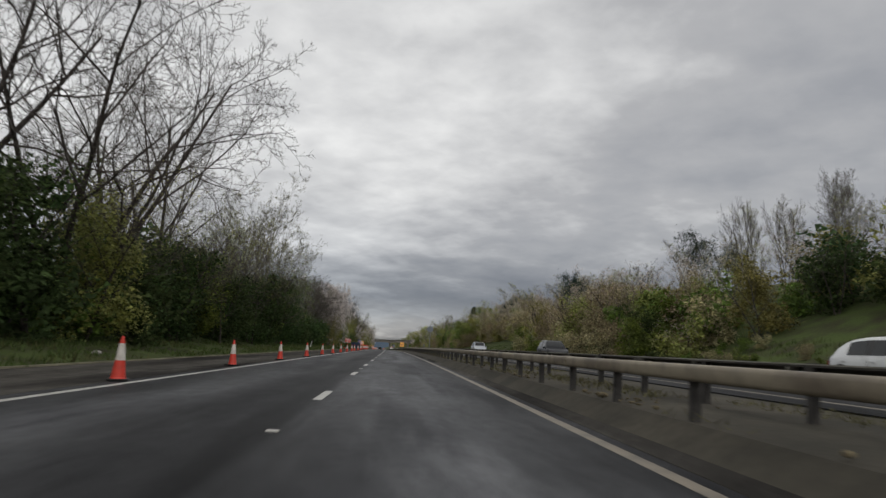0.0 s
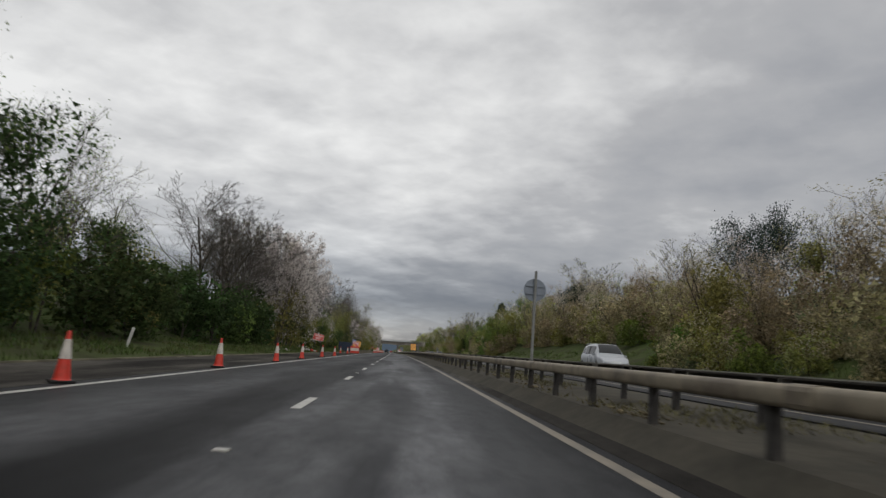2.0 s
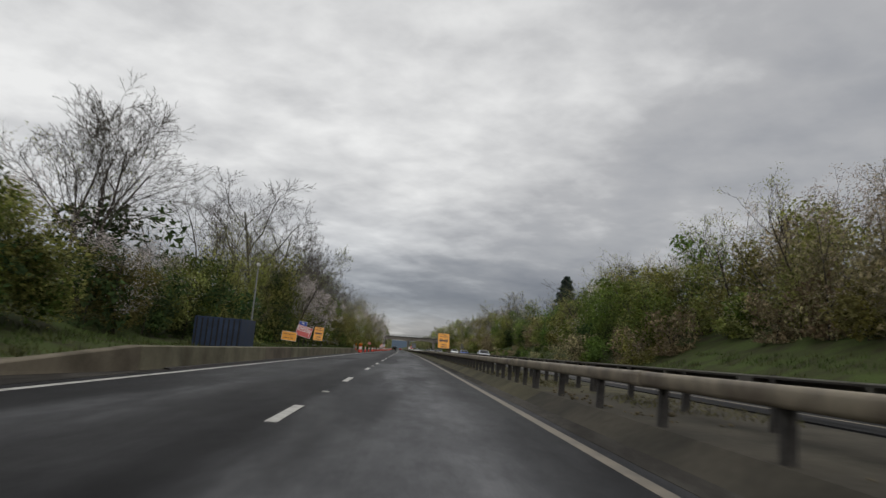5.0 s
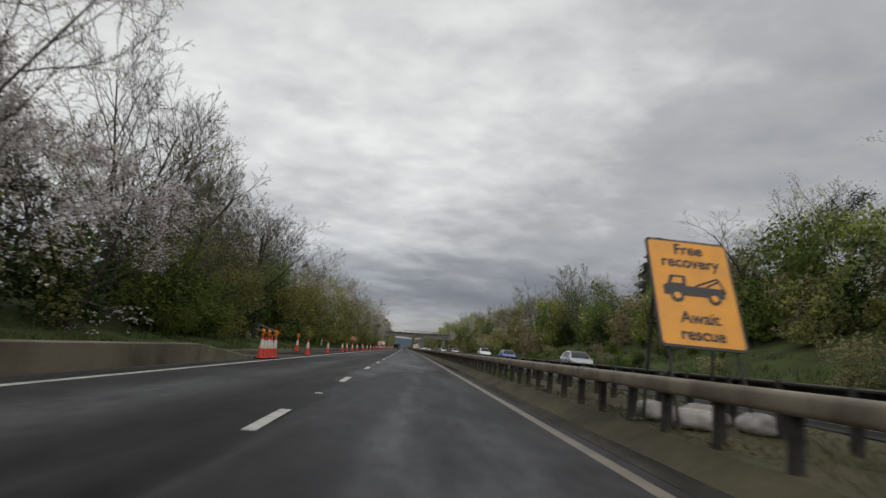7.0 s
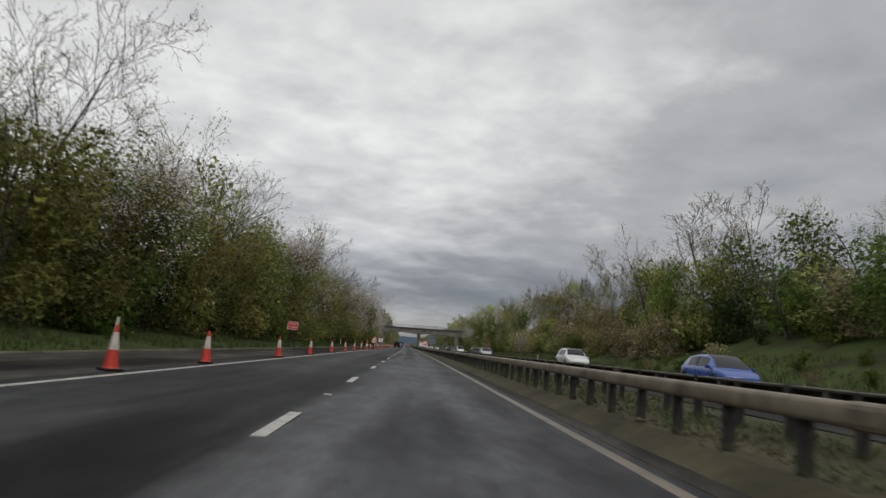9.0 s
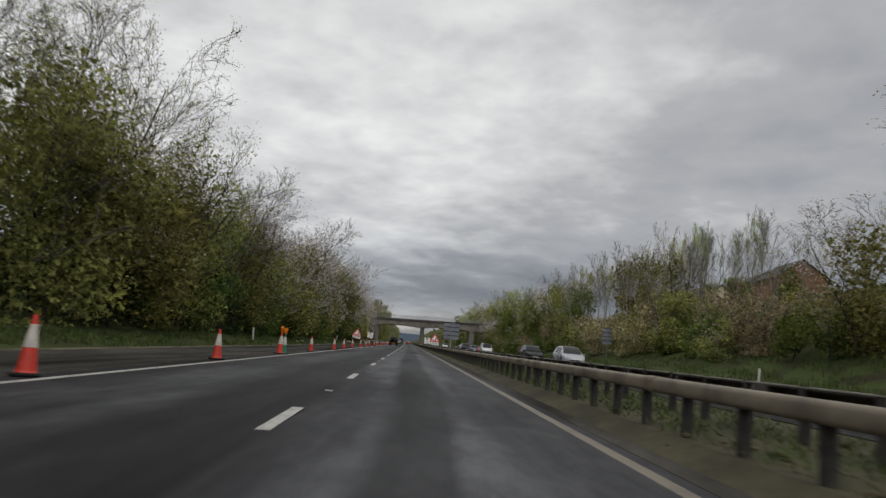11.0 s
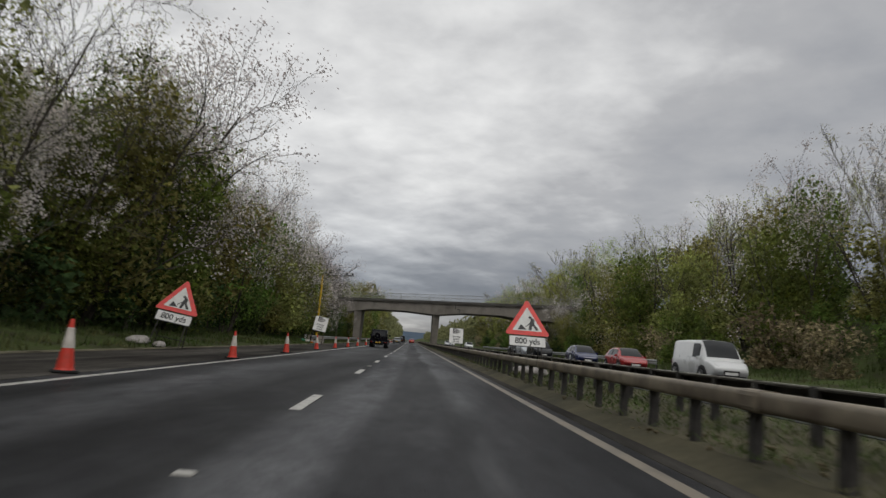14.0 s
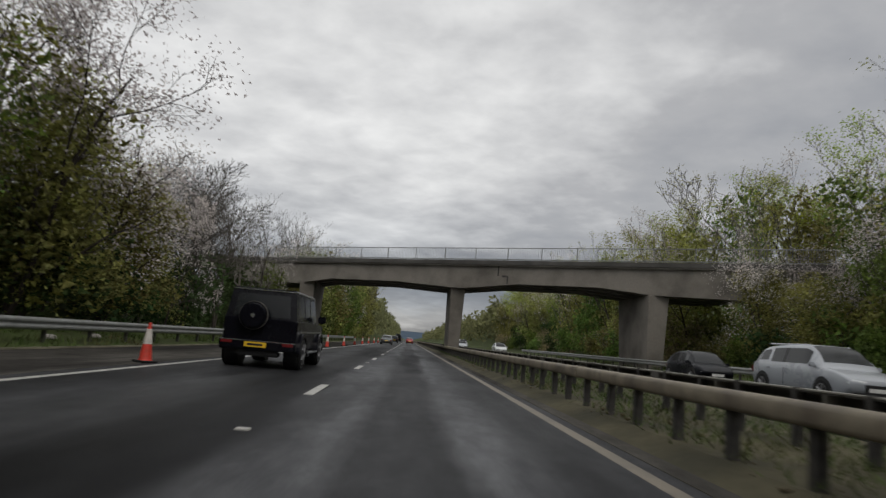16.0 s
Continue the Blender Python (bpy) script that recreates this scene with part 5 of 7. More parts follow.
def frame_legs(t, w, z0, z1, foot):
    """A folding steel frame that carries a temporary sign: two uprights, two props behind and cross bars."""
    for x in (-w * 0.36, w * 0.36):
        part("leg", rod(bmesh.new(), (x * 1.15, 0.06, foot), (x, 0.05, z1), 0.022, n=6), M_POST, t)
        part("prop", rod(bmesh.new(), (x * 1.15, 1.15, foot), (x, 0.08, z1 - 0.1), 0.02, n=6), M_POST, t)
    for k in (0.3, 0.62):
        z = foot + (z1 - foot) * k
        y = 1.15 * (1 - k)
        part("cross_bar", rod(bmesh.new(), (-w * 0.4, y, z), (w * 0.4, y, z), 0.016, n=6), M_POST, t)
        x = -w * 0.39
        part("cross_bar", rod(bmesh.new(), (x, 0.05, z), (x, y, z), 0.016, n=6), M_POST, t)


def sandbag(m, k=1.0, label="pale filled sandbag lying on the ground at a sign's foot"):
    t = new("sandbag")
    bm = bmesh.new()
    bmesh.ops.create_icosphere(bm, subdivisions=3, radius=1)
    for v in bm.verts:
        c = v.co
        s = 1 + 0.18 * noise.noise(c * 2.3 + Vector((k * 9, 0, 0)))
        v.co = Vector((math.copysign(abs(c.x) ** 0.7, c.x) * 0.30 * s, math.copysign(abs(c.y) ** 0.8, c.y) * 0.2 * s, max(c.z, -0.55) * 0.14 * s + 0.075))
    me = bpy.data.meshes.new("sandbag")
    bm.to_mesh(me)
    bm.free()
    me.materials.append(M_BAG)
    me.polygons.foreach_set("use_smooth", [True] * len(me.polygons))
    bpy.data.objects.remove(t)
    t = new("sandbag", me)
    t.matrix_basis = m @ Matrix.Scale(k, 4)
    return tagged(t, label, "sandbag", "sandbags")


def reserve_h(s, d):
    """Height of the ground at a place on the central reserve or a verge."""
    return 0.19 + 1.1 * swell(s) if 4.4 < d < 7.6 else lie(d)


def bags(s, d, count, seed):
    rng = random.Random(seed)
    for k in range(count):
        dd, ss = d + rng.uniform(-0.6, 0.6), s + rng.uniform(-0.4, 1.4)
        sandbag(spot(ss, dd, reserve_h(ss, dd) + 0.01, rng.uniform(0, 180)), rng.uniform(0.85, 1.25))


def truck_symbol(t, z, k, m):
    """A breakdown lorry with a crane at its back."""
    body = [(-0.40, -0.10), (-0.40, 0.02), (-0.34, 0.05), (-0.30, 0.17), (-0.10, 0.17), (-0.10, 0.03), (0.38, 0.03), (0.38, -0.10)]
    plate("truck_symbol", t, moved(body, 0, z, k), -0.012, 0.008, m)
    win = [(-0.29, 0.06), (-0.26, 0.14), (-0.15, 0.14), (-0.15, 0.06)]
    plate("cab_window", t, moved(win, 0, z, k), -0.016, 0.006, M_YELLOW)
    bm = bmesh.new()
    for a, b in (((0.02, 0.04), (0.32, 0.17)), ((0.32, 0.17), (0.40, -0.02)), ((0.16, 0.04), (0.34, 0.14)), ((0.40, -0.02), (0.36, -0.04))):
        rod(bm, (a[0] * k, -0.006, z + a[1] * k), (b[0] * k, -0.006, z + b[1] * k), 0.014 * k, n=4)
    part("crane_symbol", bm, m, t)
    for x in (-0.24, 0.24):
        for r, mm, y in ((0.085, m, -0.016), (0.045, M_YELLOW, -0.019)):
            pts = [(x + r * math.cos(-a * math.tau / 16), -0.11 + r * math.sin(-a * math.tau / 16)) for a in range(16)]
            plate("wheel_symbol", t, moved(pts, 0, z, k), y, 0.004, mm)


def tipped(s, d, turn, tip, about, back=22.0):
    """The pose of a temporary sign that leans back on its props and is tipped sideways."""
    return spot(s, d, 0, turn) @ Matrix.Translation((0, 0, about)) @ Matrix.Rotation(radians(tip), 4, "Y") @ Matrix.Rotation(radians(-back), 4, "X") @ Matrix.Translation((0, 0, -about))


def recovery_sign(s, d, zc, w, h, turn, foot, tip):
    t = thing("recovery_sign", tipped(s, d, turn, tip, zc * 0.6), "yellow free recovery sign with black truck on a steel frame", "road sign", "temporary road signs")
    plate("sign_edge", t, moved(rounded(w, h, 0.06), 0, zc), 0.0, 0.02, M_BLACK, "black sign border and backing")
    plate("sign_face", t, moved(rounded(w - 0.07, h - 0.07, 0.05), 0, zc), -0.006, 0.005, M_YELLOW, "orange-yellow reflective face")
    for text, z in (("Free", 0.40), ("recovery", 0.275), ("Await", -0.24), ("rescue", -0.385)):
        writing(text, 0.15 * h / 1.05, 0, zc + z * h, M_BLACK, t)
    truck_symbol(t, zc + 0.03 * h, w * 0.92, M_BLACK)
    frame_legs(t, w, zc - h / 2, zc + h / 2 - 0.15, foot)
    return t


def works_sign(s, d, base, side, turn, foot, words, tip):
    t = thing("roadworks_sign", tipped(s, d, turn, tip, base * 0.6), "red-edged triangular roadworks warning sign above a distance plate", "road sign", "temporary road signs")
    hh = side * 0.866

    def tri(k, r):
        pts = []
        c = Vector((0, base + hh / 3))
        for a in (90, 210, 330):
            v = Vector((math.cos(radians(a)), math.sin(radians(a)))) * (hh * 2 / 3 * k - r)
            for q in (-60, -30, 0, 30, 60):
                pts.append((c.x + v.x + r * math.cos(radians(a + q)), c.y + v.y + r * math.sin(radians(a + q))))
        return pts[::-1]

    plate("sign_edge", t, tri(1.06, 0.06), 0.0, 0.02, M_SIGN_RED, "red triangular border")
    plate("sign_face", t, tri(0.72, 0.02), -0.006, 0.005, M_WHITE)
    heap = [(-0.24, 0.10), (-0.16, 0.26), (-0.02, 0.11)]
    tool = [(-0.06, 0.19), (0.12, 0.36), (0.135, 0.345), (-0.045, 0.175)]
    post = [(0.02, 0.46), (0.07, 0.50), (0.11, 0.47), (0.19, 0.38), (0.17, 0.28), (0.28, 0.12), (0.22, 0.10), (0.13, 0.24), (0.10, 0.10), (0.03, 0.10), (0.06, 0.30), (0.09, 0.40)]
    for nm, pts in (("heap_symbol", heap), ("tool_symbol", tool), ("digging_symbol", post)):
        plate(nm, t, moved([(p[0] * side, p[1] * side * 0.95) for p in pts][::-1], 0, base), -0.011, 0.006, M_BLACK)
    plate("distance_plate", t, moved(rounded(side * 0.92, 0.40, 0.04), 0, base - 0.29), 0.0, 0.015, M_BLACK)
    plate("plate_face", t, moved(rounded(side * 0.92 - 0.05, 0.35, 0.03), 0, base - 0.29), -0.005, 0.004, M_WHITE)
    writing(words, 0.30, 0, base - 0.29, M_BLACK, t, y=-0.008, squeeze=0.95)
    frame_legs(t, side * 0.9, base, base + hh * 0.5, foot)
    return t


def camera_sign(s, d, zc, w, h, turn, foot, tip=0.0):
    t = thing("speed_check_sign", tipped(s, d, turn, tip, zc * 0.6), "white average speed check sign with a black camera symbol", "road sign", "temporary road signs")
    plate("sign_edge", t, moved(rounded(w, h, 0.05), 0, zc), 0.0, 0.02, M_BLACK, "dark sign border and backing")
    plate("sign_face", t, moved(rounded(w - 0.06, h - 0.06, 0.04), 0, zc), -0.006, 0.005, M_WHITE)
    k = w / 1.2
    plate("camera_symbol", t, moved(rounded(0.34 * k, 0.46 * k, 0.03), -0.14 * k, zc + 0.30 * h), -0.011, 0.006, M_BLACK)
    for r, z, mm, y in ((0.12, 0.25, M_WHITE, -0.014), (0.08, 0.25, M_BLACK, -0.017), (0.045, 0.385, M_WHITE, -0.014)):
        pts = [(-0.14 * k + (0.03 if r < 0.06 else 0) + r * k * math.cos(-a * math.tau / 18), zc + z * h + r * k * math.sin(-a * math.tau / 18)) for a in range(18)]
        plate("lens_symbol", t, pts, y, 0.003, mm)
    for i, hgt in enumerate((0.36, 0.28, 0.20)):
        x = (0.10 + 0.085 * i) * k
        plate("flash_symbol", t, moved(rounded(0.05 * k, hgt * k, 0.01), x, zc + 0.29 * h), -0.011, 0.005, M_BLACK)
    for text, z in (("Average", -0.06), ("speed", -0.215), ("check", -0.375)):
        writing(text, 0.205 * k, 0, zc + z * h, M_BLACK, t)
    frame_legs(t, w, zc - h / 2, zc + h / 2 - 0.2, foot)
    return t


recovery_sign(199.2, 5.32, 2.1, 1.2, 1.62, 4, 0.25, 0)
recovery_sign(200.3, -7.3, 1.78, 0.98, 1.5, 8, 0.04, 3)
works_sign(400.4, 5.4, 1.62, 1.42, 0, 0.25, "800 yds", 0)
works_sign(401.6, -7.2, 1.42, 1.35, 10, 0.04, "800 yds", 9)
camera_sign(433.8, 5.25, 1.82, 1.26, 1.45, 0, 0.25, 0)
camera_sign(436.8, -7.15, 1.92, 1.25, 1.45, 8, 0.04, 9)
for s, d, n, seed in ((199.4, 5.6, 6, 1), (200.6, -7.6, 3, 2), (400.6, 5.6, 6, 3), (401.8, -7.9, 4, 4), (434.2, 5.6, 3, 5), (437, -7.6, 3, 6), (123, -8.3, 3, 7)):
    bags(s, d, n, seed)


def board_sign(name, s, d, zc, w, h, turn, tip, m, rows, label, ink, words=(), fork=False):
    """A temporary board on two posts; bars stand for words too small to read."""
    t = thing(name, spot(s, d, 0, turn), label, "road sign", "temporary road signs")
    lean = pose(0, 0, zc, -12, tip, 0)
    bm = bmesh.new()
    poly(bm, rounded(w, h, 0.05), 0.02)
    b = part("sign_edge", bm, M_WHITE, t, "white sign border")
    b.matrix_basis = lean
    bm = bmesh.new()
    poly(bm, rounded(w - 0.05, h - 0.05, 0.04), 0.005)
    f = part("sign_face", bm, m, t)
    f.matrix_basis = lean @ pose(0, -0.006, 0)
    for word, z in words:
        q = writing(word, h * (0.34 if len(words) < 3 else 0.26), 0, 0, ink, t, "white capital lettering")
        q.matrix_basis = lean @ pose(-w * 0.1 if fork else 0, -0.012, z * h, 90)
    if fork:
        # a forked arrow beside the words
        bm = bmesh.new()
        for a, c in (((0.0, -0.36), (0.0, 0.02)), ((0.0, 0.0), (-0.10, 0.34)), ((0.0, 0.0), (0.12, 0.30))):
            rod(bm, (w * 0.36 + a[0], -0.009, a[1] * h), (w * 0.36 + c[0], -0.009, c[1] * h), 0.03, n=4)
        part("arrow_symbol", bm, ink, t, "white forked arrow").matrix_basis = lean
    rng = random.Random(int(s))
    for k in range(rows):
        z = h * (0.5 - (k + 0.75) / (rows + 0.5))
        x = -w * 0.36
        while x < w * 0.30:
            u = min(rng.uniform(0.08, 0.24) * w, w * 0.38 - x)
            bm = bmesh.new()
            box(bm, x, x + u, -0.012, -0.006, z - 0.03 * h, z + 0.035 * h)
            q = part("text_bar", bm, ink, t)
            q.matrix_basis = lean
            x += u + 0.05 * w
    for x in (-w * 0.3, w * 0.3):
        part("leg", rod(bmesh.new(), (x, 0.04, 0.03), (x * 0.95, 0.04, zc), 0.022, n=6), M_POST, t)
        part("prop", rod(bmesh.new(), (x, 0.85, 0.05), (x * 0.95, 0.06, zc - 0.1), 0.018, n=6), M_POST, t)
    return t


board_sign("works_exit_sign", 122.4, -7.2, 1.68, 1.15, 0.72, 14, 9, M_RED, 0, "red works exit board with white writing, slightly askew", M_WHITE, (("WORKS", 0.2), ("EXIT", -0.18)))
board_sign("works_access_sign", 192.6, -7.5, 1.72, 1.35, 0.96, 6, 13, M_FADED_RED, 0, "faded red works access board with white writing and a forked arrow", M_WHITE, (("WORKS", 0.30), ("ACCESS", 0.07)), True)
board_sign("location_sign", 194.6, -8.0, 2.2, 0.74, 0.92, 6, 4, M_BLUE, 0, "blue driver location sign with white writing on posts", M_WHITE, (("A", 0.0), ("2.5", -0.28), ("M", 0.3)))
board_sign("yellow_notice", 188.4, -8.0, 1.2, 1.2, 0.75, 10, 4, M_YELLOW, 2, "low yellow works notice board with dark writing", M_BLACK)
board_sign("small_red_sign", 289.6, -6.8, 1.6, 0.7, 0.55, 4, 3, M_RED, 2, "small red works board with white writing on posts", M_WHITE)


def big_back_sign():
    t = thing("sign_from_behind", spot(361.2, 5.35, 0), "back of a large grey road sign on a steel post", "road sign")
    for k in range(4):
        z0 = 1.68 + k * 0.412
        part("panel", boxes((-0.74, 0.74, 0, 0.03, z0, z0 + 0.40, 0.006)), M_SIGN_BACK, t)
        part("rail", boxes((-0.75, 0.75, -0.05, -0.002, z0 + 0.36, z0 + 0.415, 0.005)), M_POST, t, "dark stiffening rail")
    part("rail", boxes((-0.75, 0.75, -0.05, -0.002, 1.66, 1.70, 0.005)), M_POST, t, "dark stiffening rail")
    part("post", boxes((-0.06, 0.06, -0.14, -0.052, 0.1, 3.36, 0.01)), M_GALV, t, "galvanised post")


def pole_sign():
    d = 23.4
    t = thing("sign_from_behind", spot(369.3, d, lie(d)), "back of a small panelled sign on a pale pole", "road sign")
    part("pole", rod(bmesh.new(), (0, -0.06, -0.2), (0, -0.06, 3.35), 0.05, n=8), M_GALV, t)
    for k in range(4):
        part("panel", boxes((-0.55, 0.55, 0, 0.03, 1.5 + k * 0.46, 1.86 + k * 0.46, 0.006)), M_SIGN_BACK, t)
        part("rail", boxes((-0.55, 0.55, -0.04, -0.002, 1.86 + k * 0.46, 1.93 + k * 0.46, 0.004)), M_POST, t, "dark stiffening rail")


def round_sign():
    t = thing("sign_from_behind", spot(73.0, 5.6, 0.12), "back of a round grey sign on a steel post", "road sign")
    pts = [(0.36 * math.cos(-a * math.tau / 24), 3.05 + 0.36 * math.sin(-a * math.tau / 24)) for a in range(24)]
    plate("disc", t, pts, 0.0, 0.02, M_SIGN_BACK)
    part("rail", boxes((-0.3, 0.3, -0.03, -0.002, 2.9, 2.95), (-0.3, 0.3, -0.03, -0.002, 3.15, 3.2)), M_SIGN_BACK, t)
    part("post", rod(bmesh.new(), (0, -0.06, 0.1), (0, -0.06, 3.65), 0.045, n=8), M_GALV, t, "grey round post")


big_back_sign()
pole_sign()
round_sign()


# ---- cones and works clutter on the left ----
def cone_mesh(rows, n=20):
    bm = bmesh.new()
    prev = None
    for r, z in rows:
        ring = [bm.verts.new((r * math.cos(k * math.tau / n), r * math.sin(k * math.tau / n), z)) for k in range(n)]
        if prev:
            for k in range(n):
                bm.faces.new((prev[k], prev[(k + 1) % n], ring[(k + 1) % n], ring[k]))
        prev = ring
    bm.faces.new(prev)
    return bm


def make_cone(lamp, green=False):
    t = thing("traffic_cone", FAR_AWAY, "green and white traffic cone with an amber lamp on top" if green else "red and white traffic cone with an amber lamp on top" if lamp else "red and white traffic cone on a black rubber base", "traffic cone", "traffic cones")
    part("base", boxes((-0.20, 0.20, -0.20, 0.20, 0, 0.045, 0.015)), M_RUBBER, t, "black rubber base")
    part("cone_body", cone_mesh(((0.148, 0.045), (0.134, 0.075), (0.030, 0.86), (0.025, 0.88))), M_CONE_GREEN if green else M_FLUO, t, "faded green plastic cone" if green else "faded red plastic cone")
    part("sleeve", cone_mesh(((0.094, 0.40), (0.097, 0.405), (0.054, 0.73), (0.050, 0.735))), M_CONE_WHITE, t, "dirty white reflective sleeve")
    if lamp:
        part("lamp_body", boxes((-0.06, 0.06, -0.05, 0.05, 0.87, 0.95, 0.015)), M_AMBER, t)
        bm = bmesh.new()
        rod(bm, (0, -0.05, 1.03), (0, 0.05, 1.03), 0.095, n=16)
        bmesh.ops.bevel(bm, geom=bm.edges[:], offset=0.012, segments=2, affect="EDGES")
        part("lamp_lens", bm, M_AMBER, t, "round amber warning lens")
    return t


def cones():
    rng = random.Random(8)
    plain, lamp = make_cone(False), make_cone(True)
    rows = [(11, -4.1), (20, -4.15), (29, -4.15), (38, -4.1), (46.8, -4.1), (55.6, -4.1), (64.4, -4.1), (73.4, -4.05), (82.6, -4.05), (91, -4.15), (100.4, -4.1), (109.2, -4.05), (134, -5.7), (136.4, -5.0),
            (217, -4.15), (217.9, -4.1), (227.2, -4.05), (236.2, -4.05), (246.3, -4.05), (252, -4.2), (258, -4.2), (263.2, -4.1), (272.6, -4.1), (281, -4.1), (291, -4.15), (300, -4.1), (309, -4.1), (318, -4.1), (335.2, -4.1), (345.6, -4.05), (352.4, -4.05), (362.9, -4.3), (370.4, -4.05),
            (379, -4.05), (389.5, -4.25), (398.5, -4.05), (407.3, -4.15), (417.5, -4.35), (425.2, -4.15), (434.5, -4.15), (445, -4.2), (456, -4.1), (466, -4.1), (475.5, -4.2), (486, -4.1), (497, -4.1), (508, -4.1), (520, -4.1), (534, -4.1), (548, -4.1), (565, -4.1), (585, -4.1)]
    lamps = [(216.6, -4.2), (217.45, -4.12), (218.3, -4.05), (326.9, -4.14), (235.0, -6.0)]
    for src, places in ((plain, rows), (lamp, lamps)):
        for k, (s, d) in enumerate(places):
            m = spot(s, d, 0.012, rng.uniform(0, 90)) @ Matrix.Rotation(radians(rng.uniform(-1.5, 1.5)), 4, "X") @ Matrix.Scale(rng.uniform(0.97, 1.04), 4)
            if k == 0:
                src.matrix_basis = m
            else:
                copy_thing(src, m)
    copy_thing(plain, spot(122.6, -7.9, 0.25, 62) @ Matrix.Rotation(radians(96), 4, "X"))
    green = make_cone(True, True)
    green.matrix_basis = spot(327.15, -4.02, 0.012, 20)
    copy_thing(green, spot(436.2, -8.5, 0.30, 75) @ Matrix.Rotation(radians(98), 4, "X"))


cones()


def works_board(s, d):
    t = thing("works_barrier", spot(s, d, 0.01, 4), "red and white plastic works barrier standing on the shoulder", "barrier")
    part("board", boxes((-0.6, 0.6, -0.02, 0.02, 0.12, 1.02, 0.015)), M_FLUO, t)
    part("band", boxes((-0.56, 0.56, -0.027, 0.027, 0.42, 0.80, 0.005)), M_CONE_WHITE, t, "white reflective band")
    for x in (-0.45, 0.45):
        part("foot", boxes((x - 0.06, x + 0.06, -0.35, 0.35, 0, 0.13, 0.02)), M_RUBBER, t)


works_board(139.5, -4.3)




def concrete_wall():
    """Low precast concrete barrier beside the lane, sloping down to the ground at both ends."""
    t = thing("concrete_barrier", Matrix.Identity(4), "low stained precast concrete barrier beside the lane", "barrier")
    units = [(146, 151, 0.12, 0.55)] + [(151 + 6 * k, 157 + 6 * k, 0.55, 0.55) for k in range(9)] + [(205, 209.5, 0.55, 0.55), (209.5, 215.8, 0.55, 0.10)]
    for a, b, h0, h1 in units:
        verts, faces = [], []
        pts0 = [(-0.17, 0), (-0.155, 0.6), (-0.13, 1), (0.13, 1), (0.155, 0.6), (0.17, 0)]
        for s, h in ((a + 0.012, h0), (b - 0.012, h1)):
            shift = -4.43 - max(0, 152 - s) * 0.16
            for x, z in pts0:
                zz = 0 if z == 0 else h if z == 1 else max(h - 0.02, 0.05)
                verts.append(at(s, shift + x, zz))
        k = len(pts0)
        for j in range(k):
            faces.append((j, (j + 1) % k, k + (j + 1) % k, k + j))
        faces.append(tuple(range(k))[::-1])
        faces.append(tuple(range(k, 2 * k)))
        hang(new("barrier_unit", mesh_from("barrier_unit", verts, faces, M_WALL)), t)
    hang(ribbon("base_strip", [(-4.255, 0.0), (-4.25, 0.05), (-4.13, 0.05), (-4.11, 0.0)], steps(152, 214, 6), M_POST), t, "dark rubber strip along the foot")


concrete_wall()


def site_box():
    t = thing("site_container", spot(168.2, -7.9, 0.0), "dark blue steel site container on the shoulder", "container")
    part("body", boxes((-1.15, 1.15, 0, 3.0, 0.12, 1.75, 0.03)), mat("container_blue", (0.03, 0.05, 0.10), 0.5, vary=0.2, scale=2), t)
    for k in range(9):
        part("rib", boxes((-1.05 + k * 0.26, -0.97 + k * 0.26, -0.03, 0.0, 0.2, 1.68)), M_BLACK, t)
    part("skid", boxes((-1.1, -0.9, 0, 3, 0.0, 0.12), (0.9, 1.1, 0, 3, 0.0, 0.12)), M_POST, t)
    p = thing("cctv_pole", spot(170.8, -6.9, 0.0), "slim pale pole with a small camera head", "pole")
    part("pole", rod(bmesh.new(), (0, 0, 0), (0, 0, 4.8), 0.05, 0.035, n=8), M_GALV, p)
    part("camera_head", boxes((-0.08, 0.08, -0.16, 0.12, 4.75, 4.92, 0.02)), M_WHITE, p)


site_box()


def speed_camera():
    t = thing("speed_camera_mast", spot(442.6, -8.2, 0.3), "tall yellow average speed camera mast with a long arm", "camera mast")
    part("mast", rod(bmesh.new(), (0, 0, 0.4), (0, 0, 6.6), 0.11, 0.085, n=12), M_CAM_YELLOW, t)
    part("arm", rod(bmesh.new(), (0, 0, 6.55), (3.1, 0, 6.75), 0.035, n=8), M_DARKENED_STEEL, t, "thin grey arm")
    for x in (2.45, 3.0):
        part("camera_head", boxes((x - 0.08, x + 0.08, -0.22, 0.14, 6.78, 6.98, 0.03)), M_BLACK, t, "small dark camera")
    part("access_box", boxes((-0.13, 0.13, -0.16, -0.05, 0.8, 1.5, 0.02)), M_BLACK, t)
    plinth = thing("concrete_plinth", spot(442.6, -8.2, 0.05), "broken pale concrete plinth under the camera mast", "plinth")
    part("block", boxes((-0.75, 0.75, -0.6, 0.6, 0, 0.72, 0.06)), M_CONCRETE, plinth)
    part("marker_board", boxes((-1.05, -0.8, -0.7, -0.66, 0.15, 0.75, 0.01)), M_BLACK, plinth, "black and white hazard marker")
    for k in range(3):
        plate("marker_stripe", plinth, [(-1.04, 0.18 + k * 0.19), (-1.04, 0.27 + k * 0.19), (-0.81, 0.37 + k * 0.19), (-0.81, 0.28 + k * 0.19)], -0.708, 0.006, M_WHITE)


speed_camera()


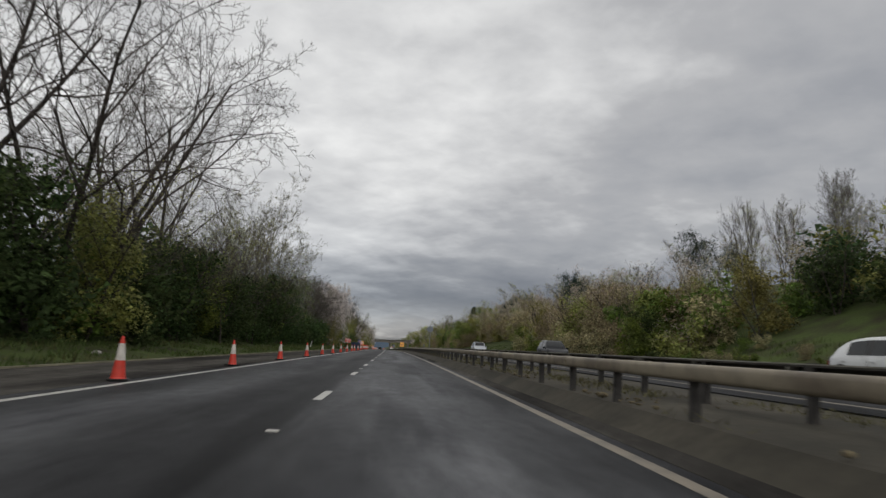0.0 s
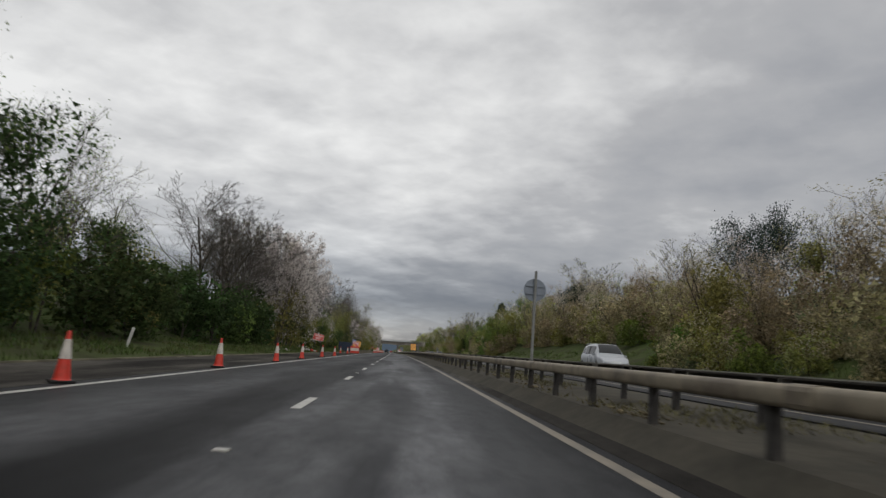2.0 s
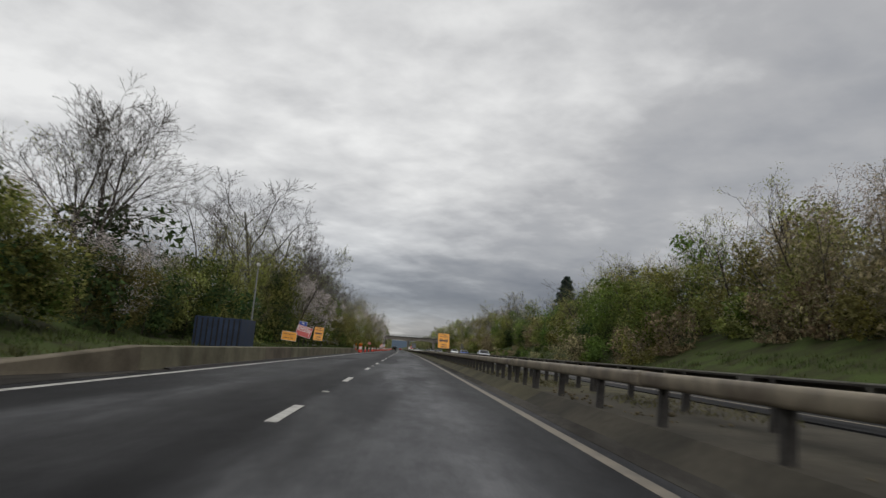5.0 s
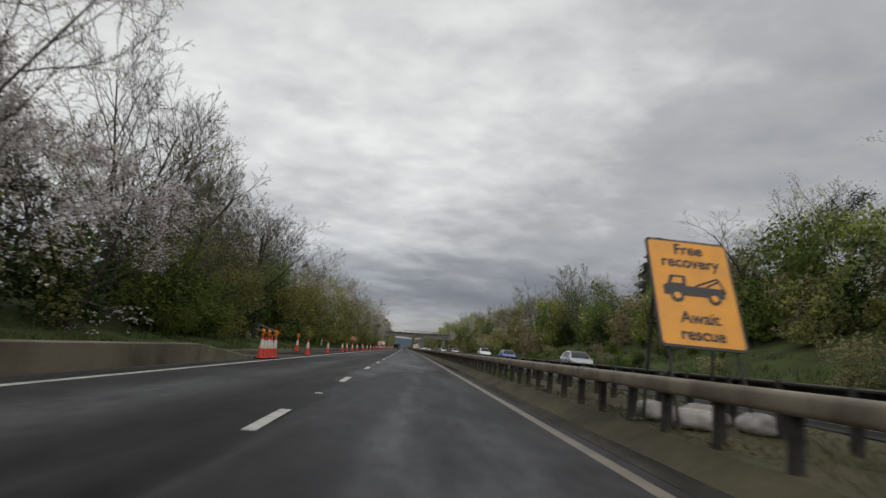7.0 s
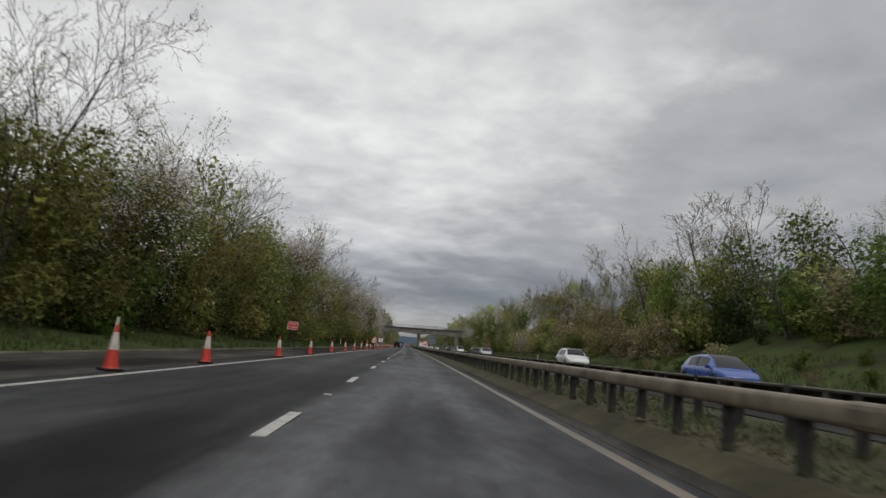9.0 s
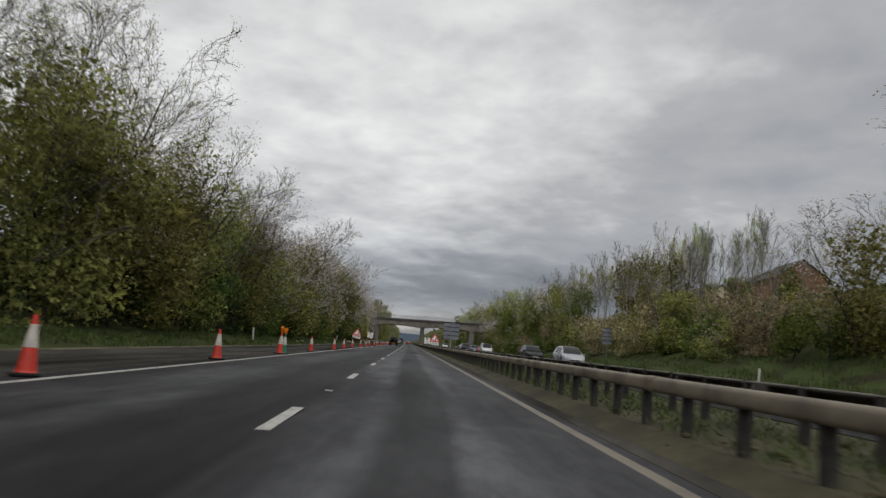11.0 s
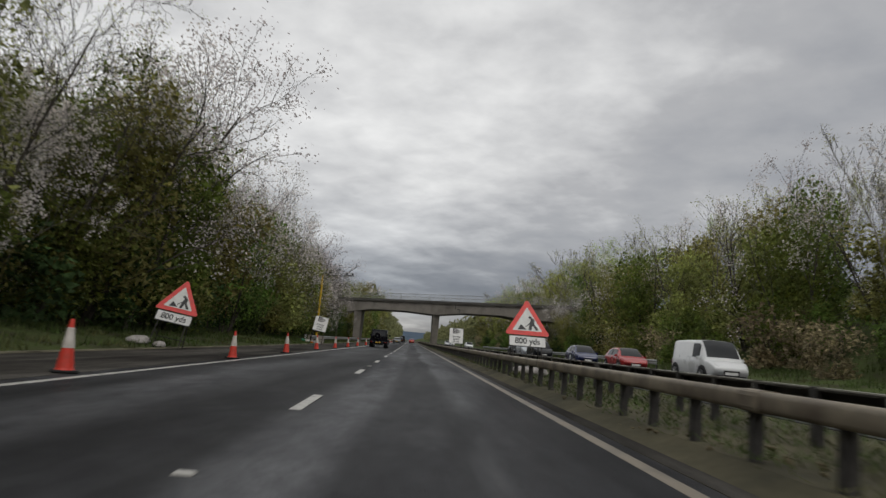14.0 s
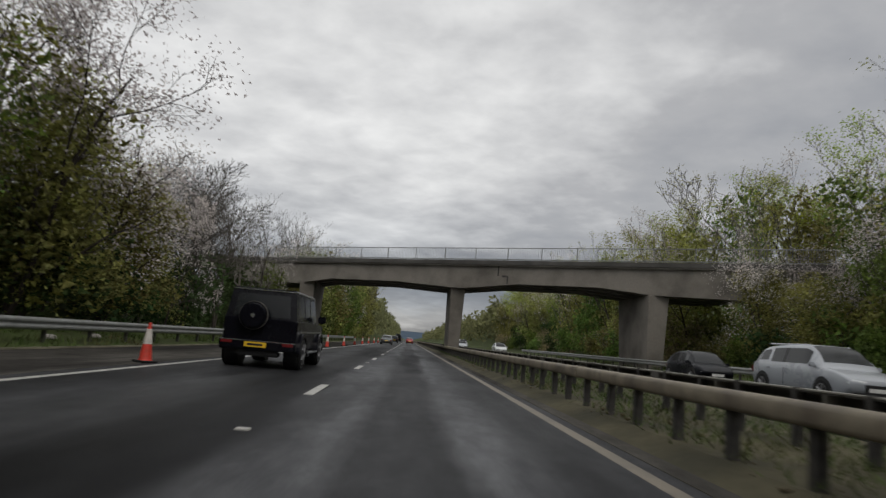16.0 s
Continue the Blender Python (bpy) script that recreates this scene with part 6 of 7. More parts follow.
def w_beam(name, d, h, s0, s1, face, label, legs=True):
    """A corrugated steel guardrail on posts."""
    t = thing(name, Matrix.Identity(4), label, "guardrail")
    prof = [(0, 0), (0.05, 0.02), (0.08, 0.06), (0.08, 0.10), (0.03, 0.15), (0.03, 0.17), (0.08, 0.22), (0.08, 0.26), (0.05, 0.30), (0, 0.32), (-0.01, 0.31), (0.03, 0.255), (0.03, 0.22), (-0.01, 0.17), (-0.01, 0.15), (0.03, 0.10), (0.03, 0.065), (-0.01, 0.01)]
    hang(ribbon("beam", [(d + face * x, h + 0.36 + z) for x, z in prof], steps(s0, s1, 4), M_GALV, close=True), t)
    bm = boxes((-0.05, 0.05, -0.04, 0.04, -0.2, 0.62, 0.008))
    me = bpy.data.meshes.new("post")
    bm.to_mesh(me)
    bm.free()
    me.materials.append(M_POST)
    s = s0 + 0.3
    while s < s1:
        ob = new("post", me)
        ob.matrix_basis = spot(s, d - face * 0.06, h)
        hang(ob, t)
        s += 2.4


w_beam("guardrail", -8.0, 0.06, 438, 540, 1, "galvanised corrugated guardrail along the verge")
w_beam("guardrail", 17.7, 0.42, 420, 520, -1, "galvanised guardrail beside the oncoming carriageway")


def steps_rail():
    t = thing("maintenance_steps", Matrix.Identity(4), "overgrown maintenance steps with tubular handrails up the bank", "steps")
    for ds in (0.0, 1.2):
        bm = bmesh.new()
        a, b = at(247.5 + ds, -10.2, lie(-10.2) + 0.95), at(246 + ds, -17.0, lie(-17) + 0.95)
        rod(bm, a, b, 0.025, n=6)
        rod(bm, a - Vector((0, 0, 0.45)), b - Vector((0, 0, 0.45)), 0.02, n=6)
        for k in range(5):
            p = a.lerp(b, k / 4)
            rod(bm, p - Vector((0, 0, 1.1)), p, 0.022, n=6)
        part("handrail", bm, M_GALV, t)
    for k in range(16):
        d = -10.2 - k * 0.43
        part("tread", boxes((-0.2, 0.2, -0.5, 0.5, -0.12, 0.02, 0.01)), M_CONCRETE, t).matrix_basis = spot(248.0 - k * 0.09, d, lie(d) + 0.04)


steps_rail()


def house(s, d, w, depth, eaves, wall, turn, label):
    z0 = lie(d) - 0.3
    t = thing("house", spot(s, d, z0, turn), label, "house")
    roof_h = w * 0.36
    bm = bmesh.new()
    poly(bm, [(-w / 2, 0), (-w / 2, eaves), (0, eaves + roof_h), (w / 2, eaves), (w / 2, 0)], depth)
    part("wall", bm, wall, t)
    for sx in (-1, 1):
        bm = bmesh.new()
        a, b = (sx * (w / 2 + 0.35), eaves - 0.2), (0, eaves + roof_h + 0.06)
        poly(bm, [a, b, (b[0], b[1] + 0.18), (a[0], a[1] + 0.18)], depth + 0.6)
        r = part("roof", bm, M_TILE, t, "dark tiled roof slope")
        r.matrix_basis = pose(0, -0.3, 0)
    for x, z in ((-w * 0.22, 1.2), (w * 0.22, 1.2), (-w * 0.22, 3.8), (w * 0.22, 3.8)):
        if z + 1.2 < eaves + 0.6:
            win = part("window", boxes((x - 0.6, x + 0.6, -0.05, 0.02, z, z + 1.15)), M_WHITE, t, "white framed window")
            part("pane", boxes((x - 0.52, x - 0.03, -0.06, -0.045, z + 0.08, z + 1.07), (x + 0.03, x + 0.52, -0.06, -0.045, z + 0.08, z + 1.07)), M_GLASS, win)
    return t


house(420, 62, 7, 26, 3.3, M_RENDER, 0, "long low cream house with a dark tiled roof above the bank")
house(393.5, 61.5, 8, 9, 4.4, M_BRICK, -8, "brick gabled house with a dark roof behind the trees")
house(404, 62, 7.5, 9, 4.0, M_BRICK, -12, "brick house showing its dark roof slope behind the trees")


def marker_posts():
    bm = boxes((-0.05, 0.05, -0.03, 0.03, -0.1, 0.85, 0.01))
    me = bpy.data.meshes.new("marker_post")
    bm.to_mesh(me)
    bm.free()
    me.materials.append(M_WHITE)
    for s, d, tip in ((78.5, -9.0, 12), (394, -9.4, 3), (342, -9.0, -4), (388, 18.6, 0), (330, 18.6, 3), (268, -8.8, 4)):
        ob = new("marker_post", me)
        ob.matrix_basis = spot(s, d, lie(d)) @ Matrix.Rotation(radians(tip), 4, "Y")
        tagged(ob, "short white roadside marker post in the grass", "marker post", "marker posts")
    for s, d in ((108, -8.6), (110.5, -8.3), (113, -8.9), (352, -8.9), (356, -8.6), (360, -8.8), (376, -8.7), (20, -8.6), (14, -8.9), (449, -8.5), (452, -8.7)):
        sandbag(spot(s, d, lie(d), s * 31 % 180), 0.6, "pale scrap of litter lying on the grass verge")


marker_posts()


def grass():
    rng = random.Random(77)
    blade = mat("grass_blades", (0.058, 0.090, 0.023), 0.8, vary=0.3, scale=0.6, dark=(0.10, 0.085, 0.04), spots=0.40, fine=4, islands=0.35, spec=0.2)
    dry = mat("dry_grass_blades", (0.115, 0.104, 0.055), 0.85, vary=0.3, scale=0.6, dark=(0.085, 0.085, 0.035), spots=0.45, fine=4, islands=0.35, spec=0.15)
    for d0, d1, count, tall, label in ((-11.8, -7.45, 26000, 0.20, "rough green grass on the verge"), (4.45, 7.5, 42000, 0.085, "patchy dry grass and weeds in the central reserve"), (4.451, 7.5, 46000, 0.10, "green grass and moss in the central reserve"), (17.7, 26, 34000, 0.30, "rough grass on the far verge")):
        verts, faces = [], []
        mossy = d0 == 4.451
        for _ in range(count):
            s = rng.uniform(0, 500) if d0 > 0 else rng.uniform(0, 480)
            d = rng.uniform(d0, d1)
            thick = noise.noise((s / 5.0, d / 1.6, 2.0))
            if 4 < d < 9:
                thick += 0.3 * min(1, max(-1, (s - 190) / 60)) + 0.06 + 0.05 * (d - 5.5)
            if thick < -0.1:
                continue
            if mossy != (4 < d < 9 and s > 230 + 90 * noise.noise((s / 9, d, 5))) and 4 < d < 9:
                continue
            p = at(s, d, reserve_h(s, d) + 0.005)
            for _ in range(3):
                q = p + Vector((rng.gauss(0, 0.1), rng.gauss(0, 0.1), 0))
                a = rng.uniform(0, math.tau)
                w = Vector((math.cos(a), math.sin(a), 0)) * (rng.uniform(0.006, 0.013) if 4 < d < 9 else rng.uniform(0.012, 0.028))
                tip = Vector((rng.gauss(0, 0.09), rng.gauss(0, 0.09), tall * rng.uniform(0.5, 1.5)))
                k = len(verts)
                verts.extend((q - w, q + w, q + tip))
                faces.append((k, k + 1, k + 2))
        ob = new("grass", mesh_from("grass", verts, faces, dry if d0 == 4.45 else blade))
        tagged(ob, label, "grass", kind="stuff")


grass()


def clods():
    """Lumps of soil, grit and broken stone thrown up along the edge of the central reserve."""
    rng = random.Random(91)
    shape = bmesh.new()
    bmesh.ops.create_icosphere(shape, subdivisions=1, radius=1)
    base, polys = [v.co.copy() for v in shape.verts], [tuple(v.index for v in f.verts) for f in shape.faces]
    shape.free()
    verts, faces = [], []
    for _ in range(15000):
        s = rng.uniform(0, 460)
        d = 4.32 + abs(rng.gauss(0, 0.55))
        if d > 7.2 or noise.noise((s / 3.2, d / 0.8, 9.0)) < rng.uniform(-0.1, 0.45):
            continue
        r = 0.012 + 0.035 * rng.random() ** 2.5
        c, k = at(s, d, (reserve_h(s, d) if d > 4.5 else 0.03 + (d - 4.15) * 0.35 + swell(s) * 0.9 * (d - 4.15)) + r * 0.3), len(verts)
        turn = Matrix.Rotation(rng.uniform(0, math.tau), 3, "Z") @ Matrix.Diagonal((r * rng.uniform(0.8, 1.6), r * rng.uniform(0.8, 1.5), r * rng.uniform(0.5, 0.9)))
        verts.extend(c + turn @ (v * rng.uniform(0.75, 1.2)) for v in base)
        faces.extend(tuple(i + k for i in p) for p in polys)
    m = mat("soil_lumps", (0.15, 0.125, 0.078), 0.95, vary=0.3, scale=2, dark=(0.07, 0.06, 0.04), spots=0.48, fine=20, islands=0.4, spec=0.15)
    tagged(new("stones", mesh_from("stones", verts, faces, m)), "loose tan soil lumps and stones along the central reserve", "stones", kind="stuff")


clods()


# ---- vehicles ----
def paint(name, c, rough=0.3):
    return mat(name, c, rough, vary=0.05, scale=1.5, fine=30, coat=0.6, spec=0.5)


M_TYRE = mat("tyre_rubber", (0.012, 0.012, 0.012), 0.85, vary=0.2, scale=8, fine=40)
M_RIM = mat("alloy_rim", (0.35, 0.35, 0.36), 0.35, metal=0.7, vary=0.15, scale=6, fine=30)
M_TRIM = mat("black_trim", (0.012, 0.012, 0.013), 0.5, vary=0.2, scale=5, fine=30)
M_LAMP = mat("clear_lamp", (0.70, 0.72, 0.74), 0.15, vary=0.1, scale=9, fine=30, coat=1.0)
M_TAIL = mat("red_lamp", (0.17, 0.010, 0.012), 0.2, vary=0.1, scale=9, fine=30, coat=1.0)
M_PLATE_Y = mat("yellow_plate", (0.80, 0.50, 0.02), 0.4, vary=0.05)
M_CHROME = mat("bright_trim", (0.55, 0.56, 0.58), 0.2, metal=0.9, vary=0.05)


def loft(bm, rings):
    made = [[bm.verts.new(p) for p in r] for r in rings]
    n = len(rings[0])
    for a, b in zip(made, made[1:]):
        for k in range(n):
            bm.faces.new((a[k], a[(k + 1) % n], b[(k + 1) % n], b[k]))
    bm.faces.new(made[0][::-1])
    bm.faces.new(made[-1])
    return bm


def wheel(t, x, y, r, w, side):
    tyre = bmesh.new()
    rod(tyre, (x - w / 2, y, r), (x + w / 2, y, r), r, n=24)
    bmesh.ops.bevel(tyre, geom=[e for e in tyre.edges if abs(e.verts[0].co.x - e.verts[1].co.x) < 1e-5], offset=0.035, segments=2, affect="EDGES")
    wh = part("wheel", tyre, M_TYRE, t, smooth=False)
    rim = bmesh.new()
    out = x + side * (w / 2 + 0.004)
    rod(rim, (out - side * 0.03, y, r), (out, y, r), r * 0.66, n=20)
    part("rim", rim, M_TRIM, wh)
    sp = bmesh.new()
    for k in range(5):
        a = k * math.tau / 5
        rod(sp, (out + side * 0.006, y, r), (out + side * 0.004, y + math.cos(a) * r * 0.62, r + math.sin(a) * r * 0.62), r * 0.11, r * 0.09, n=6)
    ringm = [(math.cos(a * math.tau / 20), math.sin(a * math.tau / 20)) for a in range(20)]
    vs = [[sp.verts.new((out + side * 0.005, y + c * r * k, r + s * r * k)) for c, s in ringm] for k in (0.6, 0.67)]
    for k in range(20):
        sp.faces.new((vs[0][k], vs[0][(k + 1) % 20], vs[1][(k + 1) % 20], vs[1][k]))
    part("spokes", sp, M_RIM, wh, "silver alloy spokes")


def slab(name, parent, pts, off, m, label=""):
    """A thin pane through four corners, pushed out by off along its normal."""
    p = [Vector(q) for q in pts]
    nrm = (p[1] - p[0]).cross(p[2] - p[0]).normalized()
    bm = bmesh.new()
    a = [bm.verts.new(q + nrm * off) for q in p]
    b = [bm.verts.new(q - nrm * 0.01) for q in p]
    bm.faces.new(a)
    bm.faces.new(b[::-1])
    k = len(p)
    for i in range(k):
        bm.faces.new((a[i], b[i], b[(i + 1) % k], a[(i + 1) % k]))
    return part(name, bm, m, parent, label)


def inset(q, a, b, c, d):
    """The part of the quad q from a to b along its first side and from c to d up its second."""
    p = [Vector(v) for v in q]

    def pt(u, v):
        return p[0].lerp(p[1], u).lerp(p[3].lerp(p[2], u), v)

    return [pt(a, c), pt(b, c), pt(b, d), pt(a, d)]


def ease(x):
    x = min(max(x, 0.0), 1.0)
    return x * x * (3 - 2 * x)


def car(name, label, m, L, W, H, body, style="hatch", roof=None):
    """A car facing +y: a smooth shell, panes let into it, wheels, lamps, mirrors and plates."""
    t = thing(name, m, label, "van" if style == "van" else "car", "vehicles on the road")
    r = 0.32 if H < 1.6 else 0.36
    sill = 0.20 + (H > 1.6) * 0.07
    belt = H * (0.62 if style != "van" else 0.56)
    hood_z = belt * 0.97
    hw = W / 2
    # share of the length taken by bonnet, windscreen, rear screen and boot
    nose, screen, back, boot = {"hatch": (0.18, 0.235, 0.19, 0.03), "suv": (0.20, 0.19, 0.15, 0.02), "saloon": (0.23, 0.19, 0.15, 0.13), "van": (0.15, 0.16, 0.025, 0.0)}[style]
    ya, yb = L / 2 - nose * L, L / 2 - (nose + screen) * L
    yc, yd = -L / 2 + (boot + back) * L, -L / 2 + boot * L

    drop = 0.03 if style == "van" else 0.09

    def top(y):
        if y > ya:
            return hood_z - (hood_z * 0.26) * ((y - ya) / (L / 2 - ya)) ** 2.2
        if y > yb:
            k = (ya - y) / (ya - yb)
            return hood_z + (H - hood_z) * (1 - (1 - k) ** 1.55)
        if y > yc:
            return H - drop * (max(0.0, 0.62 - (y - yc) / (yb - yc)) / 0.62) ** 2
        if y > yd:
            k = (yc - y) / (yc - yd)
            return belt + (H - drop - belt) * (1 - k ** 1.6)
        return belt - 0.10 * (yd - y) / max(yd + L / 2, 0.01)

    ys = sorted({round(v, 4) for v in [-L / 2, -L / 2 + 0.04, -L / 2 + 0.12, yd, ya, yb, yc, L / 2 - 0.25, L / 2 - 0.12, L / 2 - 0.04, L / 2] + [-L / 2 + L * k / 30 for k in range(1, 30)]})
    grid = []
    for y in ys:
        e = min((L / 2 - y), (y + L / 2))
        k = 0.80 + 0.20 * math.sqrt(ease(e / (0.16 * L) + 0.02)) if e < 0.16 * L else 1.0
        w = hw * k
        zt = top(y)
        zb = min(belt, zt - 0.015)
        cab = ease((zt - hood_z) / (H - hood_z) * 1.15) if y < ya else 0.0
        lift = 0.16 * (1 - ease(e / 0.35))
        we = w * (0.86 - cab * (0.13 if style != "van" else 0.04))
        half = [(w * 0.90, sill + lift), (w * 0.985, sill + 0.10 + lift), (w, sill + (zb - sill) * 0.55), (w * 0.985, zb - 0.08 * (zb - sill)), (w * 0.955, zb), (we + (w * 0.955 - we) * 0.12, zb + (zt - zb) * 0.84), (we * 0.93, zb + (zt - zb) * 0.955), (we * 0.6, zt), (0.0, zt + 0.012)]
        ring = [(-x, y, z) for x, z in half] + [(x, y, z) for x, z in half[-2::-1]]
        grid.append([Vector(q) for q in ring])
    n = len(grid[0])
    bm = bmesh.new()
    vs = [[bm.verts.new(q) for q in ring] for ring in grid]
    for a, b in zip(vs, vs[1:]):
        for k in range(n - 1):
            bm.faces.new((a[k], a[k + 1], b[k + 1], b[k]))
        bm.faces.new((a[n - 1], a[0], b[0], b[n - 1]))
    bm.faces.new(vs[0][::-1])
    bm.faces.new(vs[-1])
    part("body", bm, body, t, smooth=True)

    def pane(nm, y0, y1, k0, k1, lab, m=M_GLASS, inset_z=(0.1, 0.93)):
        """Glass that follows the shell between two stations and two rows of its section."""
        rows = [g for y, g in zip(ys, grid) if y0 - 1e-3 <= y <= y1 + 1e-3]
        if len(rows) < 2:
            return
        bm = bmesh.new()
        lines = []
        for g in rows:
            seg = [g[k] for k in range(k0, k1 + 1)]
            if k1 - k0 == 1:
                seg = [g[k0].lerp(g[k1], inset_z[0]), g[k0].lerp(g[k1], 0.5), g[k0].lerp(g[k1], inset_z[1])]
            lines.append(seg)
        mid = Vector((0, sum(q.y for g in rows for q in g) / (len(rows) * n), H * 0.55))
        out = []
        for i, seg in enumerate(lines):
            o = []
            for j, q in enumerate(seg):
                du = lines[min(i + 1, len(lines) - 1)][j] - lines[max(i - 1, 0)][j]
                dv = seg[min(j + 1, len(seg) - 1)] - seg[max(j - 1, 0)]
                nn = du.cross(dv).normalized()
                if nn.dot(q - mid) < 0:
                    nn = -nn
                o.append(bm.verts.new(q + nn * 0.006))
            out.append(o)
        for a, b in zip(out, out[1:]):
            for k in range(len(a) - 1):
                bm.faces.new((a[k], a[k + 1], b[k + 1], b[k]))
        part(nm, bm, m, t, lab, smooth=True)

    front_pillar = yb + (ya - yb) * 0.35
    mid_pillar = yb - (yb - yc) * 0.42
    for k0, k1 in ((4, 5), (n - 6, n - 5)):
        flip = (0.1, 0.95) if k0 == 4 else (0.05, 0.9)
        if style == "van":
            pane("side_window", yb - 0.55, front_pillar, k0, k1, "dark cab side window", inset_z=flip)
        else:
            rear_pillar = yc + (mid_pillar - yc) * (0.30 if style == "suv" else 0.02)
            pane("side_window", mid_pillar + 0.03, front_pillar, k0, k1, "dark front side window", inset_z=flip)
            pane("side_window", rear_pillar, mid_pillar - 0.03, k0, k1, "dark rear side window", inset_z=flip)
            pane("window_pillar", mid_pillar - 0.2, mid_pillar + 0.2, k0, k1, "black door pillar", M_TRIM, inset_z=flip)
            if style == "suv":
                pane("quarter_window", yc - (yc - yd) * 0.25, rear_pillar - 0.05, k0, k1, "dark rear quarter window", inset_z=(0.2, 0.9) if k0 == 4 else (0.1, 0.8))
    pane("windscreen", yb + 0.03, ya - 0.06, 6, n - 7, "raked dark windscreen")
    if style != "van":
        pane("rear_window", yd + (yc - yd) * 0.2, yc - 0.04, 6, n - 7, "dark rear window")
    else:
        part("rear_window", boxes((-hw * 0.7, -0.06, -L / 2 - 0.006, -L / 2 + 0.02, H * 0.62, H * 0.86, 0.01), (0.06, hw * 0.7, -L / 2 - 0.006, -L / 2 + 0.02, H * 0.62, H * 0.86, 0.01)), M_GLASS, t, "dark rear door windows")
    if roof:
        pane("roof_panel", yc + 0.05, yb - 0.05, 6, n - 7, "pale painted roof", roof)
    wy = L * 0.305
    for x in (-1, 1):
        for y in (-wy - 0.04, wy + 0.02):
            arch = bmesh.new()
            rod(arch, (x * (hw * 0.80), y, r + 0.02), (x * (hw + 0.004), y, r + 0.02), r + 0.06, n=24)
            part("wheel_arch", arch, M_TRIM, t, "dark wheel arch")
            wheel(t, x * (hw - 0.095), y, r, 0.21, x)
        part("mirror", boxes((hw * 0.95 if x > 0 else -hw - 0.16, hw + 0.16 if x > 0 else -hw * 0.95, ya - 0.42, ya - 0.28, belt - 0.02, belt + 0.11, 0.035)), body, t)
        hx = (hw * 0.48, hw * 0.84) if x > 0 else (-hw * 0.84, -hw * 0.48)
        part("headlight", boxes((*hx, L / 2 - 0.26, L / 2 - 0.005, hood_z * 0.60, hood_z * 0.74, 0.045)), M_LAMP, t, "clear headlight")
        tx = (hw * 0.60, hw * 0.86) if x > 0 else (-hw * 0.86, -hw * 0.60)
        part("tail_light", boxes((*tx, -L / 2 - 0.012, -L / 2 + 0.14, belt * 0.68, belt * 0.90, 0.03)), M_TAIL, t, "red tail light")
        part("sill", boxes((x * hw - 0.02, x * hw + 0.008, -wy + r + 0.06, wy - r - 0.05, sill - 0.02, sill + 0.11, 0.01)), M_TRIM, t, "dark sill strip")
        if style != "van":
            part("door_seam", boxes((x * hw - 0.01, x * hw + 0.003, mid_pillar - 0.006, mid_pillar + 0.006, sill + 0.16, belt * 0.9)), M_TRIM, t, "dark door gap")
            for y in (mid_pillar + 0.12, mid_pillar - 0.95):
                part("door_handle", boxes((x * hw - 0.012, x * hw + 0.022, y, y + 0.17, belt * 0.85, belt * 0.85 + 0.03, 0.008)), body, t)
    if style == "suv":
        for x in (-1, 1):
            part("roof_rail", rod(bmesh.new(), (x * hw * 0.64, yc, H - 0.005), (x * hw * 0.64, yb, H - 0.005), 0.022, n=6), M_CHROME, t, "bright roof rail")
    part("grille", boxes((-hw * 0.40, hw * 0.40, L / 2 - 0.10, L / 2 + 0.016, hood_z * 0.40, hood_z * 0.66, 0.02)), M_TRIM, t, "dark grille")
    part("lower_intake", boxes((-hw * 0.66, hw * 0.66, L / 2 - 0.14, L / 2 + 0.012, sill + 0.15, hood_z * 0.36, 0.03)), M_TRIM, t, "dark lower intake")
    part("front_plate", boxes((-0.26, 0.26, L / 2 + 0.014, L / 2 + 0.026, sill + 0.2, sill + 0.31)), M_WHITE, t, "white plate")
    part("rear_plate", boxes((-0.26, 0.26, -L / 2 - 0.016, -L / 2 + 0.03, belt * 0.58, belt * 0.58 + 0.11)), M_PLATE_Y, t, "yellow plate")
    part("rear_bumper", boxes((-hw * 0.72, hw * 0.72, -L / 2 - 0.014, -L / 2 + 0.1, sill + 0.18, sill + 0.30, 0.02)), M_TRIM, t, "dark rear bumper insert")
    if "door square" in label:
        for x in (-1, 1):
            part("door_panel", boxes((x * hw - 0.006, x * hw + 0.007, mid_pillar + 0.12, mid_pillar + 0.52, sill + 0.2, sill + 0.52, 0.004)), M_WHITE, t, "white square panel")
    return t


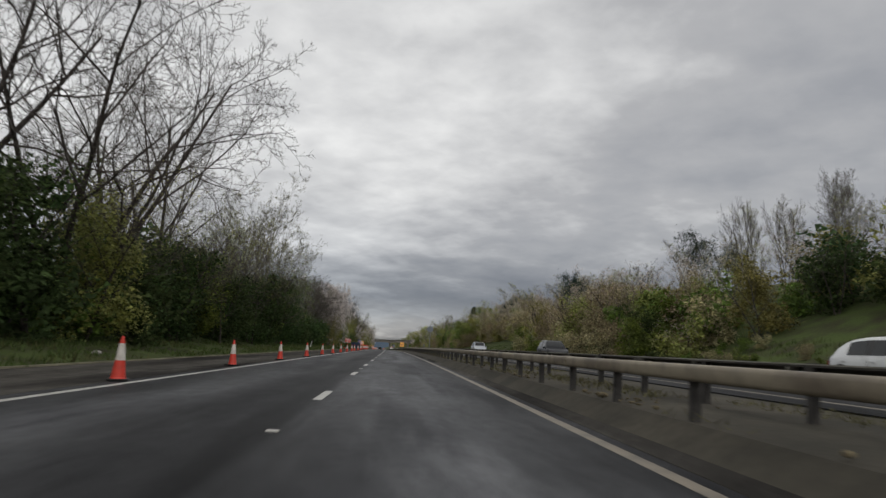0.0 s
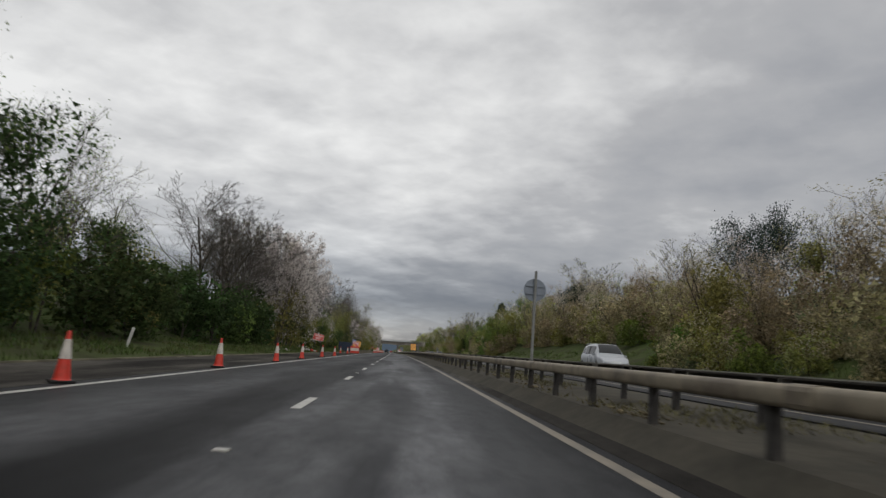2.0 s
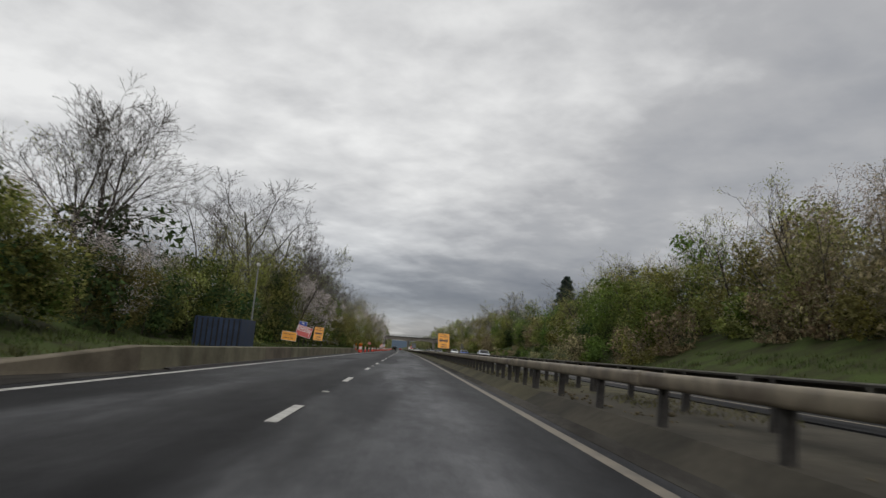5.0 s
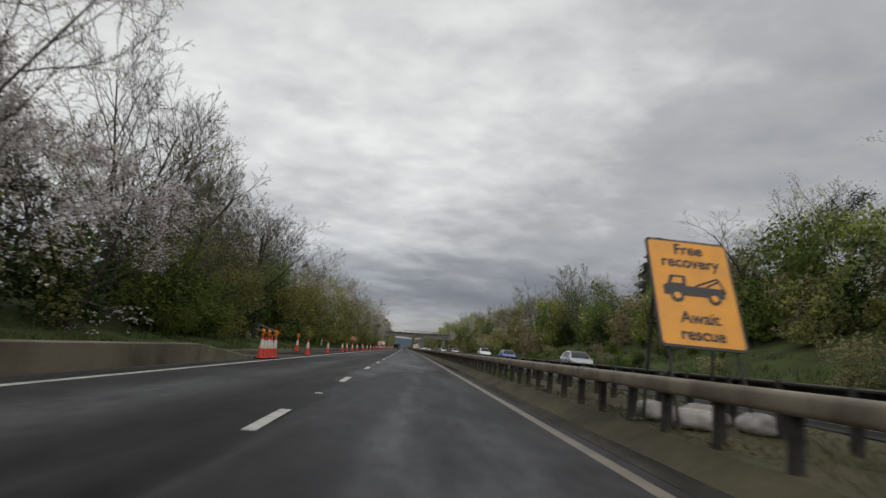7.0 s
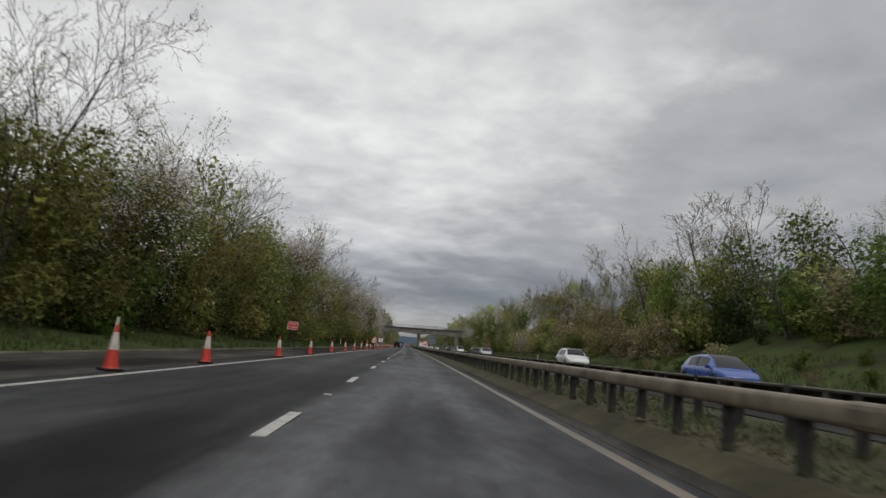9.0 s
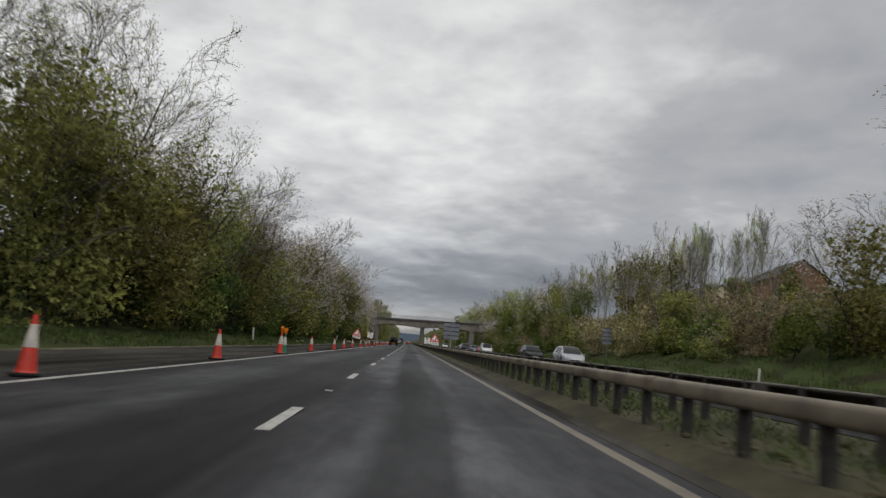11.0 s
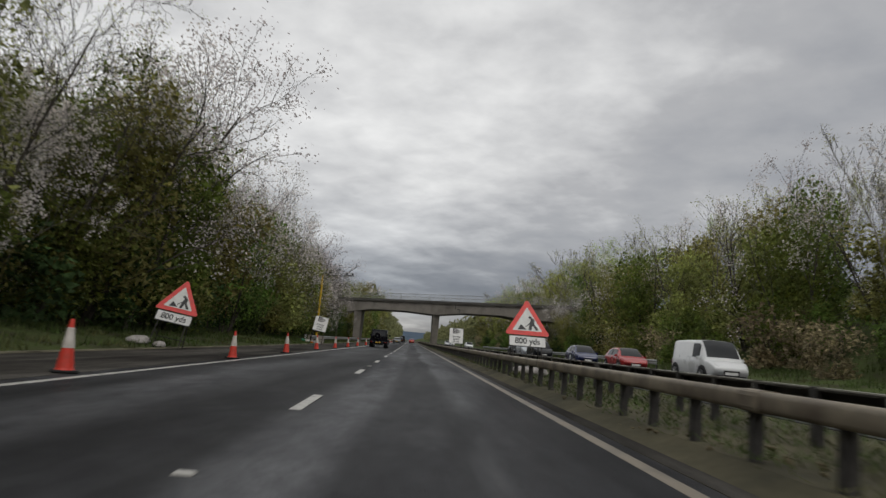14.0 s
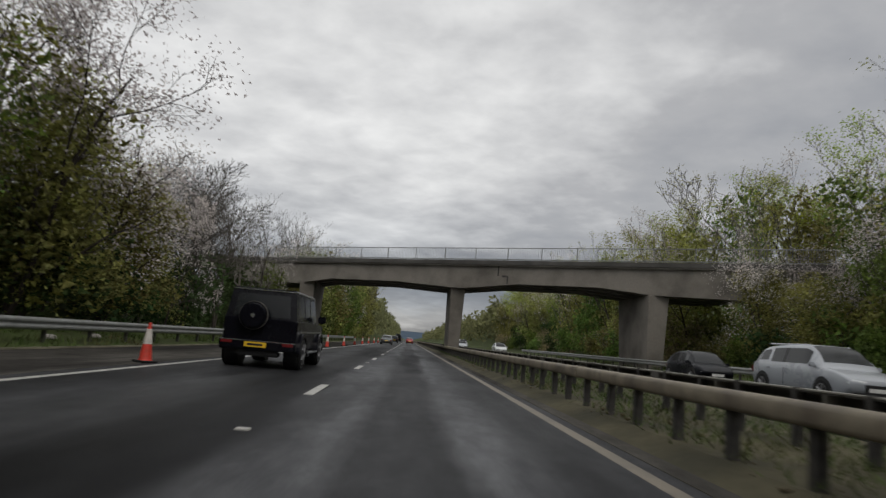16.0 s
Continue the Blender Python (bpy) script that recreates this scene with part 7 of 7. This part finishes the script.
def off_roader(s, d):
    """The tall boxy black car ahead, with a spare wheel on its back door."""
    L, W, H = 4.55, 1.86, 1.95
    body = mat("black_paint", (0.005, 0.005, 0.008), 0.24, vary=0.05, scale=1.5, fine=30, coat=0.1, spec=0.16)
    t = thing("off_road_car", spot(s + L / 2, d, 0.005), "boxy black off-road car with a spare wheel on its rear door", "car", "vehicles on the road")
    hw = W / 2
    bm = bmesh.new()
    rows = [(-L / 2, 0.96, 0.62, 1.20), (-L / 2 + 0.05, 1.0, 0.55, 1.22), (0.7, 1.0, 0.50, 1.22), (1.02, 1.0, 0.50, 1.21), (L / 2 - 0.1, 0.98, 0.50, 1.16), (L / 2, 0.95, 0.55, 1.10)]
    loft(bm, [[(-hw * k * 0.94, y, lo), (-hw * k * 0.96, y, hi - 0.02), (-hw * k * 0.9, y, hi), (hw * k * 0.9, y, hi), (hw * k * 0.96, y, hi - 0.02), (hw * k * 0.94, y, lo)] for y, k, lo, hi in rows])
    part("body", bm, body, t)
    y0, y1, z0, z1, w0, w1 = -L / 2 + 0.02, 0.98, 1.19, 1.90, hw * 0.93, hw * 0.83
    lo = [(-w0, y0), (w0, y0), (w0, y1), (-w0, y1)]
    hi = [(-w1, y0 + 0.10), (w1, y0 + 0.10), (w1, y1 - 0.30), (-w1, y1 - 0.30)]
    bm = bmesh.new()
    loft(bm, [[(x, y, z0) for x, y in lo], [(x, y, z1) for x, y in hi], [(x * 0.95, y * 0.99, H) for x, y in hi]])
    part("cabin", bm, body, t)
    left = [(-w0, y1, z0), (-w0, y0, z0), (-w1, y0 + 0.10, z1), (-w1, y1 - 0.30, z1)]
    right = [(w0, y0, z0), (w0, y1, z0), (w1, y1 - 0.30, z1), (w1, y0 + 0.10, z1)]
    front = [(w0, y1, z0), (-w0, y1, z0), (-w1, y1 - 0.30, z1), (w1, y1 - 0.30, z1)]
    rear = [(-w0, y0, z0), (w0, y0, z0), (w1, y0 + 0.10, z1), (-w1, y0 + 0.10, z1)]
    for q, cuts in ((left, ((0.06, 0.32), (0.36, 0.62), (0.67, 0.94))), (right, ((0.06, 0.33), (0.38, 0.64), (0.68, 0.94)))):
        for a, b in cuts:
            slab("side_window", t, inset(q, a, b, 0.12, 0.88), 0.006, M_GLASS, "dark side window")
    slab("windscreen", t, inset(front, 0.04, 0.96, 0.08, 0.92), 0.006, M_GLASS)
    slab("rear_window", t, inset(rear, 0.10, 0.90, 0.10, 0.86), 0.006, M_GLASS, "tinted rear window")
    # silvery gutter round the roof
    for x in (-1, 1):
        part("roof_gutter", boxes((x * w1 - 0.02, x * w1 + 0.025, y0 + 0.1, y1 - 0.3, z1 - 0.012, z1 + 0.022, 0.006)), M_CHROME, t, "pale roof edge trim")
    part("roof_gutter", boxes((-w1, w1, y0 + 0.075, y0 + 0.115, z1 - 0.008, z1 + 0.022, 0.006)), M_CHROME, t, "pale roof edge trim")
    # spare wheel in its round case
    bm = bmesh.new()
    rod(bm, (-0.15, -L / 2 - 0.27, 1.27), (-0.15, -L / 2 - 0.02, 1.27), 0.33, n=32)
    bmesh.ops.bevel(bm, geom=[e for e in bm.edges if abs(e.verts[0].co.y - e.verts[1].co.y) < 1e-5], offset=0.05, segments=3, affect="EDGES")
    sp = part("spare_wheel", bm, body, t, "black spare wheel cover")
    ring = bmesh.new()
    rod(ring, (-0.15, -L / 2 - 0.20, 1.27), (-0.15, -L / 2 - 0.12, 1.27), 0.343, n=32)
    part("cover_ring", ring, M_DARKENED_STEEL, sp, "grey steel ring")
    badge = bmesh.new()
    rod(badge, (-0.15, -L / 2 - 0.285, 1.27), (-0.15, -L / 2 - 0.265, 1.27), 0.05, n=12)
    part("badge", badge, M_CHROME, sp, "small round bright badge")
    part("rear_bumper", boxes((-hw * 0.98, hw * 0.98, -L / 2 - 0.13, -L / 2 + 0.15, 0.45, 0.68, 0.03)), body, t)
    part("bumper_strip", boxes((-hw * 0.97, hw * 0.97, -L / 2 - 0.142, -L / 2 - 0.12, 0.655, 0.675)), M_CHROME, t, "thin bright strip")
    part("valance", boxes((-hw * 0.55, hw * 0.55, -L / 2 + 0.0, -L / 2 + 0.2, 0.30, 0.45, 0.03)), M_TRIM, t)
    part("number_plate", boxes((-0.30, 0.22, -L / 2 - 0.155, -L / 2 - 0.13, 0.52, 0.64)), M_PLATE_Y, t, "yellow plate with a dark unreadable bar")
    part("plate_bar", boxes((-0.22, 0.14, -L / 2 - 0.16, -L / 2 - 0.154, 0.555, 0.605)), M_BLACK, t)
    for x in (-1, 1):
        part("tail_light", boxes((x * hw * 0.64 if x > 0 else -hw * 0.93, hw * 0.93 if x > 0 else x * hw * 0.64, -L / 2 - 0.15, -L / 2 - 0.1, 0.58, 0.66, 0.012)), M_TAIL, t, "red rear lamp")
        part("side_step", boxes((x * hw - 0.12 if x > 0 else x * hw - 0.06, x * hw + 0.06 if x > 0 else x * hw + 0.12, -0.85, 0.85, 0.40, 0.46, 0.015)), M_CHROME, t, "bright side step")
        part("side_strip", boxes((x * hw * 0.965 - 0.012, x * hw * 0.965 + 0.012, -L / 2 + 0.2, L / 2 - 0.3, 0.93, 0.97, 0.005)), M_CHROME, t, "bright side rubbing strip")
        part("mirror", boxes((x * hw if x > 0 else x * hw - 0.22, x * hw + 0.22 if x > 0 else x * hw, 0.68, 0.82, 1.22, 1.42, 0.03)), body, t)
        ex = bmesh.new()
        rod(ex, (x * hw * 0.93, -0.55, 0.36), (x * (hw + 0.03), -0.55, 0.36), 0.05, n=10)
        part("exhaust", ex, M_CHROME, t)
        for y in (-L / 2 + 0.78, L / 2 - 0.86):
            bm = bmesh.new()
            n = 18
            outer = []
            for k in range(n + 1):
                a = math.pi * k / n
                outer.append((y + math.cos(a) * 0.54, 0.42 + math.sin(a) * 0.50))
            inner = [(y + math.cos(math.pi * k / n) * 0.43, 0.42 + math.sin(math.pi * k / n) * 0.40) for k in range(n + 1)]
            rings = []
            for xx in (x * hw * 0.90, x * (hw + 0.05)):
                rings.append(([bm.verts.new((xx, a, b)) for a, b in outer], [bm.verts.new((xx, a, b)) for a, b in inner]))
            for k in range(n):
                (o0, i0), (o1, i1) = rings
                for q in ((o0[k], o0[k + 1], o1[k + 1], o1[k]), (i0[k], i0[k + 1], i1[k + 1], i1[k]), (o1[k], o1[k + 1], i1[k + 1], i1[k])):
                    bm.faces.new(q)
            part("wheel_arch", bm, body, t, "flared wheel arch")
            inn = bmesh.new()
            rod(inn, (x * hw * 0.60, y, 0.42), (x * hw * 0.952, y, 0.42), 0.43, n=24)
            part("arch_lining", inn, M_TRIM, t)
            wheel(t, x * (hw - 0.10), y, 0.40, 0.27, x)
    # aerial
    part("aerial", rod(bmesh.new(), (hw * 0.1, -1.0, H), (hw * 0.1, -1.15, H + 0.35), 0.008, n=5), M_TRIM, t)
    return t


off_roader(446.3, -2.12)

P_WHITE = paint("white_paint", (0.62, 0.63, 0.63))
P_SILVER = paint("silver_paint", (0.34, 0.36, 0.39))
P_GREY = paint("grey_paint", (0.10, 0.11, 0.115))
P_BLACK = mat("dark_paint", (0.009, 0.010, 0.013), 0.3, vary=0.05, scale=1.5, fine=30, coat=0.08, spec=0.16)
P_BLUE = paint("blue_paint", (0.015, 0.07, 0.34))
P_NAVY = paint("navy_paint", (0.012, 0.02, 0.08))
P_RED = paint("red_paint", (0.34, 0.016, 0.018))
ONCOMING = [("hatchback", "white hatchback on the oncoming carriageway", 13.5, 14.4, 3.9, 1.72, 1.48, P_WHITE, "hatch"),
            ("suv", "black people carrier on the oncoming carriageway", 50, 14.5, 4.5, 1.82, 1.68, P_BLACK, "suv"),
            ("suv", "silver off-road car with roof rails on the oncoming carriageway", 92, 14.2, 4.6, 1.86, 1.86, P_SILVER, "suv"),
            ("hatchback", "pale silver hatchback on the oncoming carriageway", 239, 14.4, 4.2, 1.76, 1.48, P_SILVER, "hatch"),
            ("hatchback", "bright blue hatchback on the oncoming carriageway", 272, 14.4, 4.1, 1.75, 1.48, P_BLUE, "hatch"),
            ("suv", "white off-road car on the oncoming carriageway", 296, 14.4, 4.5, 1.84, 1.65, P_WHITE, "suv"),
            ("hatchback", "silver people carrier on the oncoming carriageway", 348.5, 13.8, 4.2, 1.78, 1.6, P_SILVER, "hatch"),
            ("suv", "black off-road car on the oncoming carriageway", 364, 13.9, 4.5, 1.84, 1.62, P_BLACK, "suv"),
            ("van", "small white van on the oncoming carriageway", 406, 14.4, 4.2, 1.75, 1.85, P_WHITE, "van"),
            ("hatchback", "red hatchback on the oncoming carriageway", 419, 15.2, 4.0, 1.74, 1.45, P_RED, "hatch"),
            ("hatchback", "dark blue small hatchback with a white door square", 427, 14.5, 4.0, 1.74, 1.5, P_NAVY, "hatch"),
            ("suv", "black people carrier on the oncoming carriageway", 442.5, 14.4, 5.0, 1.93, 1.85, P_BLACK, "suv"),
            ("suv", "silver-grey large estate off-road car on the oncoming carriageway", 450.4, 14.6, 5.0, 1.96, 1.74, P_SILVER, "suv"),
            ("hatchback", "black small hatchback with a pale roof on the oncoming carriageway", 459.3, 14.8, 3.8, 1.70, 1.42, P_BLACK, "hatch"),
            ("hatchback", "white hatchback far along the oncoming carriageway", 520, 14.4, 4.1, 1.75, 1.48, P_WHITE, "hatch"),
            ("saloon_car", "silver saloon far along the oncoming carriageway", 545, 11.2, 4.5, 1.78, 1.45, P_SILVER, "saloon"),
            ("van", "white van far along the oncoming carriageway", 580, 14.4, 5.0, 1.95, 2.0, P_WHITE, "van")]
for nm, label, s, d, L, W, H, body, style in ONCOMING:
    car(nm, label, spot(s, d, far_road_h(s) + 0.005, 180), L, W, H, body, style, P_WHITE if "pale roof" in label else None)
for nm, label, s, d, L, W, H, body, style in [("saloon_car", "dark saloon car driving ahead in the near lane", 530, -1.9, 4.5, 1.8, 1.46, P_GREY, "saloon"), ("hatchback", "red hatchback driving ahead in the outer lane", 590, 1.8, 4.1, 1.76, 1.5, P_RED, "hatch"), ("suv", "dark off-road car driving ahead in the near lane", 585, -1.9, 4.5, 1.85, 1.7, P_BLACK, "suv"), ("van", "dark lorry-like van far ahead in the near lane", 640, -1.9, 6.0, 2.1, 2.6, P_BLACK, "van")]:
    car(nm, label, spot(s, d, 0.005), L, W, H, body, style)
